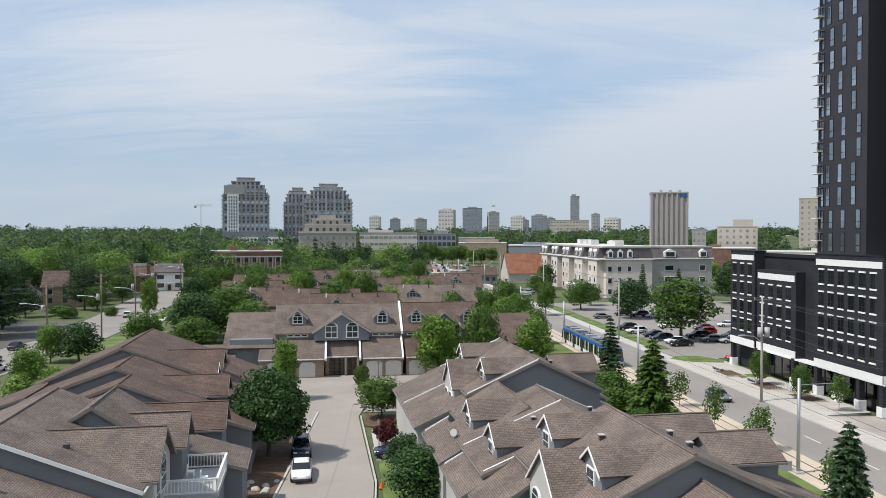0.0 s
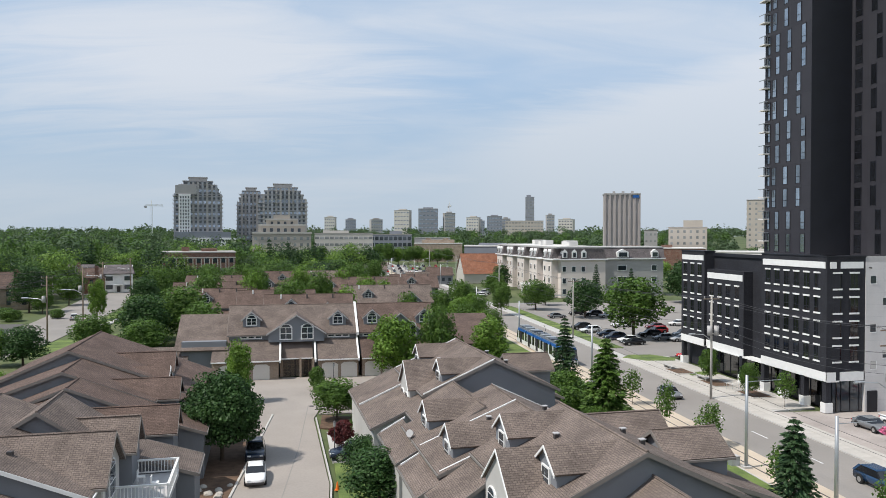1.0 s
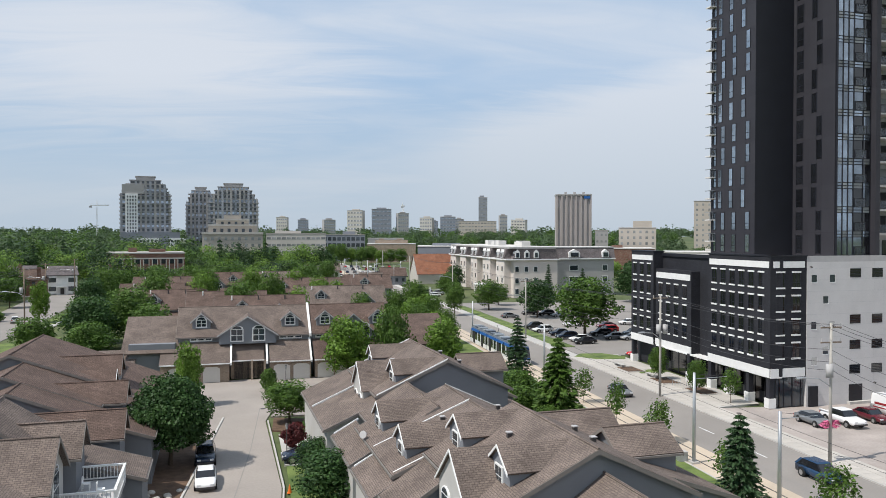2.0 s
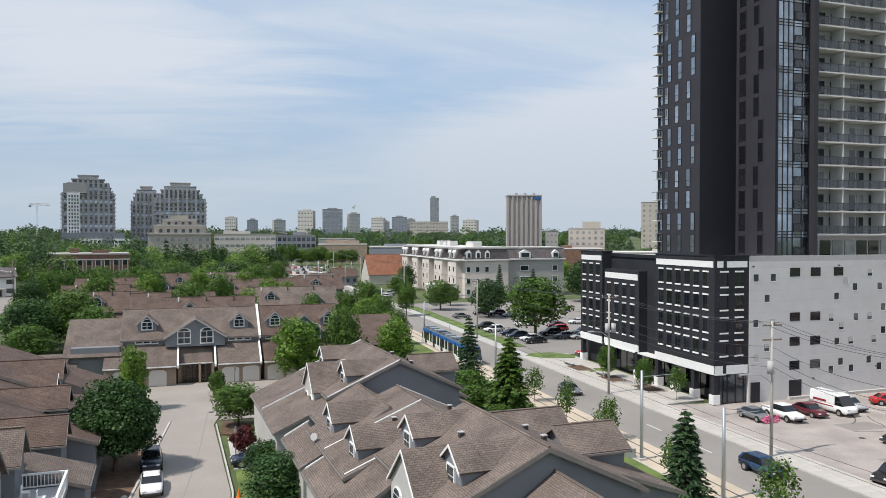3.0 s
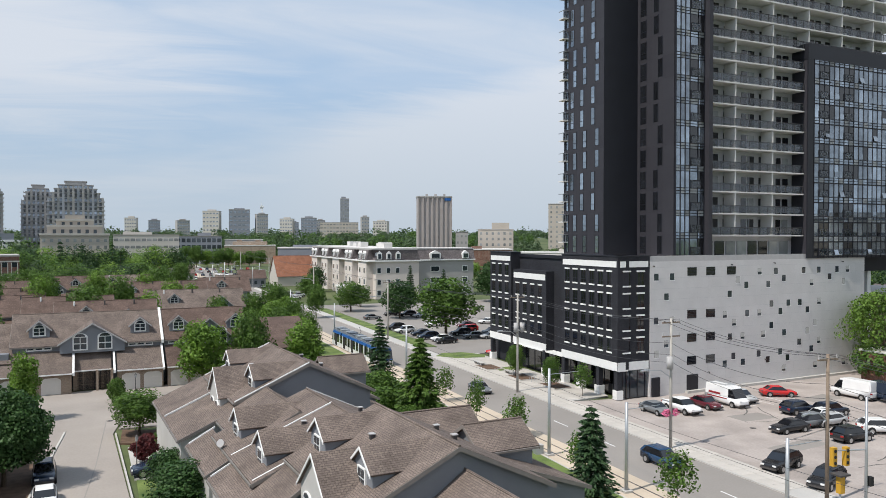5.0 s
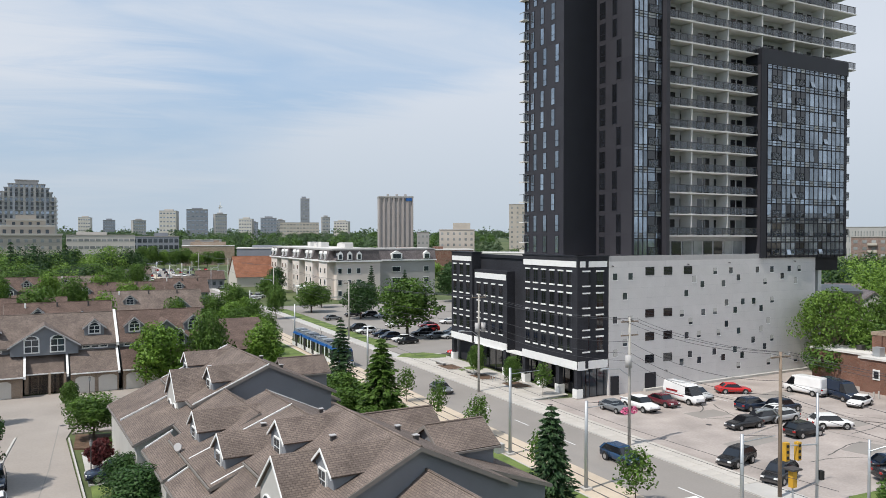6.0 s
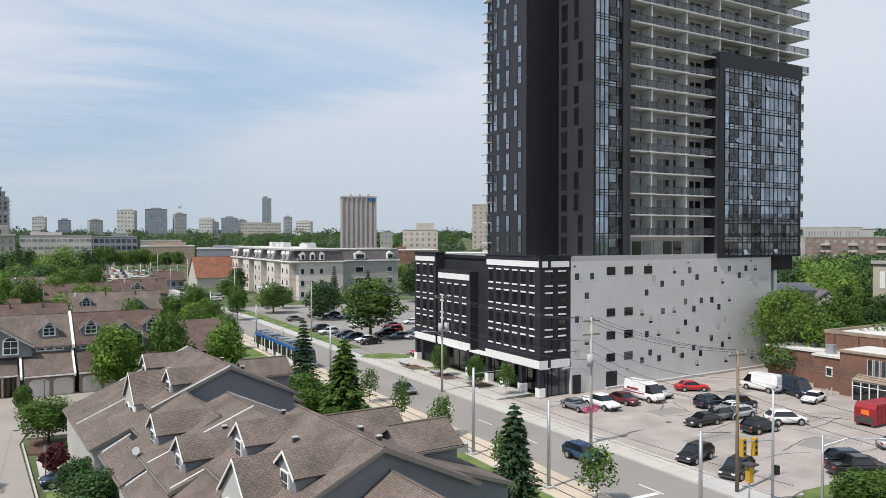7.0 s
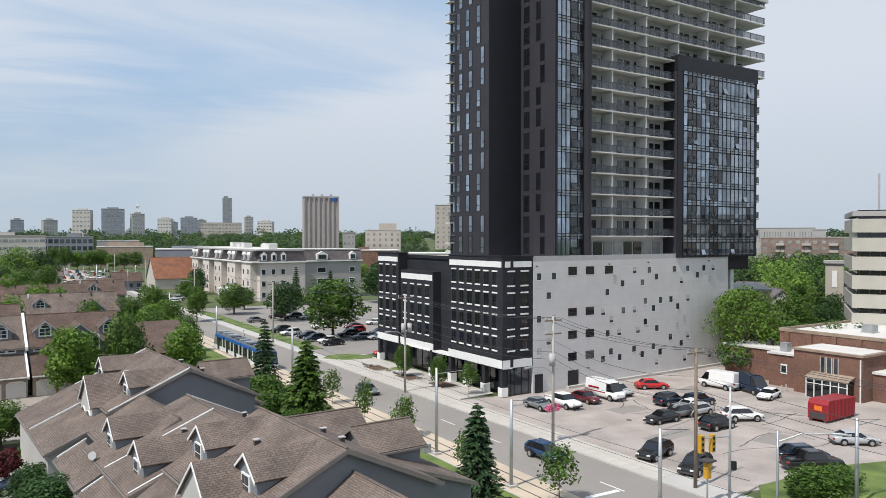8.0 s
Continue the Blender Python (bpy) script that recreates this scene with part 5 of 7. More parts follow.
for a in (2.2, 5.6, 9.0):
    for z in (1.2, 4.9, 8.9):
        share("window", pane_mesh(1.5, 2.0, "white_trim", .1), res, pose(a - 1.0, -.03, z))
        share("window", pane_mesh(1.2, 1.7, "glass", .16), res, pose(a - 1.0, -.05, z + .15))
    part("dormer", prism(bmesh.new(), [(a - 1.9, -.7, 13.8), (a - .1, -.7, 13.8), (a - .1, -.7, 15.8), (a - 1, -.7, 16.7), (a - 1.9, -.7, 15.8)], (0, 2.2, 0)), "white_trim", res)
    share("window", pane_mesh(1.0, 1.6, "glass", .16), res, pose(a - 1, -.72, 14.0))
for a, w in ((24.5, 3.0), (36.5, 1.8)):
    for z in (1.2, 4.9, 8.9):
        share("window", pane_mesh(w + .4, 2.1, "white_trim", .1), res, pose(a, 5.95, z))
        share("window", pane_mesh(w, 1.7, "glass", .16), res, pose(a, 5.92, z + .2))
    part("dormer", prism(bmesh.new(), [(a - w * .7, 5.2, 13.7), (a + w * .7, 5.2, 13.7), (a + w * .7, 5.2, 15.6), (a, 5.2, 16.6), (a - w * .7, 5.2, 15.6)], (0, 3, 0)), "white_trim", res)
    share("window", pane_mesh(w, 1.5, "glass", .16), res, pose(a, 5.17, 13.95))
part("canopy", boxes((-9, -2.4, 12, 20, 3.6, 4.2)), "white_trim", res)
for q in ((-8.6, 12.4), (-8.6, 19.6)):
    part("canopy_post", boxes((q[0], q[0] + .5, q[1], q[1] + .4, 0, 3.6)), "white_trim", res)

# small church with a rust roof, and shops further up the street
ch = thing("chapel", pose(38, 340, 0, 0, 0, 8), "small chapel with steep rust-orange roof and pale gable", "building")
gable_block(ch, -9, 20, 0, 16, 4.5, 13.0, "shingle_rust", "stone_pale", axis="u")
gable_block(ch, 3, 11, -4, 8, 4.0, 9.0, "shingle_rust", "stone_grey")
share("window", pane_mesh(1.4, 2.4, "glass", .16), ch, pose(7, -4.05, 2.0))
for k, (x, y, w, d, h, deg) in enumerate(((18, 332, 11, 8, 4.2, 4), (-12, 380, 12, 9, 4.5, 2), (8, 300, 9, 7, 3.6, 10))):
    s = thing("corner_house", pose(x, y, 0, 0, 0, deg), "small grey-roofed house beside the street", "house")
    gable_block(s, -w / 2, w / 2, 0, d, h, h + 3.2, G_ if k else B_, "siding_light" if k else "siding", axis="u")
    facade(s, -w / 2, w / 2, -.05, .6, h - .3, 4, 1, 1.2, 1.5, "glass")

# white house and older houses by the west road
wh = thing("white_house", pose(-104.8, 292.3, 0, 0, 0, 19), "white two-storey house with bay windows and grey hipped roof", "house")
part("wall", boxes((-5, 5, 0, 9, 0, 7.2)), "white_trim", wh)
for a in (-3.2, 3.2):
    part("bay_window", boxes((a - 1.5, a + 1.5, -.9, .1, 0.3, 6.8)), "white_trim", wh)
    for z in (1.4, 4.6):
        share("window", pane_mesh(2.4, 1.6, "glass", .16), wh, pose(a, -.92, z))
share("door", pane_mesh(1.2, 2.2, "dark_trim", .16), wh, pose(0, -.06, .2))
rf = bmesh.new()
prism(rf, [(-5.6, -1.2, 7.2), (5.6, -1.2, 7.2), (4.6, 3.5, 10.4), (-4.6, 3.5, 10.4)], (0, .1, -.25))
prism(rf, [(-5.6, 10, 7.2), (5.6, 10, 7.2), (4.6, 3.5, 10.4), (-4.6, 3.5, 10.4)], (0, -.1, -.25))
part("roof", rf, "slate", wh)
part("gable", prism(bmesh.new(), [(-5, 0, 7.1), (-5, 9, 7.1), (-5, 3.5, 10.2)], (10, 0, 0)), "white_trim", wh)
part("porch", boxes((-1.6, 1.6, -2, 0, 2.9, 3.2), (-1.5, -1.3, -1.9, -1.7, 0, 2.9), (1.3, 1.5, -1.9, -1.7, 0, 2.9)), "white_trim", wh)
for k, (x, y, w, d, e, r, deg, roof, wall, lab) in enumerate((
        (-112, 226, 12, 11, 6.4, 10.6, 20, "shingle_brown", "brick_tan", "brick house with brown roof and tall chimney"),
        (-121, 219, 8, 8, 4.2, 7.4, 20, "slate", "siding_light", "small pale house with grey roof"),
        (-113, 288, 9, 9, 6, 9.2, 19, "shingle_brown", "brick_red", "brick house with rust-red roof"),
        (-125, 300, 14, 10, 6, 10, 14, "slate", "siding_light", "house with dark grey roof among trees"),
        (-20, 305, 16, 10, 5.2, 9.4, 8, "slate", "siding", "dark blue-roofed house among the trees"))):
    s = thing("old_house", pose(x, y, 0, 0, 0, deg), lab, "house")
    gable_block(s, -w / 2, w / 2, 0, d, e, r, roof, wall, axis="u" if k != 1 else "v")
    part("chimney", boxes((w * .12, w * .12 + 1.3, -.3, .6, e - 1, r + 1.0)), "brick_red", s)
    facade(s, -w / 2, w / 2, -.06, .8, e - .4, 3, 2, 1.1, 1.4, "glass")

# brick hall, church tower and office east of the car park
bh = thing("brick_hall", pose(90.3, 75.0, 0, 0, 0, -82), "brown brick hall with flat white roof and parapet", "building")
part("wall", boxes((-6.5, 32, 6.8, 40, 0, 7.4)), "brick_red", bh)
part("roof", boxes((-6.1, 31.6, 7.2, 39.6, 7.4, 7.5)), "white_roof", bh)
part("parapet", boxes((-6.6, 32.1, 6.7, 7.1, 7.4, 7.85), (-6.6, -6.2, 7.1, 40, 7.4, 7.85)), "brick_tan", bh)
part("front_block", boxes((0, 9.5, 0, 6.9, 0, 5.9)), "brick_red", bh)
part("front_roof", boxes((-.2, 9.7, -.2, 6.7, 5.9, 6.2)), "brick_tan", bh)
part("front_deck", boxes((.3, 9.2, .3, 6.6, 6.2, 6.25)), "white_roof", bh)
part("annex", boxes((-5.0, 0, 1.8, 7, 0, 4.6)), "brick_red", bh)
part("annex_roof", boxes((-5.2, 0, 1.6, 7, 4.6, 4.9)), "white_roof", bh)
part("low_wing", boxes((-14.5, -5.0, 4.6, 18, 0, 4.6)), "brick_red", bh)
part("low_roof", boxes((-14.7, -5.0, 4.4, 18, 4.6, 4.9)), "white_roof", bh)
part("low_wing", boxes((9.5, 26, 2.6, 7, 0, 3.6)), "brick_red", bh)
part("low_roof", boxes((9.5, 26.2, 2.4, 7, 3.6, 3.9)), "white_roof", bh)
for k in range(10):
    part("pier", boxes((-5.6 + 3.6 * k, -4.9 + 3.6 * k, 6.5, 6.9, 3.6, 7.4)), "brick_red", bh)
for a in (4.2, 5.1, 6.0):
    share("window", pane_mesh(.55, 2.2, "glass", .14), bh, pose(a, -.02, 3.1))
    part("surround", boxes((a - .38, a - .28, -.08, .02, 3.0, 5.4), (a + .28, a + .38, -.08, .02, 3.0, 5.4), (a - .38, a + .38, -.1, .02, 2.9, 3.08)), "stone_pale", bh)
part("entrance", boxes((2.8, 8.4, -1.6, 0, 0, 2.5)), "glass_dark", bh, "glazed entrance porch")
part("entrance_roof", slab_between(bmesh.new(), (2.6, 0, 3.3), (8.6, 0, 3.3), (8.6, -1.8, 2.7), (2.6, -1.8, 2.7), .12), "brick_tan", bh)
part("entrance_frame", boxes(*[(2.75 + k * 1.12, 2.87 + k * 1.12, -1.68, -1.6, 0, 2.6) for k in range(6)], (2.7, 8.5, -1.7, -1.58, 2.5, 2.7), (2.7, 8.5, -1.68, -1.6, 1.9, 1.98)), "white_trim", bh)
share("window", pane_mesh(1.0, 1.4, "white_trim", .14), bh, pose(-2.6, 1.76, 1.9))
share("window", pane_mesh(.7, 1.0, "glass_dark", .18), bh, pose(-2.6, 1.74, 2.1))
for a, v, w in ((2, 14, 1.6), (10, 12, 2.2), (15, 18, 1.4), (20, 13, 2.4), (24, 22, 1.8), (6, 20, 1.6)):
    part("roof_unit", boxes((a, a + w, v, v + w, 7.5, 7.5 + w * .75)), "steel", bh)
    part("unit_base", boxes((a - .15, a + w + .15, v - .15, v + w + .15, 7.5, 7.62)), "grey_trim", bh)
part("roof_unit", boxes((-4.0, -2.9, 3, 4.1, 4.9, 6.2)), "steel", bh)
part("roof_unit", boxes((-9.0, -8.2, 7, 8.1, 4.9, 5.6)), "dark_trim", bh)
part("downpipe", tube(bmesh.new(), [(9.3, -.1, 0), (9.3, -.1, 5.6)], .09), "white_trim", bh)
for k in range(4):
    part("bollard", tube(bmesh.new(), [(-.5 + k * .0, -1.0 - k * 1.1, 0), (-.5, -1.0 - k * 1.1, 1.0)], .1), "concrete", bh)
ct = thing("church", pose(151.2, 115.1, 0, 0, 0, -52), "grey stone church with square bell tower", "building")
part("bell_tower", boxes((-1.8, 1.8, 0, 3.6, 0, 16.2)), "stone_beige", ct)
part("tower_cap", boxes((-2.2, 2.2, -.4, 4, 15.8, 16.4)), "stone_grey", ct)
part("louvre", boxes((-.5, .5, -.1, 0, 10.5, 14.2)), "white_trim", ct)
gable_block(ct, 1.8, 16, .5, 9, 9.5, 13.5, "slate", "stone_grey", axis="u")
of = thing("office_building", pose(113.2, 83.0, 0, 0, 0, -50), "beige concrete office building with banded window rows and aerials", "building")
part("core", boxes((.8, 30, .8, 20, 0, 26)), "glass_dark", of)
for i in range(8):
    part("concrete_band", boxes((0, 30, 0, 20, 1.0 + 3.05 * i, 3.2 + 3.05 * i)), "office_concrete", of)
part("roof_band", boxes((0, 30, 0, 20, 25.0, 25.8)), "stone_grey", of)
for a in (4.0, 6.4):
    ae = part("aerial", tube(bmesh.new(), [(a, 3, 25.8), (a, 3, 32)], .16), "grey_trim", of)
for i in range(8):
    part("mullion", boxes(*[(k * 1.5 + 1, k * 1.5 + 1.15, .6, .85, 3.2 + 3.05 * i, 4.05 + 3.05 * i) for k in range(18)]), "dark_trim", of)
for k, (x, y, deg) in enumerate(((128, 118, -40), (140, 132, -42), (150, 128, -35), (165, 150, -45), (122, 134, -40))):
    s = thing("old_house", pose(x, y, 0, 0, 0, deg), "grey-roofed pale house among the trees", "house", "houses behind the tower")
    gable_block(s, -4, 4, 0, 9, 6, 9.2, "slate" if k != 1 else B_, "siding_light", axis="u" if k % 2 else "v")
b = block_building("walk_up", 112, 104, -42, 9, 20, 11.5, "brick_tan", "tan brick walk-up apartments behind the tower", 3, 3, 6)


# ---- trees ----
def leaf_quads(rng, centre, radii, n, size, out=0.35, lump=0.22, loose=0.75):
    """n small leaf faces over a lumpy ball, most of them near its skin."""
    d = rng.normal(size=(n, 3))
    d /= np.linalg.norm(d, axis=1)[:, None]
    ph = rng.uniform(0, 6.28, 3)
    bumps = 1 + lump * np.sin(3.1 * d[:, 0] + ph[0]) * np.sin(2.7 * d[:, 1] + ph[1]) + lump * .7 * np.sin(5.3 * d[:, 2] + ph[2])
    r = (1 - out * rng.random(n) ** 1.6) * bumps
    pos = np.array(centre) + d * r[:, None] * np.array(radii)
    nor = d + rng.normal(size=(n, 3)) * loose + np.array((0, 0, .35))
    nor /= np.linalg.norm(nor, axis=1)[:, None]
    a = np.cross(nor, rng.normal(size=(n, 3)))
    a /= np.linalg.norm(a, axis=1)[:, None]
    b = np.cross(nor, a)
    s = size * rng.uniform(.6, 1.3, n)[:, None]
    k = rng.uniform(.55, .9, n)[:, None]
    return np.stack([pos - a * s, pos - b * s * k, pos + a * s, pos + b * s * k], 1).reshape(-1, 3)


def leaf_mesh(name, verts, material):
    n = len(verts) // 4
    me = bpy.data.meshes.new(name)
    me.vertices.add(4 * n)
    me.vertices.foreach_set("co", verts.astype(np.float32).ravel())
    me.loops.add(4 * n)
    me.loops.foreach_set("vertex_index", np.arange(4 * n, dtype=np.int32))
    me.polygons.add(n)
    me.polygons.foreach_set("loop_start", np.arange(0, 4 * n, 4, dtype=np.int32))
    me.update(calc_edges=True)
    me.materials.append(M[material])
    return me


def broadleaf(seed, height, spread, trunk, n, size, material, lobes=9, low=.3, lobe=(.20, .28), reach=1.0, core=.33):
    """Meshes of one broadleaf tree, its foot at the origin: trunk with limbs, crown of lobes."""
    rng = np.random.default_rng(seed)
    bm = bmesh.new()
    top = height * .62
    tube(bm, [(0, 0, -.1), (.04 * height * .2, 0, height * .2), (0, .05, height * .42), (.05, 0, top)], trunk, trunk * .35, 8)
    parts_ = []
    base = height * low
    for i in range(lobes):
        t = (i + .5) / lobes
        ang = i * 2.4 + rng.uniform(-.3, .3)
        z = base + (height - base) * (.18 + .66 * t)
        prof = math.sin(math.pi * min(1, .25 + .72 * t)) ** .7
        rad = spread * .5 * prof * rng.uniform(.35, .6) * reach
        c = (rad * math.cos(ang), rad * math.sin(ang), z)
        lr = spread * rng.uniform(*lobe)
        parts_.append(leaf_quads(rng, c, (lr, lr, lr * .85), n // lobes, size))
        tube(bm, [(0, 0, height * .25 + .4 * t * height * .6), (c[0] * .5, c[1] * .5, (z + height * .3) / 2 + .2), (c[0] * .9, c[1] * .9, z)], trunk * .35, trunk * .1, 5)
    parts_.append(leaf_quads(rng, (0, 0, base + (height - base) * .5), (spread * .40, spread * .40, (height - base) * .46), int(n * core), size, out=.5))
    return mesh_of("trunk", bm, "bark"), leaf_mesh("crown", np.concatenate(parts_), material)


def conifer(seed, height, spread, n, size, material, whorls=15, fill=.5):
    rng = np.random.default_rng(seed)
    bm = tube(bmesh.new(), [(0, 0, -.1), (0, 0, height * .5), (0, 0, height * .97)], height * .018, .02, 7)
    out = []
    per = max(8, n // (whorls * 9))
    for i in range(whorls):
        t = (i + .3) / whorls
        z = height * (.08 + .9 * t)
        R = spread * .5 * (1 - t) ** .85 * rng.uniform(.85, 1.12) + .12
        for k in range(9):
            ang = k * .698 + i * .47 + rng.uniform(-.2, .2)
            L = R * rng.uniform(.75, 1.1)
            tube(bm, [(0, 0, z + .1 * L), (L * .9 * math.cos(ang), L * .9 * math.sin(ang), z - .22 * L)], .03, .008, 4)
            s = rng.uniform(.1, 1, per) ** .7 * L
            pos = np.stack([s * math.cos(ang), s * math.sin(ang), z - .25 * s], 1) + rng.normal(size=(per, 3)) * np.array((.16, .16, .10)) * (L * .45 + .15)
            nor = rng.normal(size=(per, 3)) * .5 + np.array((.3 * math.cos(ang), .3 * math.sin(ang), 1))
            nor /= np.linalg.norm(nor, axis=1)[:, None]
            a = np.array((math.cos(ang), math.sin(ang), -.3)) + rng.normal(size=(per, 3)) * .35
            b = np.cross(nor, a)
            sz = size * rng.uniform(.6, 1.3, per)[:, None]
            out.append(np.stack([pos - a * sz, pos - b * sz * .4, pos + a * sz, pos + b * sz * .4], 1).reshape(-1, 3))
    return mesh_of("trunk", bm, "bark"), leaf_mesh("crown", np.concatenate(out), material)


PROTO = {
    "round": broadleaf(1, 10, 10.2, .28, 16000, .17, "leaf_dark", 26, .20, (.15, .21), 1.25, .6),
    "mid_a": broadleaf(2, 10, 9.0, .22, 5200, .20, "leaf_mid", 10, .16),
    "mid_b": broadleaf(3, 10, 8.2, .20, 5200, .20, "leaf_mid", 9, .22),
    "light_a": broadleaf(4, 10, 7.4, .18, 4800, .20, "leaf_light", 10, .10),
    "light_b": broadleaf(5, 10, 9.0, .18, 4600, .21, "leaf_light", 9, .14),
    "dark_a": broadleaf(6, 10, 8.6, .22, 5200, .20, "leaf_dark", 10, .10),
    "thin": broadleaf(7, 10, 7.0, .09, 800, .26, "leaf_mid", 8, .22),
    "red": broadleaf(8, 10, 9.5, .2, 2200, .42, "leaf_red", 8, .1),
    "spruce": conifer(9, 10, 4.6, 9000, .17, "needle", 19),
    "larch": conifer(10, 10, 6.8, 12000, .22, "leaf_mid", 17),
    "spruce_wide": conifer(11, 10, 5.6, 11000, .17, "needle", 20),
    "spruce_far": conifer(14, 10, 3.6, 1500, .3, "needle", 12),
    "oak": broadleaf(13, 10, 10.5, .22, 6800, .15, "leaf_fresh", 34, .34, (.09, .15), 1.5, .06),
    "bush": broadleaf(12, 10, 12.5, .3, 3600, .34, "leaf_mid", 9, .02),
}
LABEL = {"round": "dense dark green round-crowned maple with short trunk", "mid_a": "full green broadleaf tree", "mid_b": "spreading green broadleaf tree",
         "light_a": "bright green upright broadleaf tree", "light_b": "bright yellow-green broadleaf tree", "dark_a": "dark green broadleaf tree",
         "thin": "thin young street tree with sparse leaves", "red": "dark red ornamental maple shrub", "spruce": "narrow dark green spruce",
         "larch": "broad bright green conifer", "spruce_wide": "blue-green spruce with drooping boughs", "bush": "low rounded green shrub", "spruce_far": "dark pointed spruce above the woods", "oak": "tall spreading green tree with open crown beside the wall"}


def tree(kind, x, y, h, w=None, turn=0.0, z=0.0):
    spread = {"round": 10.2, "mid_a": 9, "mid_b": 8.2, "light_a": 7.4, "light_b": 9, "dark_a": 8.6, "thin": 7, "red": 9.5, "spruce": 4.6, "larch": 6.8, "spruce_wide": 5.6, "bush": 12.5, "oak": 10.5, "spruce_far": 3.6}[kind]
    sz = h / 10
    sx = sz if w is None else w / spread
    t = thing("shrub" if kind in ("bush", "red") else "tree", pose(x, y, z, 0, 0, turn) @ Matrix.Diagonal((sx, sx, sz, 1)), LABEL[kind], "shrub" if kind in ("bush", "red") else "tree")
    share("trunk", PROTO[kind][0], t, Matrix())
    share("crown", PROTO[kind][1], t, Matrix())
    return t


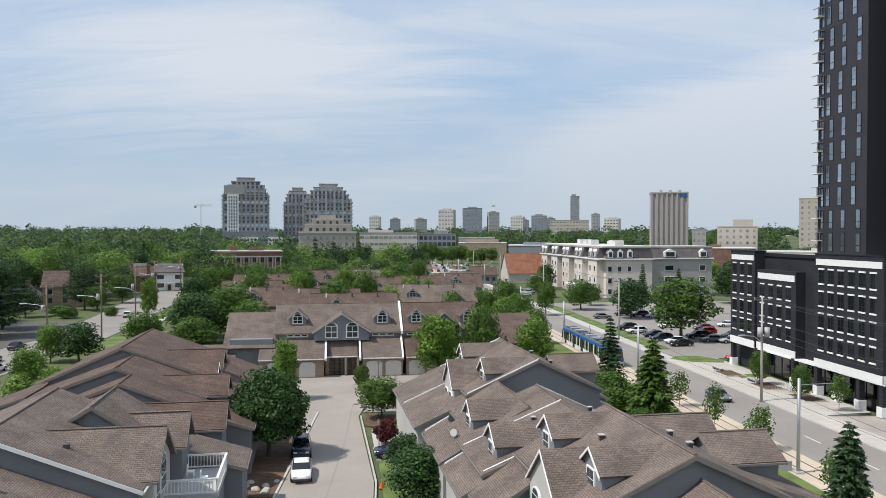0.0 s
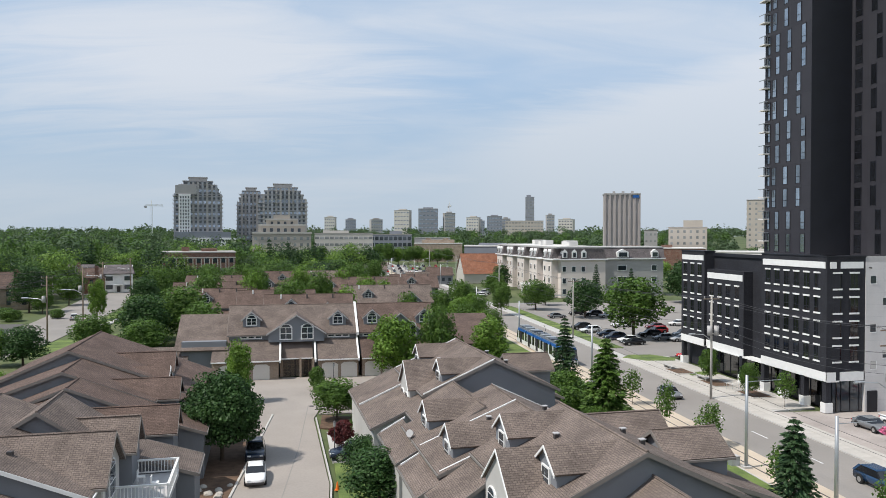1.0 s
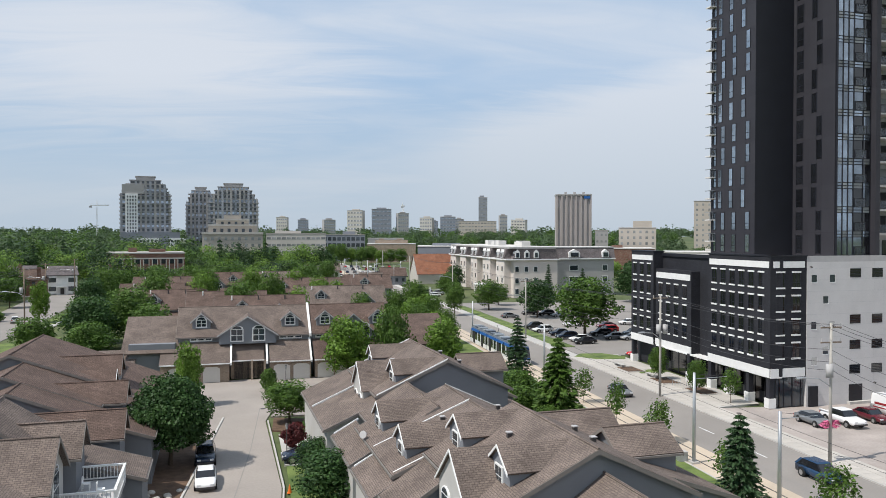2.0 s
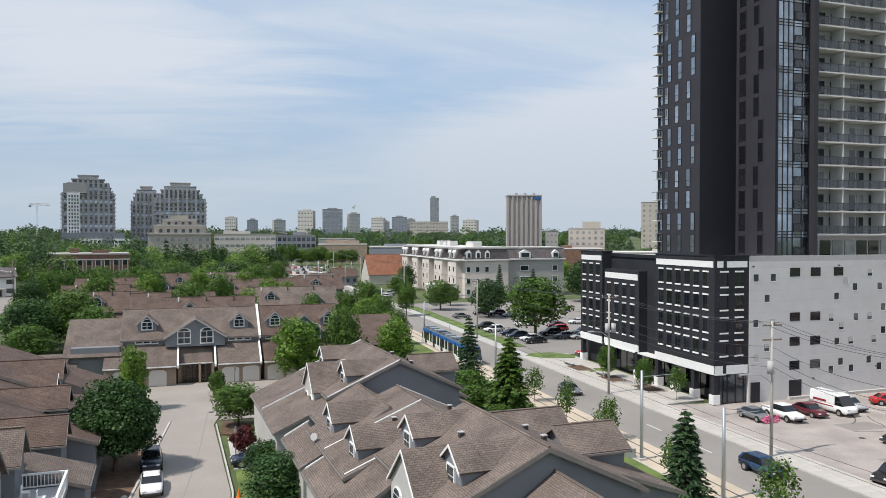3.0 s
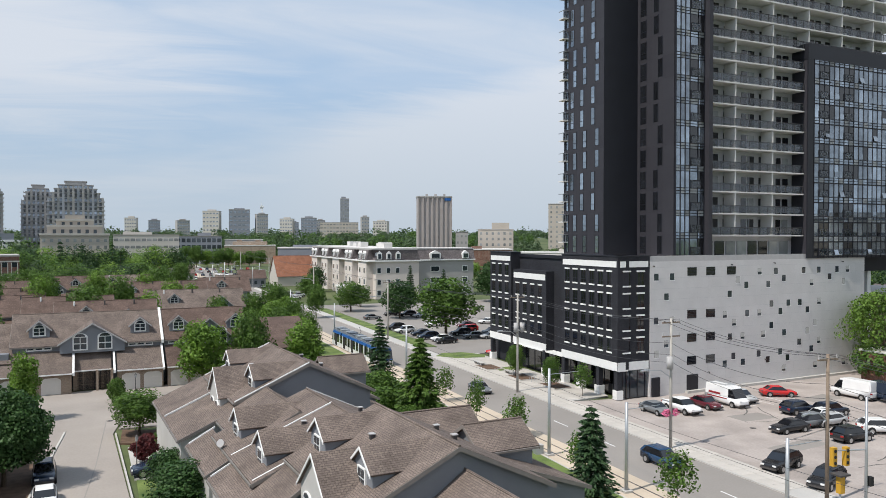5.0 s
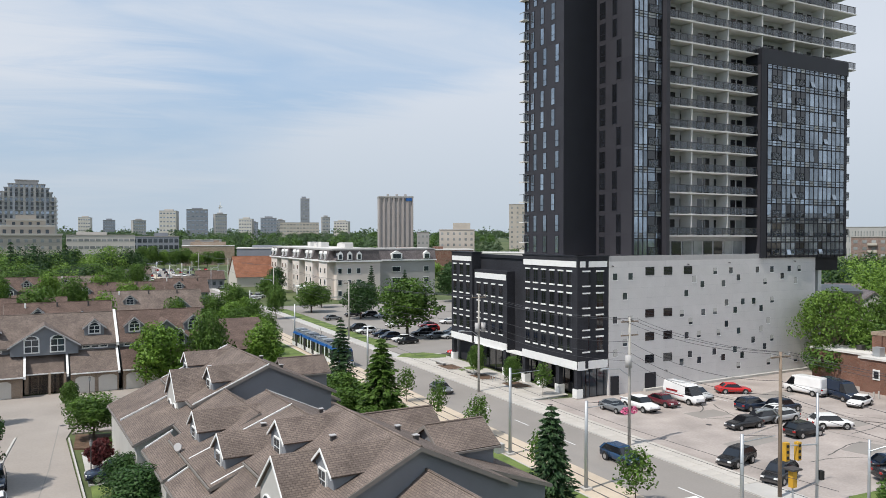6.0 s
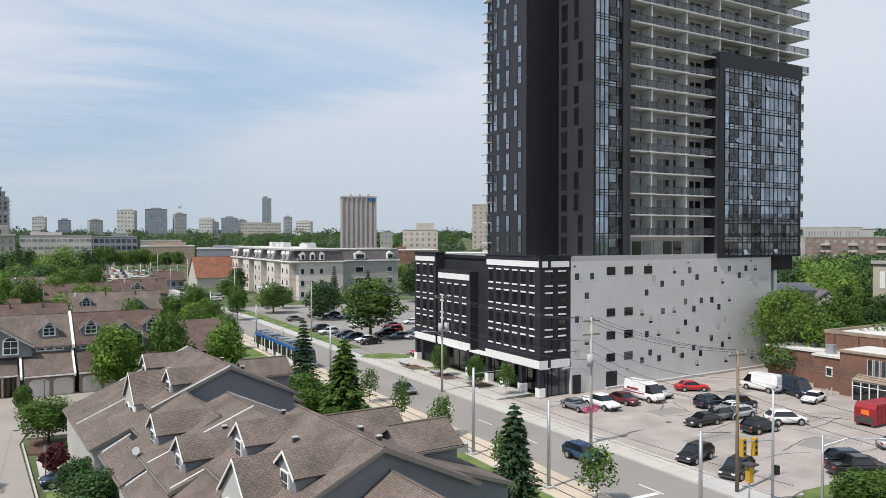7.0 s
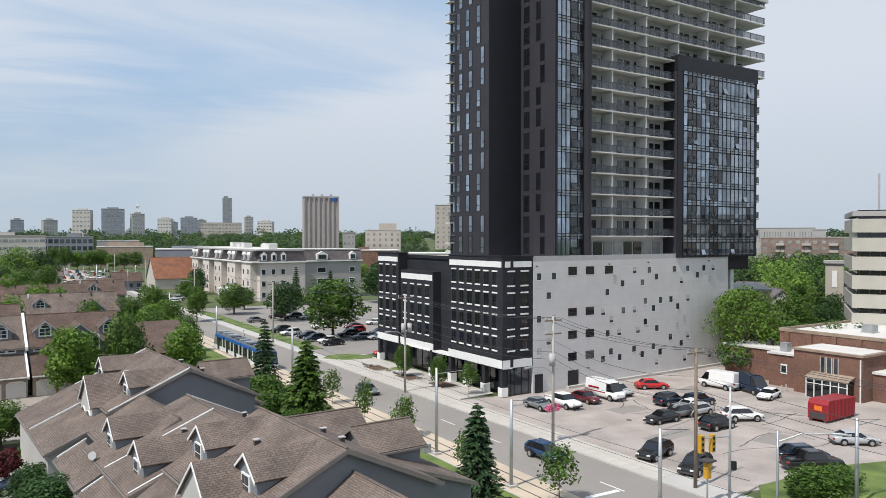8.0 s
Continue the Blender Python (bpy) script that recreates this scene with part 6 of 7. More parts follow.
for k, row in enumerate((
        ("round", -16.9, 73.6, 8.5, 8.4), ("light_a", -20.5, 99, 8.2, 3.8), ("mid_b", -7.2, 89, 4.7, 6.4), ("red", -5.8, 77.3, 2.9, 2.8), ("dark_a", -1.5, 60.5, 4.8, 6.6), ("dark_a", -3.2, 68.5, 3.6, 4.6),
        ("bush", -9.5, 101, 2.4, 2.6), ("bush", -11.5, 108, 3.0, 2.6), ("bush", -4.5, 84, 1.6, 2.4), ("bush", -19.5, 66, 1.5, 2.4), ("bush", -20.5, 72, 1.6, 2.6),
        ("light_a", -0.8, 114.5, 9.6, 8.0), ("mid_a", 5.9, 114, 11.0, 6.6), ("light_a", 14.2, 119, 8.6, 7.0), ("mid_a", 15.7, 194, 10, 8.0), ("mid_b", 13, 150, 8, 6), ("mid_b", 17.5, 165, 8.5, 5),
        ("spruce", 23.2, 105.6, 10.3, 5.2), ("larch", 24.0, 87.1, 9.9, 7.2), ("spruce_wide", 26.8, 50.1, 9.4, 5.2), ("bush", 21.5, 98, 3.8, 6), ("bush", 20.5, 91, 3.2, 5),
        ("thin", 29.0, 81.2, 5.8, 2.6), ("thin", 31.6, 75.8, 4.6, 3.4), ("thin", 35.1, 51.5, 4.9, 3.6), ("thin", 29.6, 95.1, 4.6, 2.8), ("thin", 27, 140, 3.6, 1.8), ("thin", 31.2, 60.5, 4.4, 2.8),
        ("mid_b", 45.1, 108.5, 4.9, 3.2), ("mid_b", 46.2, 98.2, 4.6, 3.0), ("thin", 48.0, 92.2, 4.6, 3.0),
        ("mid_b", 48.6, 155.6, 12.6, 14.6), ("dark_a", 48.4, 196, 10.2, 11.0), ("mid_a", 39.4, 218, 8.6, 10.0), ("mid_b", 27.4, 203, 9.0, 6.0), ("dark_a", 80.6, 272, 10.5, 7), ("dark_a", 90.5, 238, 12.6, 14),
        ("spruce", 63.6, 243, 12.6, 4.8), ("mid_a", 33, 262, 8.5, 9), ("mid_b", 45, 232, 6.5, 7), ("spruce", 76, 246, 11, 5), ("dark_a", 100, 215, 11, 12), ("mid_a", 84, 208, 9, 9), ("mid_b", 110, 190, 10, 10),
        ("oak", 97.4, 90.2, 13.9, 12.6), 
        ("dark_a", -48.6, 149, 10.2, 11), ("mid_a", -43.6, 157, 11.2, 11.5), ("dark_a", -61.2, 188, 11.8, 9), ("mid_a", -38, 150, 8.5, 10), ("mid_a", -53, 160, 9, 11), ("light_b", -48, 172, 9, 11), ("mid_b", -36, 143, 7, 8), ("mid_a", -45, 138, 6.5, 9), ("mid_b", -56, 142, 7, 8),
        ("dark_a", -61.7, 129, 6.8, 8.2), ("light_a", -76.3, 198, 10.4, 5.2), ("light_b", -57.5, 105.6, 6.0, 5.6), ("light_b", -66.5, 129, 6.4, 5.8), ("dark_a", -95, 160, 17, 14), ("dark_a", -103, 219, 13.4, 11), ("dark_a", -116, 176, 15, 12), ("bush", -88, 202, 2.4, 4),
        ("dark_a", -100, 173, 15.5, 13), ("dark_a", -124, 205, 15, 13), ("dark_a", -109, 199, 8, 8), ("mid_a", -98, 216, 7, 7), ("bush", -97, 197, 2.8, 6), ("bush", -103, 205, 2.6, 7), ("mid_b", -101, 240, 9, 9), ("dark_a", -117, 246, 13, 11), ("mid_a", -110, 262, 11, 10), ("dark_a", -128, 232, 14, 12), ("light_b", -70, 108, 7, 7), ("light_b", -50, 98, 4.4, 5), ("red", -45, 82, 2.6, 4), ("light_b", -42, 82, 3, 4), ("bush", -46, 90, 3, 5),
        ("mid_a", -22.8, 160, 12.2, 9.5), ("light_b", -11.8, 168, 10.4, 7), ("light_b", -27.5, 141, 7.6, 5.4), ("mid_b", 7.4, 272, 4.6, 8), ("mid_a", 79.8, 290, 9, 10), ("dark_a", 40.6, 302, 10, 9), ("light_b", -10, 205, 8, 7), ("mid_b", -2, 200, 7, 8), ("light_b", -44, 232, 8, 9), ("mid_a", -30, 176, 6, 7), ("mid_b", 5, 176, 6, 6), ("mid_a", 20, 222, 7, 6), ("mid_a", -50, 205, 12.6, 9), ("light_b", -38, 200, 12.1, 8), ("mid_b", -20, 196, 12.1, 8), ("light_b", -4, 215, 9.0, 7), ("mid_a", -48, 240, 12.6, 10), ("mid_b", -14, 245, 12.1, 9), ("light_b", -30, 236, 11.6, 8), ("mid_a", 4, 238, 7.0, 6), ("mid_a", -66, 214, 12.6, 9), ("mid_b", -58, 236, 12.6, 9), ("mid_a", -70, 244, 11, 10), ("mid_b", -44, 178, 12.4, 9), ("light_b", -8, 190, 11.5, 8), ("mid_a", 2, 160, 9.5, 6), ("mid_b", -40, 216, 12.5, 9), ("light_b", -16, 222, 12, 8))):
    kind, x, y, hh, ww = row
    tree(kind, x, y, hh, ww, 37.0 * k)


def wood(label, n, seed, area, hmin, hmax, quads, size, wide=.42, tones=("wood_dark", "wood_far", "wood_light")):
    """Woods past counting: crowns of many leaf clumps, one object for each tone of green."""
    rng = np.random.default_rng(seed)
    out = {t: [] for t in tones}
    while n:
        x, y = area(rng)
        n -= 1
        if x is None:
            continue
        h = rng.uniform(hmin, hmax)
        r = h * rng.uniform(wide * .75, wide * 1.2)
        z = rise(x, y)
        o = out[tones[int(rng.random() ** 1.1 * len(tones))]]
        o.append(leaf_quads(rng, (x, y, z + h * .55), (r * .75, r * .75, h * .40), int(quads * .6), size, out=.25, lump=.2, loose=.3))
        for k in range(6):
            a = k * 1.05 + rng.uniform(-.4, .4)
            up_ = rng.uniform(.35, .85)
            q = r * (.62 if up_ < .65 else .4)
            o.append(leaf_quads(rng, (x + q * math.cos(a), y + q * math.sin(a), z + h * up_), (r * .42, r * .42, h * .17), int(quads * .17), size, out=.25, lump=.2, loose=.3))
    for t, o in out.items():
        if o:
            tagged(new("far_woods", leaf_mesh("far_woods", np.concatenate(o), t)), label, "trees", "", "stuff")


def polar(a0, a1, d0, d1, clear=()):
    def pick(rng):
        a, d = radians(rng.uniform(a0, a1)), math.sqrt(rng.uniform(d0 * d0, d1 * d1))
        x, y = d * math.sin(a), d * math.cos(a)
        for (cx, cy, cr) in clear:
            if math.hypot(x - cx, y - cy) < cr:
                return None, None
        u = x * math.cos(STREET) + y * math.sin(STREET)
        if 34 < u < 58 and y < 900:
            return None, None
        return x, y
    return pick


HOLES = ((-104, 290, 20), (-77, 302, 24), (-63, 418, 22), (-34, 484, 22), (-8, 638, 28), (-112, 226, 17), (-121, 219, 14), (-105, 208, 15), (-97, 190, 14), (-112, 205, 13), (-92, 175, 14), (-78, 200, 20), (-86, 230, 16), (-95, 262, 18), (-105, 278, 16), (-75, 165, 18), (-82, 140, 18), (-155, 612, 30), (-92, 625, 36), (31, 614, 30), (48, 376, 28))
wood("dense green trees beyond the west road", 150, 21, polar(-36, -8, 262, 430, HOLES), 11, 18.5, 1100, .34, .50)
wood("dense green trees beyond the west road", 85, 22, polar(-40, -23, 178, 330, HOLES), 10, 17.5, 1300, .28, .48)
wood("green hedges and garden trees by the road", 18, 32, polar(-36, -28, 72, 112, ((-76, 108, 14),)), 2, 4.6, 1100, .16)
wood("green treetops of the old neighbourhood", 85, 23, polar(-17, -4, 268, 330, HOLES), 8, 13.5, 850, .32, .46)
wood("tall green trees before the far blocks", 75, 34, polar(-16, -2, 330, 405, HOLES), 13, 19, 800, .36, .42)
wood("garden trees beside the old houses", 26, 35, polar(-37, -28.5, 150, 262, HOLES), 8, 14, 1300, .26, .42)
# tones of the far woods, mostly the green with haze painted in
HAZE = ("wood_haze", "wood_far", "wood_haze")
wood("far woods, haze put into the greens", 620, 25, polar(-40, -6, 430, 1100, HOLES), 15, 22, 170, .85, .5, HAZE)
wood("far woods, haze put into the greens", 480, 26, polar(-8, 24, 620, 1250, HOLES), 13, 19, 150, .9, .5, HAZE)
wood("far woods, haze put into the greens", 200, 27, polar(10, 30, 430, 620, ((148, 500, 22), (172, 452, 20), (178, 536, 10), (140, 430, 40))), 9, 14, 220, .6, .45, HAZE)
wood("far woods, haze put into the greens", 700, 28, polar(-42, 62, 1250, 2200), 16, 26, 40, 2.2, .7, ("wood_haze",))
wood("green trees behind the tower", 200, 29, polar(40, 62, 185, 420, ((152, 116, 8), (128, 118, 7), (140, 132, 7), (150, 128, 7), (165, 150, 7))), 11, 17.5, 480, .36)
wood("green trees behind the tower", 34, 30, polar(46.5, 54, 128, 165, ((152, 116, 9), (128, 118, 8), (140, 132, 8), (122, 134, 8), (113, 104, 14))), 6, 9, 900, .22)
wood("green trees behind the residence", 50, 31, polar(11, 24, 300, 420, ((78, 380, 34), (140, 420, 40), (100, 330, 26))), 8, 12, 450, .36)
rng = np.random.default_rng(77)
for k in range(26):
    a, d = radians(rng.uniform(-33, -2)), rng.uniform(290, 430)
    if k % 2 and min(math.hypot(d * math.sin(a) - c[0], d * math.cos(a) - c[1]) - c[2] for c in HOLES) > 0:
        tree("spruce_far", d * math.sin(a), d * math.cos(a), rng.uniform(15, 21), rng.uniform(5, 7), 50.0 * k)
for k, (x, y, hh, ww) in enumerate(((-3.6, 79, 1.5, 2.2), (-2.4, 75, 1.8, 2.4), (-.6, 70, 2.6, 3.0), (-3.4, 92.5, 1.4, 2.2), (-10.8, 104, 1.2, 1.8), (-16.6, 81.5, 1.3, 2.0), (-19.8, 75, 1.4, 2.2), (22, 84, 2.2, 4), (21, 80, 1.8, 3.4), (25.5, 70, 1.0, 1.6), (-60, 97, 2.6, 4), (-55, 90, 2.2, 4))):
    tree("bush", x, y, hh, ww, 71.0 * k)
for k in range(9):
    tree("mid_b" if k % 3 else "light_b", -22 + 7.2 * k, 562 + 5.0 * (k % 2) - .5 * k, 14.5 + 1.1 * (k % 3) - .6 * k, 11.5, 43.0 * k)
for k in range(6):
    tree("mid_a" if k % 2 else "mid_b", -40 + 6.0 * k, 300 + 4.0 * (k % 3), 10 + .8 * (k % 3), 8.5, 61.0 * k)
for k, (x, y, hh, ww) in enumerate(((15.5, 141, 7.5, 6), (18.5, 150, 7, 5), (13.5, 168, 8, 7), (10, 182, 8.5, 7), (16.5, 178, 8, 6))):
    tree("mid_a" if k % 2 else "light_a", x, y, hh, ww, 57.0 * k)


# ---- vehicles ----
CAR_MESH = {}
PAINT = {"white": (.78, .78, .78), "black": (.018, .018, .02), "navy": (.012, .022, .045), "grey": (.16, .17, .18), "silver": (.42, .43, .44), "red": (.50, .02, .02), "maroon": (.10, .012, .02), "blue": (.018, .05, .11), "green_grey": (.10, .12, .11)}
for nm, c in PAINT.items():
    M["paint_" + nm] = mat("paint_" + nm, c, rough=.22, vary=.05, scale=.6, bump=0, spec=.6)
SHAPE = {  # length, width, bonnet height, roof height, lower edge, windscreen foot, roof front, roof back, rear glass foot
    "sedan": (4.65, 1.80, .92, 1.44, .28, 1.05, .35, -1.05, -1.75), "suv": (4.6, 1.86, 1.02, 1.66, .34, 1.15, .40, -1.55, -2.16),
    "van": (5.9, 2.0, 1.25, 2.55, .35, 2.35, 1.55, -2.75, -2.9), "pickup": (5.6, 1.95, 1.12, 1.82, .42, 1.25, .65, -.85, -1.15)}


def car_parts(kind, paint):
    if (kind, paint) in CAR_MESH:
        return CAR_MESH[kind, paint]
    L, W, hb, hr, lo, wf, rf, rb, rg = SHAPE[kind]
    f, r = L / 2, -L / 2
    tail = hb + (.06 if kind != "pickup" else 0)
    # cross-sections from nose to tail: place, half width, lower edge, upper edge
    ring = [(f, .60, lo + .16, hb - .36), (f - .05, .74, lo + .06, hb - .24), (f - .22, .89, lo, hb - .15), (f - .55, .97, lo, hb - .09), (wf, 1.0, lo, hb), (0, 1.0, lo, hb + .01),
            (rg, 1.0, lo, tail), (r + .45, .97, lo, tail - .02), (r + .16, .91, lo + .02, tail - .06), (r + .03, .80, lo + .1, tail - .14), (r, .72, lo + .2, tail - .26)]
    bm = bmesh.new()
    rows_ = []
    for x, k, z0, z1 in ring:
        w = W / 2 * k
        half = [(w * .86, z0), (w * .97, z0 + (z1 - z0) * .22), (w, z0 + (z1 - z0) * .55), (w * .975, z0 + (z1 - z0) * .82), (w * .88, z1 - .02), (w * .6, z1)]
        rows_.append([bm.verts.new((x, -y, z)) for y, z in half] + [bm.verts.new((x, y, z)) for y, z in half[::-1]])
    for q, p in zip(rows_, rows_[1:]):
        for k in range(12):
            bm.faces.new((q[k], q[(k + 1) % 12], p[(k + 1) % 12], p[k]))
    bm.faces.new(rows_[0])
    bm.faces.new(rows_[-1][::-1])
    if kind == "pickup":
        box(bm, r + .08, rg - .1, -W / 2 + .02, -W / 2 + .12, hb, hb + .18)
        box(bm, r + .08, rg - .1, W / 2 - .12, W / 2 - .02, hb, hb + .18)
    out = [("body", mesh_of("body", bm, "paint_" + paint, True))]

    def loft(z0, z1, a0, a1, b0, b1, w0, w1):
        bm = bmesh.new()
        lo_ = [bm.verts.new(p) for p in ((a0, -w0, z0), (a1, -w0, z0), (a1, w0, z0), (a0, w0, z0))]
        hi_ = [bm.verts.new(p) for p in ((b0, -w1, z1), (b1, -w1, z1), (b1, w1, z1), (b0, w1, z1))]
        bm.faces.new(lo_[::-1])
        bm.faces.new(hi_)
        for i in range(4):
            bm.faces.new((lo_[i], lo_[(i + 1) % 4], hi_[(i + 1) % 4], hi_[i]))
        return bm
    if kind == "van":
        bm = loft(hb - .1, hr, -2.9, 1.2, -2.85, 1.1, W / 2 - .02, W / 2 - .14)
        bmesh.ops.bevel(bm, geom=list(bm.edges), offset=.1, segments=2, affect="EDGES")
        out.append(("cargo_box", mesh_of("cargo_box", bm, "paint_" + paint)))
        out.append(("glazing", mesh_of("glazing", loft(hb - .02, hr - .25, 1.0, wf, .9, rf, W / 2 - .04, W / 2 - .16), "glass_dark")))
        out.append(("roof", mesh_of("roof", loft(hr - .28, hr - .06, .9, rf + .02, .9, rf - .15, W / 2 - .14, W / 2 - .2), "paint_" + paint)))
    else:
        bm = loft(hb - .04, hr - .07, rg, wf, rb, rf, W / 2 - .07, W / 2 - .24)
        bmesh.ops.bevel(bm, geom=list(bm.edges), offset=.06, segments=2, affect="EDGES")
        out.append(("glazing", mesh_of("glazing", bm, "glass_dark")))
        bm = loft(hr - .11, hr, rb - .08, rf + .08, rb + .16, rf - .16, W / 2 - .215, W / 2 - .33)
        bmesh.ops.bevel(bm, geom=list(bm.edges), offset=.04, segments=2, affect="EDGES")
        for s in (-1, 1):
            for x0, x1, wd in ((rg + .06, rb + .02, .18 if kind == "sedan" else .24), ):
                prism(bm, [(x0 - wd, s * (W / 2 - .062), hb - .02), (x0 + wd * .3, s * (W / 2 - .062), hb - .02), (x1 + wd * .3, s * (W / 2 - .232), hr - .08), (x1 - wd, s * (W / 2 - .232), hr - .08)], (0, -s * .03, 0))
        out.append(("roof", mesh_of("roof", bm, "paint_" + paint)))
    for s in (-1, 1):
        out.append(("headlight", mesh_of("headlight", boxes((f - .12, f - .0, s * (W / 2 - .36) - .16, s * (W / 2 - .36) + .16, hb - .36, hb - .22)), "lamp_white")))
        out.append(("tail_light", mesh_of("tail_light", boxes((r - .01, r + .1, s * (W / 2 - .3) - .16, s * (W / 2 - .3) + .16, hb - .30, hb - .12)), "lamp_red")))
    for x0, x1 in ((f - .1, f + .02), (r - .02, r + .1)):
        out.append(("bumper", mesh_of("bumper", boxes((x0, x1, -W / 2 + .15, W / 2 - .15, lo + .02, lo + .2)), "dark_trim")))
    R = .34 if kind == "sedan" else .38
    for sx in (L * .30, -L * .29):
        for sy in (-1, 1):
            out.append(("wheel_arch", mesh_of("wheel_arch", tube(bmesh.new(), [(sx, sy * (W / 2 - .2), R + .02), (sx, sy * (W / 2 + .004), R + .02)], R + .07, R + .07, 14), "tyre")))
    ty, rm = tube(bmesh.new(), [(0, -.11, 0), (0, .11, 0)], R, R, 16), tube(bmesh.new(), [(0, -.125, 0), (0, .125, 0)], R * .62, R * .62, 12)
    out.append(("tyre", mesh_of("tyre", ty, "tyre"), mesh_of("rim", rm, "rim"), [(sx, sy, R) for sx in (L * .30, -L * .29) for sy in (-W / 2 + .07, W / 2 - .07)]))
    CAR_MESH[kind, paint] = out
    return out


def car(kind, paint, x, y, heading, z=0.0, label=""):
    t = thing("van" if kind == "van" else "pickup_truck" if kind == "pickup" else "car", pose(x, y, z, 0, 0, heading), label or f"parked {paint.replace('_', ' ')} {kind} with tinted windows on asphalt", "van" if kind == "van" else "car")
    for p in car_parts(kind, paint):
        if len(p) == 2:
            share(p[0], p[1], t, Matrix())
        else:
            for q in p[3]:
                w = share("wheel", p[1], t, pose(*q))
                share("rim", p[2], w, Matrix())
    return t


S_ = math.degrees(STREET)
for kind, paint, x, y, hd in (
        ("sedan", "white", -12.6, 67.6, 280), ("suv", "navy", -13.9, 74.6, 280), ("suv", "navy", -4.4, 73.6, 190),
        ("suv", "blue", 40.9, 62.4, -S_ + 282), ("sedan", "grey", 36.0, 99.5, 276), ("suv", "white", -82.5, 199, 112),
        ("sedan", "grey", 52.2, 81.2, 276), ("pickup", "white", 55.6, 80.8, 276), ("sedan", "maroon", 59.9, 82.0, 276), ("van", "white", 63.6, 82.6, 278), ("suv", "silver", 66.6, 83.8, 276), ("sedan", "red", 73.6, 85.0, -22),
        ("van", "white", 82.6, 81.2, 100), ("van", "navy", 84.2, 77.0, 262), ("sedan", "white", 83.2, 73.0, 200), ("suv", "maroon", 88, 84, 20),
        ("sedan", "black", 61.3, 69.0, 186), ("suv", "grey", 64.6, 70.0, 186), ("sedan", "silver", 67.8, 70.2, 186), ("sedan", "white", 69.3, 72.4, 6), ("suv", "navy", 71.8, 74.0, 6), ("suv", "navy", 68.8, 76.0, 6),
        ("suv", "black", 64.9, 64.0, 6), ("suv", "white", 70.4, 65.6, -20), ("suv", "black", 50.8, 58.2, 200), ("suv", "black", 51.0, 53.0, 205), ("sedan", "silver", 72.8, 53.0, -30), ("pickup", "black", 61.4, 48.9, -20), ("suv", "navy", 63.0, 51.0, -20),
        ("suv", "white", 42.2, 166, 190), ("sedan", "navy", 44.5, 160.5, 190), ("suv", "navy", 44.3, 154.5, 190), ("sedan", "white", 46.2, 151.0, 190), ("sedan", "black", 46.0, 147.2, 190), ("suv", "black", 41.5, 172, 190),
        ("suv", "black", 53.0, 158.6, 186), ("sedan", "grey", 54.2, 153.2, 186), ("sedan", "silver", 57.2, 151.5, 186), ("sedan", "red", 50.8, 130.6, 186), ("suv", "red", 56.5, 164, 186), ("sedan", "white", 66.4, 178, 186),
        ("suv", "black", 48.0, 203, 190), ("suv", "black", 51.6, 200, 186), ("sedan", "silver", 54.6, 197, 186), ("sedan", "grey", 41.0, 196, 10), ("sedan", "maroon", 58.8, 172, 186), ("suv", "grey", 60, 158, 186), ("sedan", "white", 52, 176, 186), ("sedan", "white", 28.8, 267, 190), ("pickup", "silver", 31, 276, 190), ("suv", "grey", 27.5, 283, 190),
        ("suv", "white", 26, 300, 276), ("sedan", "grey", 22, 330, 276), ("sedan", "white", 12, 352, 276), ("suv", "black", 14, 372, 276), ("sedan", "silver", 16.5, 385, 276), ("suv", "white", 6, 388, 276), ("sedan", "red", 1, 370, 276),
        ("suv", "navy", -76, 128, 95), ("sedan", "black", -80, 143, 95), ("sedan", "white", -70, 119, 95)):
    t = car(kind, paint, x, y, hd, 0.0)
    if kind == "van" and paint == "white" and x < 70:
        for s in (-1, 1):
            part("side_stripe", boxes((-2.4, .9, s * 1.0 - .012, s * 1.0 + .012, .95, 1.08)), "red_paint", t, "red side stripe")
            part("lettering_bar", boxes((-2.2, -.2, s * .985 - .012, s * .985 + .012, 1.35, 1.6)), "red_paint", t)
        part("roof_rack", tube(bmesh.new(), [(-2.4, -.6, 2.62), (.4, -.6, 2.66), (.4, .6, 2.66), (-2.4, .6, 2.62)], .05), "steel", t)
# rows of cars far up the street
for k in range(40):
    car(("sedan", "suv")[k % 2], ("white", "silver", "grey", "black", "navy", "white", "red")[k * 5 % 7], -10 + (k % 10) * 4.2 - (k // 10) * 1.0, 403 + (k // 10) * 38 - (k % 10) * .4, 96 + 180 * (k % 3 == 0))

# red waste compactor
d = thing("waste_container", pose(80.9, 61.8, 0, 0, 0, 10), "red steel waste compactor container with sloping end", "container")
part("body", prism(bmesh.new(), [(-3.2, -1.2, .3), (3.0, -1.2, .3), (3.2, -1.2, 2.4), (-2.8, -1.2, 2.6), (-3.2, -1.2, 2.1)], (0, 2.4, 0)), "red_paint", d)
for k in range(7):
    part("rib", boxes((-2.6 + .85 * k, -2.45 + .85 * k, -1.28, 1.28, .3, 2.45)), "red_paint", d)
part("skid", boxes((-3.2, 3.2, -1.0, -.7, 0, .3), (-3.2, 3.2, .7, 1.0, 0, .3)), "dark_trim", d)
part("label_plate", boxes((-3.26, -3.18, -.5, .4, 1.3, 1.9)), "orange", d, "orange warning plate")
part("hatch", boxes((-3.24, -3.18, -1.0, 1.0, .4, 1.1)), "dark_trim", d)

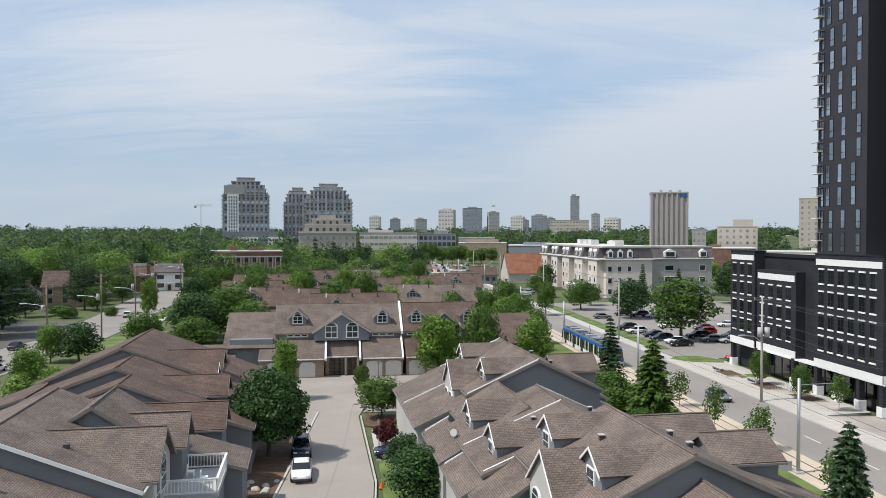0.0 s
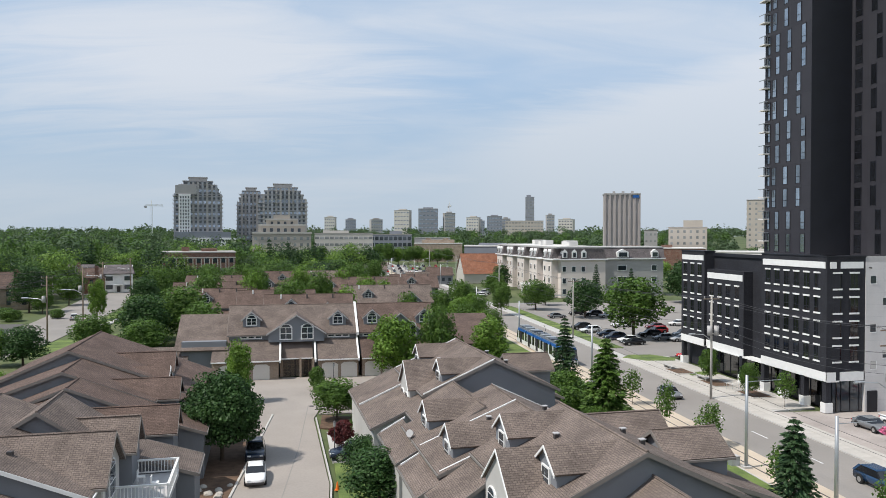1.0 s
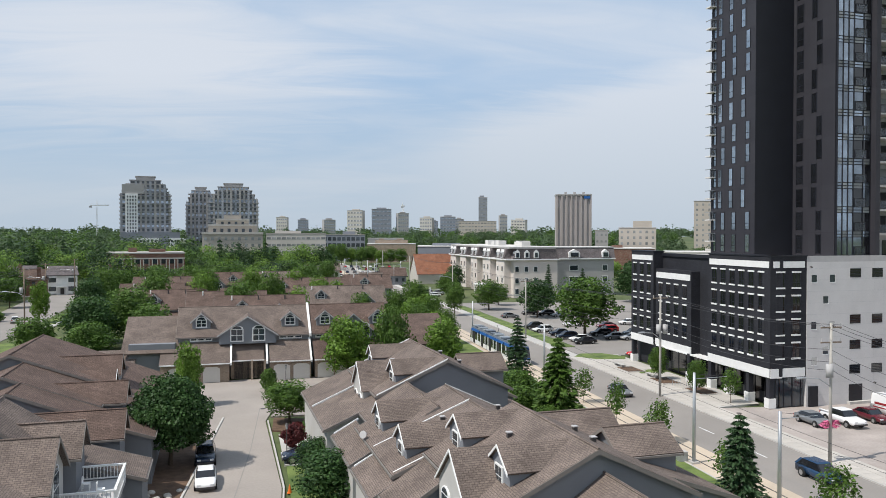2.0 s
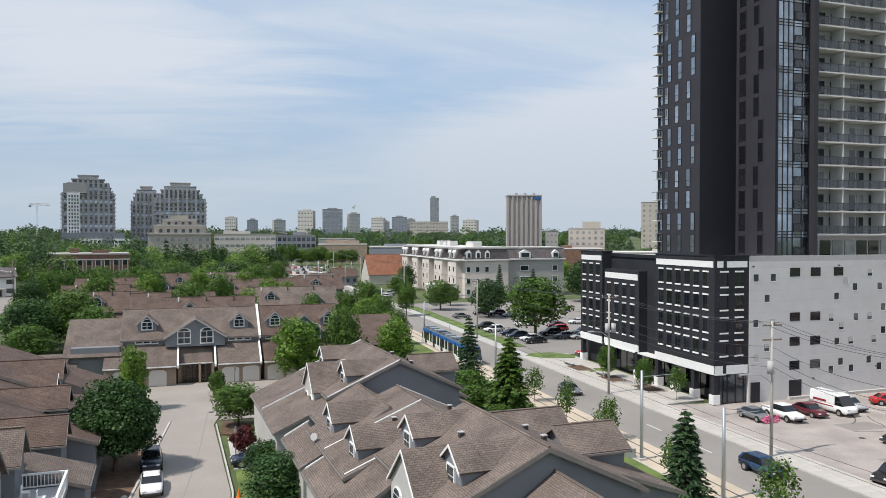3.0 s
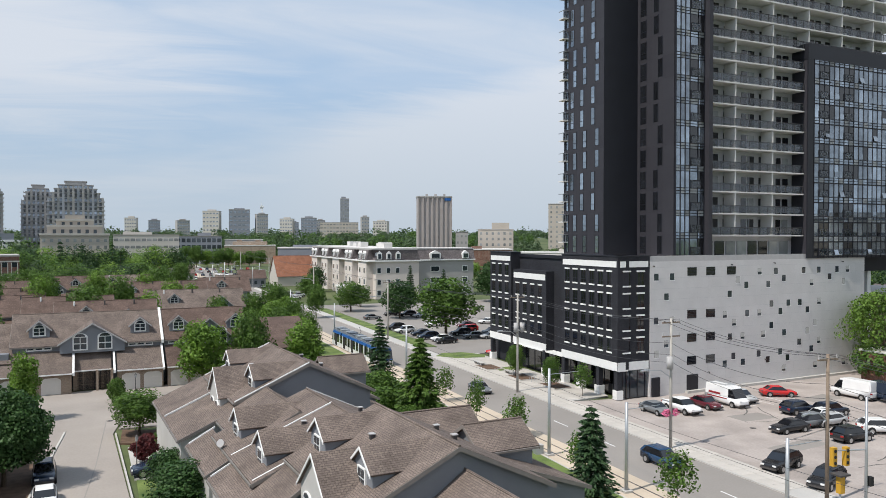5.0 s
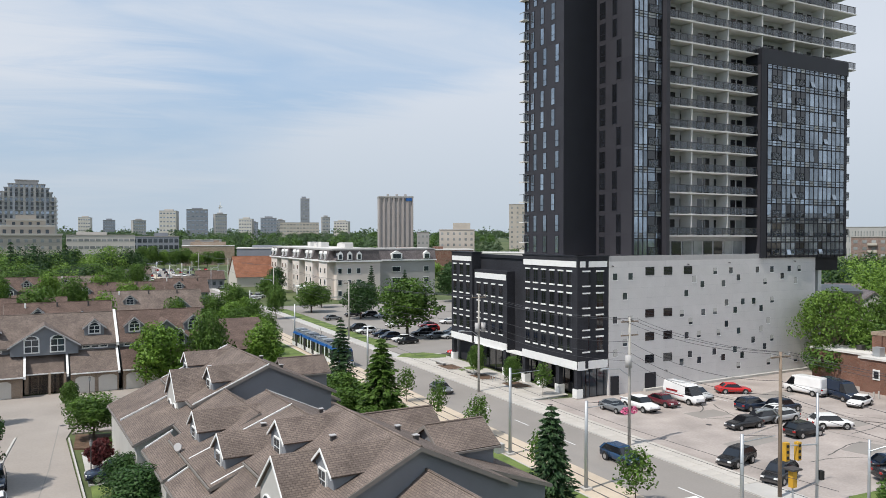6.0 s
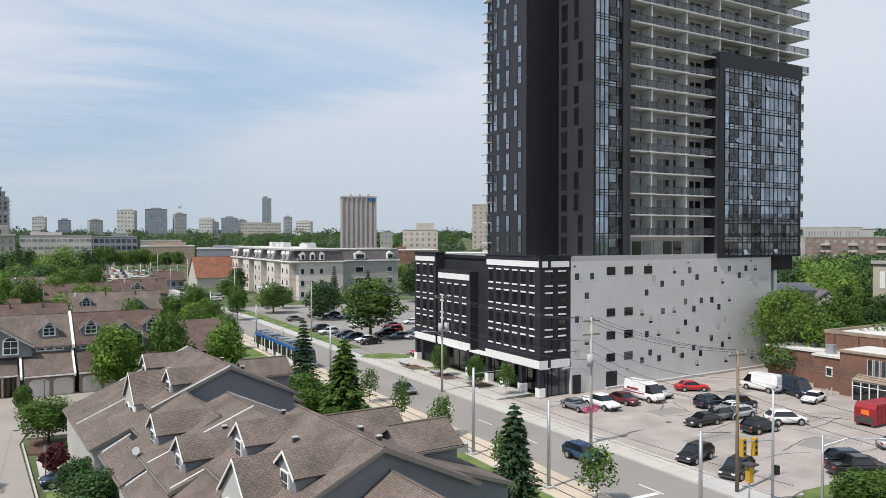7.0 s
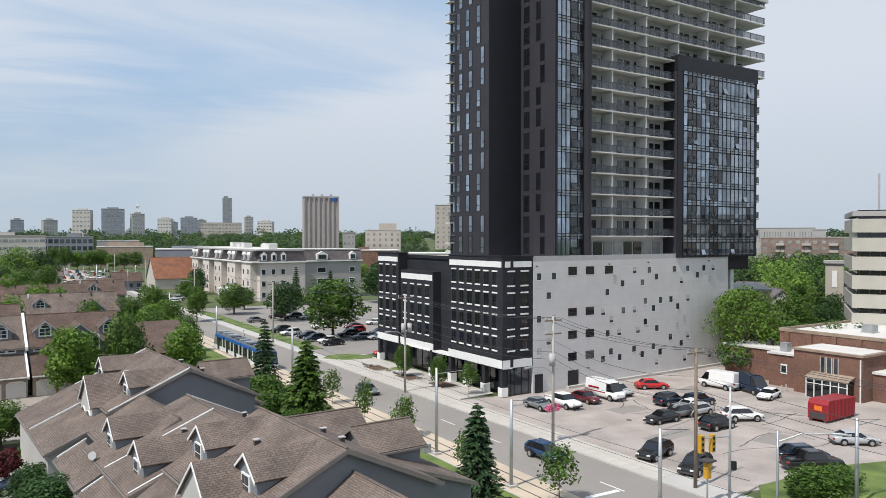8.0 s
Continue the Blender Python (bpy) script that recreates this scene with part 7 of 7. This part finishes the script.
# ---- tram ----
tr = thing("tram", street(40.3, 119.6), "blue and white articulated tram on the track", "tram")
v0 = 0.0
for k, ln in enumerate((7.0, 5.2, 5.4, 5.2, 7.0)):
    ends = (k == 0, k == 4)
    a, b_ = v0 + .15, v0 + ln - .15
    def sec(z0, z1, w0, w1, slope0, slope1, inset=0.0):
        bm = bmesh.new()
        lo_ = [bm.verts.new(p) for p in ((-w0, a + inset, z0), (w0, a + inset, z0), (w0, b_ - inset, z0), (-w0, b_ - inset, z0))]
        hi_ = [bm.verts.new(p) for p in ((-w1, a + slope0, z1), (w1, a + slope0, z1), (w1, b_ - slope1, z1), (-w1, b_ - slope1, z1))]
        bm.faces.new(lo_[::-1])
        bm.faces.new(hi_)
        for i in range(4):
            bm.faces.new((lo_[i], lo_[(i + 1) % 4], hi_[(i + 1) % 4], hi_[i]))
        return bm
    s0, s1 = (.35 if ends[0] else 0), (.35 if ends[1] else 0)
    part("skirt", sec(.2, 1.05, 1.28, 1.325, 0, 0), "tram_white", tr, "white lower panel")
    part("window_band", sec(1.05, 2.6, 1.32, 1.28, s0 * 1.6, s1 * 1.6), "glass_dark", tr)
    part("roof_side", sec(2.6, 3.05, 1.30, 1.2, s0 * 2.4, s1 * 2.4, max(s0, s1) * 1.5), "tram_blue", tr, "blue roof edge")
    part("roof", sec(3.05, 3.25, 1.1, 1.0, .5, .5), "tram_roof", tr)
    for q in range(2 if k % 2 else 3):
        y0 = a + .9 + q * 1.9
        part("roof_box", boxes((-.85, .85, y0, min(y0 + 1.5, b_ - .5), 3.22, 3.55)), "tram_roof" if (q + k) % 2 else "steel", tr)
    for q in range(3):
        y0 = a + .6 + q * (b_ - a) / 3
        for s in (-1, 1):
            part("door" if q == 1 else "panel", boxes((*sorted((s * 1.30, s * 1.345)), y0, y0 + (1.3 if q == 1 else .35), .35 if q == 1 else 1.0, 2.6)), "tyre" if q == 1 else "tram_white", tr)
    if not ends[1]:
        part("gangway", boxes((-1.15, 1.15, b_, b_ + .3, .4, 3.0)), "dark_trim", tr)
    v0 += ln
part("headlight", boxes((-1.0, -.6, -.02, .2, .75, .95), (.6, 1.0, -.02, .2, .75, .95)), "lamp_white", tr)
part("blue_mask", boxes((-1.15, 1.15, .12, .5, 1.0, 1.25)), "tram_blue", tr)
part("pantograph", tube(bmesh.new(), [(0, 15, 3.5), (0, 14, 4.3), (0, 15, 5.0)], .05), "wire", tr)

# ---- poles, lamps, signals, wires ----
def round_pole(x, y, h, label, material="steel", r=.14, name="street_pole", base=True):
    p = thing(name, pose(x, y, 0, 0, 0, S_), label, "pole")
    part("shaft", tube(bmesh.new(), [(0, 0, 0), (0, 0, h * .5), (0, 0, h)], r, r * .75, 10), material, p, smooth=True)
    if base:
        part("base", boxes((-.4, .4, -.4, .4, 0, .22)), "concrete", p)
    return p


def arm_lamp(p, z, reach, dirn, material="steel"):
    a = radians(dirn)
    e = (reach * math.cos(a), reach * math.sin(a))
    part("arm", tube(bmesh.new(), [(0, 0, z - .9), (e[0] * .45, e[1] * .45, z - .1), (e[0], e[1], z)], .06, .045, 7), material, p)
    hd = tube(bmesh.new(), [(e[0] * .96, e[1] * .96, z + .02), (e[0] * 1.12, e[1] * 1.12, z + .04), (e[0] * 1.32, e[1] * 1.32, z - .02)], .10, .12, 8)
    part("lamp_head", hd, material, p)


for x, y, hh in ((32.0, 68.4, 8.6), (33.6, 56.6, 7.6), (39.9, 45.1, 7.0), (24.3, 153.1, 8.2), (55.7, 40.3, 7.2), (28.2, 110, 8.2), (20, 196, 8.2)):
    p = round_pole(x, y, hh, "grey steel catenary pole on a concrete base", r=.17)
    part("bracket", tube(bmesh.new(), [(0, 0, hh - .6), (3.4, 0, hh - .5)], .04, .03, 6), "steel", p)
    part("stay", tube(bmesh.new(), [(0, 0, hh - .1), (3.2, 0, hh - .5)], .02, .02, 5), "wire", p)


def utility_pole(x, y, h, label, material, arms=1, transformers=0, lamp=None, r=.17):
    p = round_pole(x, y, h, label, material, r, "utility_pole", False)
    for k in range(arms):
        part("crossarm", boxes((-1.1, 1.1, -.06, .06, h - .5 - 1.4 * k, h - .36 - 1.4 * k)), "wood_pole", p)
        for a in (-1.0, 0, 1.0):
            part("insulator", tube(bmesh.new(), [(a, 0, h - .36 - 1.4 * k), (a, 0, h - .05 - 1.4 * k)], .06, .04, 6), "grey_trim", p)
    for k in range(transformers):
        part("transformer", tube(bmesh.new(), [((k - .5) * .95, -.42, h * .62), ((k - .5) * .95, -.42, h * .62 + 1.25)], .33, .33, 12), "grey_trim", p, "grey drum transformer", smooth=True)
    if lamp:
        arm_lamp(p, lamp[0], lamp[1], lamp[2])
    return p


utility_pole(40.9, 97.7, 13.6, "concrete utility pole with two transformers and lamp", "pole_concrete", 1, 2, (8.6, 2.4, 180))
q = utility_pole(44.7, 66.8, 13.3, "concrete utility pole with transformer and flower basket", "pole_concrete", 2, 1, (8.2, 2.8, 180))
fb = share("flower_basket", leaf_mesh("flower_basket", np.concatenate([leaf_quads(np.random.default_rng(3), (s * .55, 0, 3.7), (.5, .45, .38), 260, .09) for s in (-1, 1)]), "pink"), q, Matrix())
tagged(fb, "pink hanging flower baskets")
utility_pole(47.5, 49.3, 12.1, "weathered wooden utility pole with crossarm", "wood_pole", 1, 0, (7.6, 2.6, 190))
utility_pole(29.6, 224.4, 13.6, "tall concrete utility pole by the street", "pole_concrete", 1, 0, (9.5, 3, 180))
utility_pole(36.3, 157.3, 12.3, "tall concrete utility pole by the car park", "pole_concrete", 1, 0, (9, 3, 180))
utility_pole(15.6, 390.8, 14.0, "far concrete utility pole", "pole_concrete", 1)
utility_pole(22.5, 300, 13.5, "far concrete utility pole by the street", "pole_concrete", 1, 0, (9, 3, 180))
utility_pole(6, 300, 12, "far street pole with lamp", "steel", 1, 0, (9, 3, 20))
for x, y, hh in ((-68.6, 153.1, 13.6), (-71.2, 176.5, 14.4), (-70.3, 135.2, 12.6), (-100.5, 292.3, 13), (-90, 238, 13.4)):
    utility_pole(x, y, hh, "brown wooden utility pole with street lamp beside the road", "wood_pole", 2, 1, (9.2, 4.0, 165))
for x, y, hh in ((18, 330, 9), (10, 345, 9), (13, 410, 9), (2, 360, 9), (-4, 420, 9), (24, 380, 9), (30, 400, 9)):
    p = round_pole(x, y, hh, "far grey street lamp pole", r=.13)
    arm_lamp(p, hh, 2.2, 10)


def wire(a, b, sag, r=.02, label="sagging black overhead cable"):
    pts = [Vector(a).lerp(Vector(b), t) - Vector((0, 0, sag * 4 * t * (1 - t))) for t in np.linspace(0, 1, 15)]
    ob = new("overhead_wire", mesh_of("overhead_wire", tube(bmesh.new(), pts, r, r, 5), "wire"))
    return tagged(ob, label, "cable", "overhead wires")


east = [(15.6, 390.8, 13.8), (22.5, 300, 13.2), (29.6, 224.4, 13.4), (36.3, 157.3, 12.1), (40.9, 97.7, 13.3), (44.7, 66.8, 13.0), (47.5, 49.3, 11.9), (51.0, 15.0, 12.0)]
for a, b in zip(east, east[1:]):
    for off, dz in ((-1.0, 0.1), (0, .15), (1.0, .1), (0, -2.2), (.2, -3.4), (.2, -4.2)):
        wire((a[0] + off, a[1], a[2] + dz), (b[0] + off, b[1], b[2] + dz), .7 if dz > 0 else 1.0)
west = [(-74, 100, 12.4), (-70.3, 135.2, 12.4), (-68.6, 153.1, 13.4), (-71.2, 176.5, 14.2), (-90, 238, 13.2), (-100.5, 292.3, 12.8)]
for a, b in zip(west, west[1:]):
    for off, dz in ((-1.0, 0.1), (1.0, .1), (0, -1.6), (0, -2.8), (0, -3.6)):
        wire((a[0] + off, a[1], a[2] + dz), (b[0] + off, b[1], b[2] + dz), .6, .025)
for dz in (0, -.8, -1.8):
    wire((-71.2, 176.5, 13.8 + dz), (-120, 168, 13 + dz), .8, .025)
    wire((-70.3, 135.2, 12 + dz), (-120, 128, 13 + dz), .8, .025)
    wire((-68.6, 153.1, 12.5 + dz), (-118, 165, 11 + dz), .8, .025)
    wire((-90, 238, 12.8 + dz), (-20, 262, 13 + dz), 1.2, .025)
for v in range(30, 250, 40):
    a, b = street_xy(40.3, v), street_xy(40.3, v + 40)
    wire((*a, 5.6), (*b, 5.6), .15, .015, "tram contact wire over the track")
    wire((*a, 6.6), (*b, 6.6), .5, .015, "tram carrying cable over the track")

# traffic signals at the crossing
for x, y, hh, zz in ((47.6, 45.6, 9.4, 5.4),):
    p = round_pole(x, y, hh, "grey signal pole with hanging traffic lights", r=.12, name="signal_pole")
    part("signal_arm", tube(bmesh.new(), [(0, 0, zz), (-3.0, .4, zz + .15)], .06, .05, 7), "steel", p)
    for off, zo in ((-3.0, zz - .25), (-1.7, zz - .35)):
        s = part("signal_head", boxes((off - .2, off + .2, .2, .55, zo - .75, zo + .65)), "yellow", p, "yellow traffic signal head")
        for k in range(3):
            part("lens", tube(bmesh.new(), [(off, .16, zo - .5 + .45 * k), (off, .22, zo - .5 + .45 * k)], .13, .13, 10), "tyre", s)
    part("walk_signal", boxes((.25, .6, -.2, .15, 2.6, 3.3)), "tyre", p)
p = round_pole(50.0, 43.0, 6.2, "grey steel street lamp with long curved arm", r=.12)
arm_lamp(p, 6.2, 4.0, -48)
p = round_pole(43.6, 44.0, 4.2, "low signal post with yellow heads", r=.08, name="signal_pole")
part("signal_head", boxes((-.22, .22, -.2, .2, 3.0, 4.3)), "yellow", p)
part("visor", boxes((-.5, .5, -.45, .45, 4.3, 4.42)), "dark_trim", p)
# benches, planters and bike hoops on the plaza
for u, v in ((54.6, 112.0), (55.2, 102.0), (56.4, 94.2)):
    x, y = street_xy(u + 1.0, v)
    g = thing("planter", pose(x, y, .12, 0, 0, S_), "low concrete planter bed with mulch on the plaza", "planter", "plaza planters")
    part("edging", boxes((-1.6, 1.6, -2.4, -2.25, 0, .14), (-1.6, 1.6, 2.25, 2.4, 0, .14), (-1.6, -1.45, -2.25, 2.25, 0, .14), (1.45, 1.6, -2.25, 2.25, 0, .14)), "kerb", g)
    part("soil", boxes((-1.45, 1.45, -2.25, 2.25, 0, .08)), "mulch", g)
    if v > 95:
        bn = thing("bench", pose(x - .6, y + 3.2, .12, 0, 0, S_), "curved grey concrete bench on the plaza", "bench", "plaza benches")
        part("seat", boxes((-.35, .35, -1.6, 1.6, .38, .5)), "concrete", bn)
        for a in (-1.3, 1.1):
            part("leg", boxes((-.28, .28, a, a + .25, 0, .38)), "concrete", bn)
for k in range(4):
    x, y = street_xy(55.6 + k * .9, 98.4)
    hp = thing("bike_hoop", pose(x, y, .12, 0, 0, S_ + 90), "grey steel bicycle hoop on the plaza", "bike rack", "bike hoops")
    part("hoop", tube(bmesh.new(), [(-.35, 0, 0), (-.35, 0, .7), (-.2, 0, .9), (.2, 0, .9), (.35, 0, .7), (.35, 0, 0)], .03, .03, 6), "steel", hp)
# utility cabinets on the verge, bin, rocks and bollards
for x, y, s in ((30.6, 70.5, 1.0), (31.2, 69.2, .8)):
    c = thing("utility_cabinet", pose(x, y, .05, 0, 0, S_), "grey metal utility cabinet on the lawn", "cabinet")
    part("body", boxes((-.5 * s, .5 * s, -.35, .35, 0, 1.1 * s)), "steel", c)
    part("lid", boxes((-.54 * s, .54 * s, -.4, .4, 1.1 * s, 1.16 * s)), "grey_trim", c)
rng = np.random.default_rng(5)
for k in range(14):
    bm = bmesh.new()
    bmesh.ops.create_icosphere(bm, subdivisions=2, radius=rng.uniform(.15, .4))
    for v in bm.verts:
        v.co *= 1 + .25 * noise.noise(v.co * 3 + Vector((k, 0, 0)))
        v.co.z *= .65
    r = new("rock", mesh_of("rock", bm, "rock"))
    r.location = (-18.5 + rng.uniform(0, 4.2), 63 + rng.uniform(0, 3.2), .12)
    tagged(r, "rounded pale garden rock on bare earth", "rock", "garden rocks")
solid("garden_bed", flat_shape([(-20.5, 62), (-13.75, 62), (-14.55, 80), (-22, 80)], -.2, .06), "mulch", "bare brown garden earth beside the court", "ground")
solid("garden_bed", flat_shape([(-8.8, 85.4), (-5, 84.2), (-4.5, 90), (-9.2, 91.4)], -.2, .07), "mulch", "brown mulch bed round a shrub", "ground")
solid("lawn", flat_shape([(-4.6, 60), (1, 60), (0, 71.6), (-6.1, 72)], -.2, .05), "grass", "small lawn beside the court", "ground")
solid("driveway", flat_shape([(-6.3, 72.4), (0, 72.0), (-1, 82), (-7.9, 83.6)], -.2, .045), "concrete", "short pale concrete driveway", "ground")
solid("driveway", flat_shape([(-23, 80.6), (-14.7, 80.6), (-15.2, 92), (-24, 92)], -.2, .03), "drive", "driveway behind the round maple", "ground")
solid("driveway", flat_shape([(-9.6, 92), (1, 93), (0, 98), (-9.6, 97)], -.2, .055), "drive", "pale concrete driveway", "ground")
solid("lot_island", flat_shape([(39, 131), (42, 127.5), (47, 127.2), (48, 130), (45, 134), (41, 134)], -.2, .16), "grass", "grassy island with kerb at the car park entrance", "ground")
solid("lot_island", flat_shape([(44.5, 113.5), (49.5, 114.6), (49, 117.2), (44.6, 116)], -.2, .18), "grass", "green planted strip at the plaza edge", "ground")
solid("lawn", flat_shape([(49.5, 44), (54, 38), (90, 44), (64, 48.5), (53, 47.5)], -.2, .08), "grass", "grass corner at the crossing", "ground")
solid("verge", flat_shape([street_xy(53.4, 138), street_xy(57, 138), street_xy(57, 225), street_xy(53.4, 225)], -.2, .1), "grass", "grass strip between sidewalk and car park", "ground")
for k, (x, y, hh, ww) in enumerate(((118.5, 99.0, 11.0, 9.0), (126.0, 98.0, 9.0, 8.0), (131.0, 106.0, 12.0, 8.0), (141.0, 108.0, 10.0, 8.0))):
    tree("dark_a" if k % 2 else "mid_a", x, y, hh, ww, 67.0 * k)
tree("bush", 54.6, 43.2, 2.6, 5.4)
tree("bush", 58.0, 43.6, 2.2, 4.0)
# road markings
for v in range(20, 84, 9):
    strip("lane_mark", 46.6, 46.75, v, v + 3.0, 0.0, .012, "paint_white", "worn white lane dash")
strip("stop_line", 42.8, 46.4, 47.2, 47.7, 0, .012, "paint_white", "worn white stop line")
for k in range(9):
    x = 52 + 2.7 * k
    solid("bay_mark", boxes((-.06, .06, -2.4, 2.4, .01, .022)), "paint_white", "faded white parking bay line", "marking", "structure", pose(x + .8, 82.5 + .12 * k, 0, 0, 0, 6))
    solid("bay_mark", boxes((-.06, .06, -2.4, 2.4, .01, .022)), "paint_white", "faded white parking bay line", "marking", "structure", pose(60 + 1.6 * k, 66.5 + .6 * k, 0, 0, 0, -70))
for x, y in ((-6.4, 76.0), (-9.4, 110.5), (-8.2, 97.5)):
    lp = thing("post_lamp", pose(x, y, 0), "slim black garden lamp post beside the court", "lamp", "court lamps")
    part("post", tube(bmesh.new(), [(0, 0, 0), (0, 0, 2.5)], .05, .04), "dark_trim", lp)
    part("lantern", tube(bmesh.new(), [(0, 0, 2.5), (0, 0, 2.75), (0, 0, 2.95)], .10, .16), "glass_pale", lp)
    part("cap", tube(bmesh.new(), [(0, 0, 2.95), (0, 0, 3.12)], .18, .03), "dark_trim", lp)
solid("kerb", flat_shape([(-3.06, 30), (-2.92, 30), (-5.75, 66), (-9.65, 90), (-9.8, 90), (-5.9, 66)], -.2, .12), "kerb", "concrete kerb along the court", "kerb")
solid("kerb", flat_shape([(-12.6, 30), (-12.4, 30), (-13.8, 64), (-15.0, 92), (-15.2, 92), (-14.0, 64)], -.2, .1), "kerb", "concrete kerb along the court", "kerb")
solid("tar_seam", flat_shape([(-8.95, 44), (-8.85, 44), (-10.1, 78), (-11.4, 97), (-11.5, 97), (-10.2, 78)], 0, .008), "asphalt", "faint dark seam along the court", "marking")
cn = thing("traffic_cone", pose(-5.2, 64.5, 0), "orange plastic traffic cone on the court edge", "cone")
part("cone", tube(bmesh.new(), [(0, 0, .03), (0, 0, .7)], .17, .04, 10), "orange", cn)
part("base", boxes((-.22, .22, -.22, .22, 0, .04)), "orange", cn)

# tar seams and patches of the car parks
rng = np.random.default_rng(9)
for k in range(16):
    x, y = rng.uniform(53, 84), rng.uniform(52, 84)
    pts, a = [(x, y)], rng.uniform(-.3, .3) + (1.6 if k % 3 == 0 else 0.1)
    for q in range(7):
        a += rng.uniform(-.25, .25)
        pts.append((pts[-1][0] + 1.3 * math.cos(a), pts[-1][1] + 1.3 * math.sin(a)))
    left = [(px_ - .05, py_ + .06) for px_, py_ in pts]
    right = [(px_ + .05, py_ - .06) for px_, py_ in pts]
    solid("tar_seam", flat_shape(left + right[::-1], .0, .016), "asphalt_dark", "dark tar seam in the car park asphalt", "marking")
for k, (x, y, w, d) in enumerate(((62, 76, 5, 3), (74, 68, 4, 6), (58, 64, 7, 2.4), (78, 82, 6, 3), (67, 58, 5, 3), (86, 66, 4, 3))):
    solid("asphalt_patch", boxes((-w / 2, w / 2, -d / 2, d / 2, 0, .013)), "asphalt", "darker repaired asphalt patch in the car park", "marking", "structure", pose(x, y, 0, 0, 0, 6 + 4 * k))
for x, y in ((58.5, 71.5), (46.5, 87.2), (-11.0, 96.5)):
    mh = solid("manhole", tube(bmesh.new(), [(0, 0, 0), (0, 0, .02)], .35, .35, 16), "dark_trim", "round iron manhole cover set in asphalt", "manhole", "structure", pose(x, y, 0))


# ---- paving slabs of the plaza and the sidewalk beside it ----
slab_me = mesh_of("paving_slab", boxes((-.735, .735, -.735, .735, 0, .03)), "paving")
plaza = bpy.data.objects["plaza"]
for i in range(4):
    for j in range(27):
        share("paving_slab", slab_me, plaza, street(55.1 + 1.5 * i, 86.4 + 1.5 * j, .115))
walkway = bpy.data.objects["pavement"]
for i in range(2):
    for j in range(52):
        share("paving_slab", slab_me, walkway, pose(51.95 + 1.55 * i, 48.5 + 1.5 * j, .125))
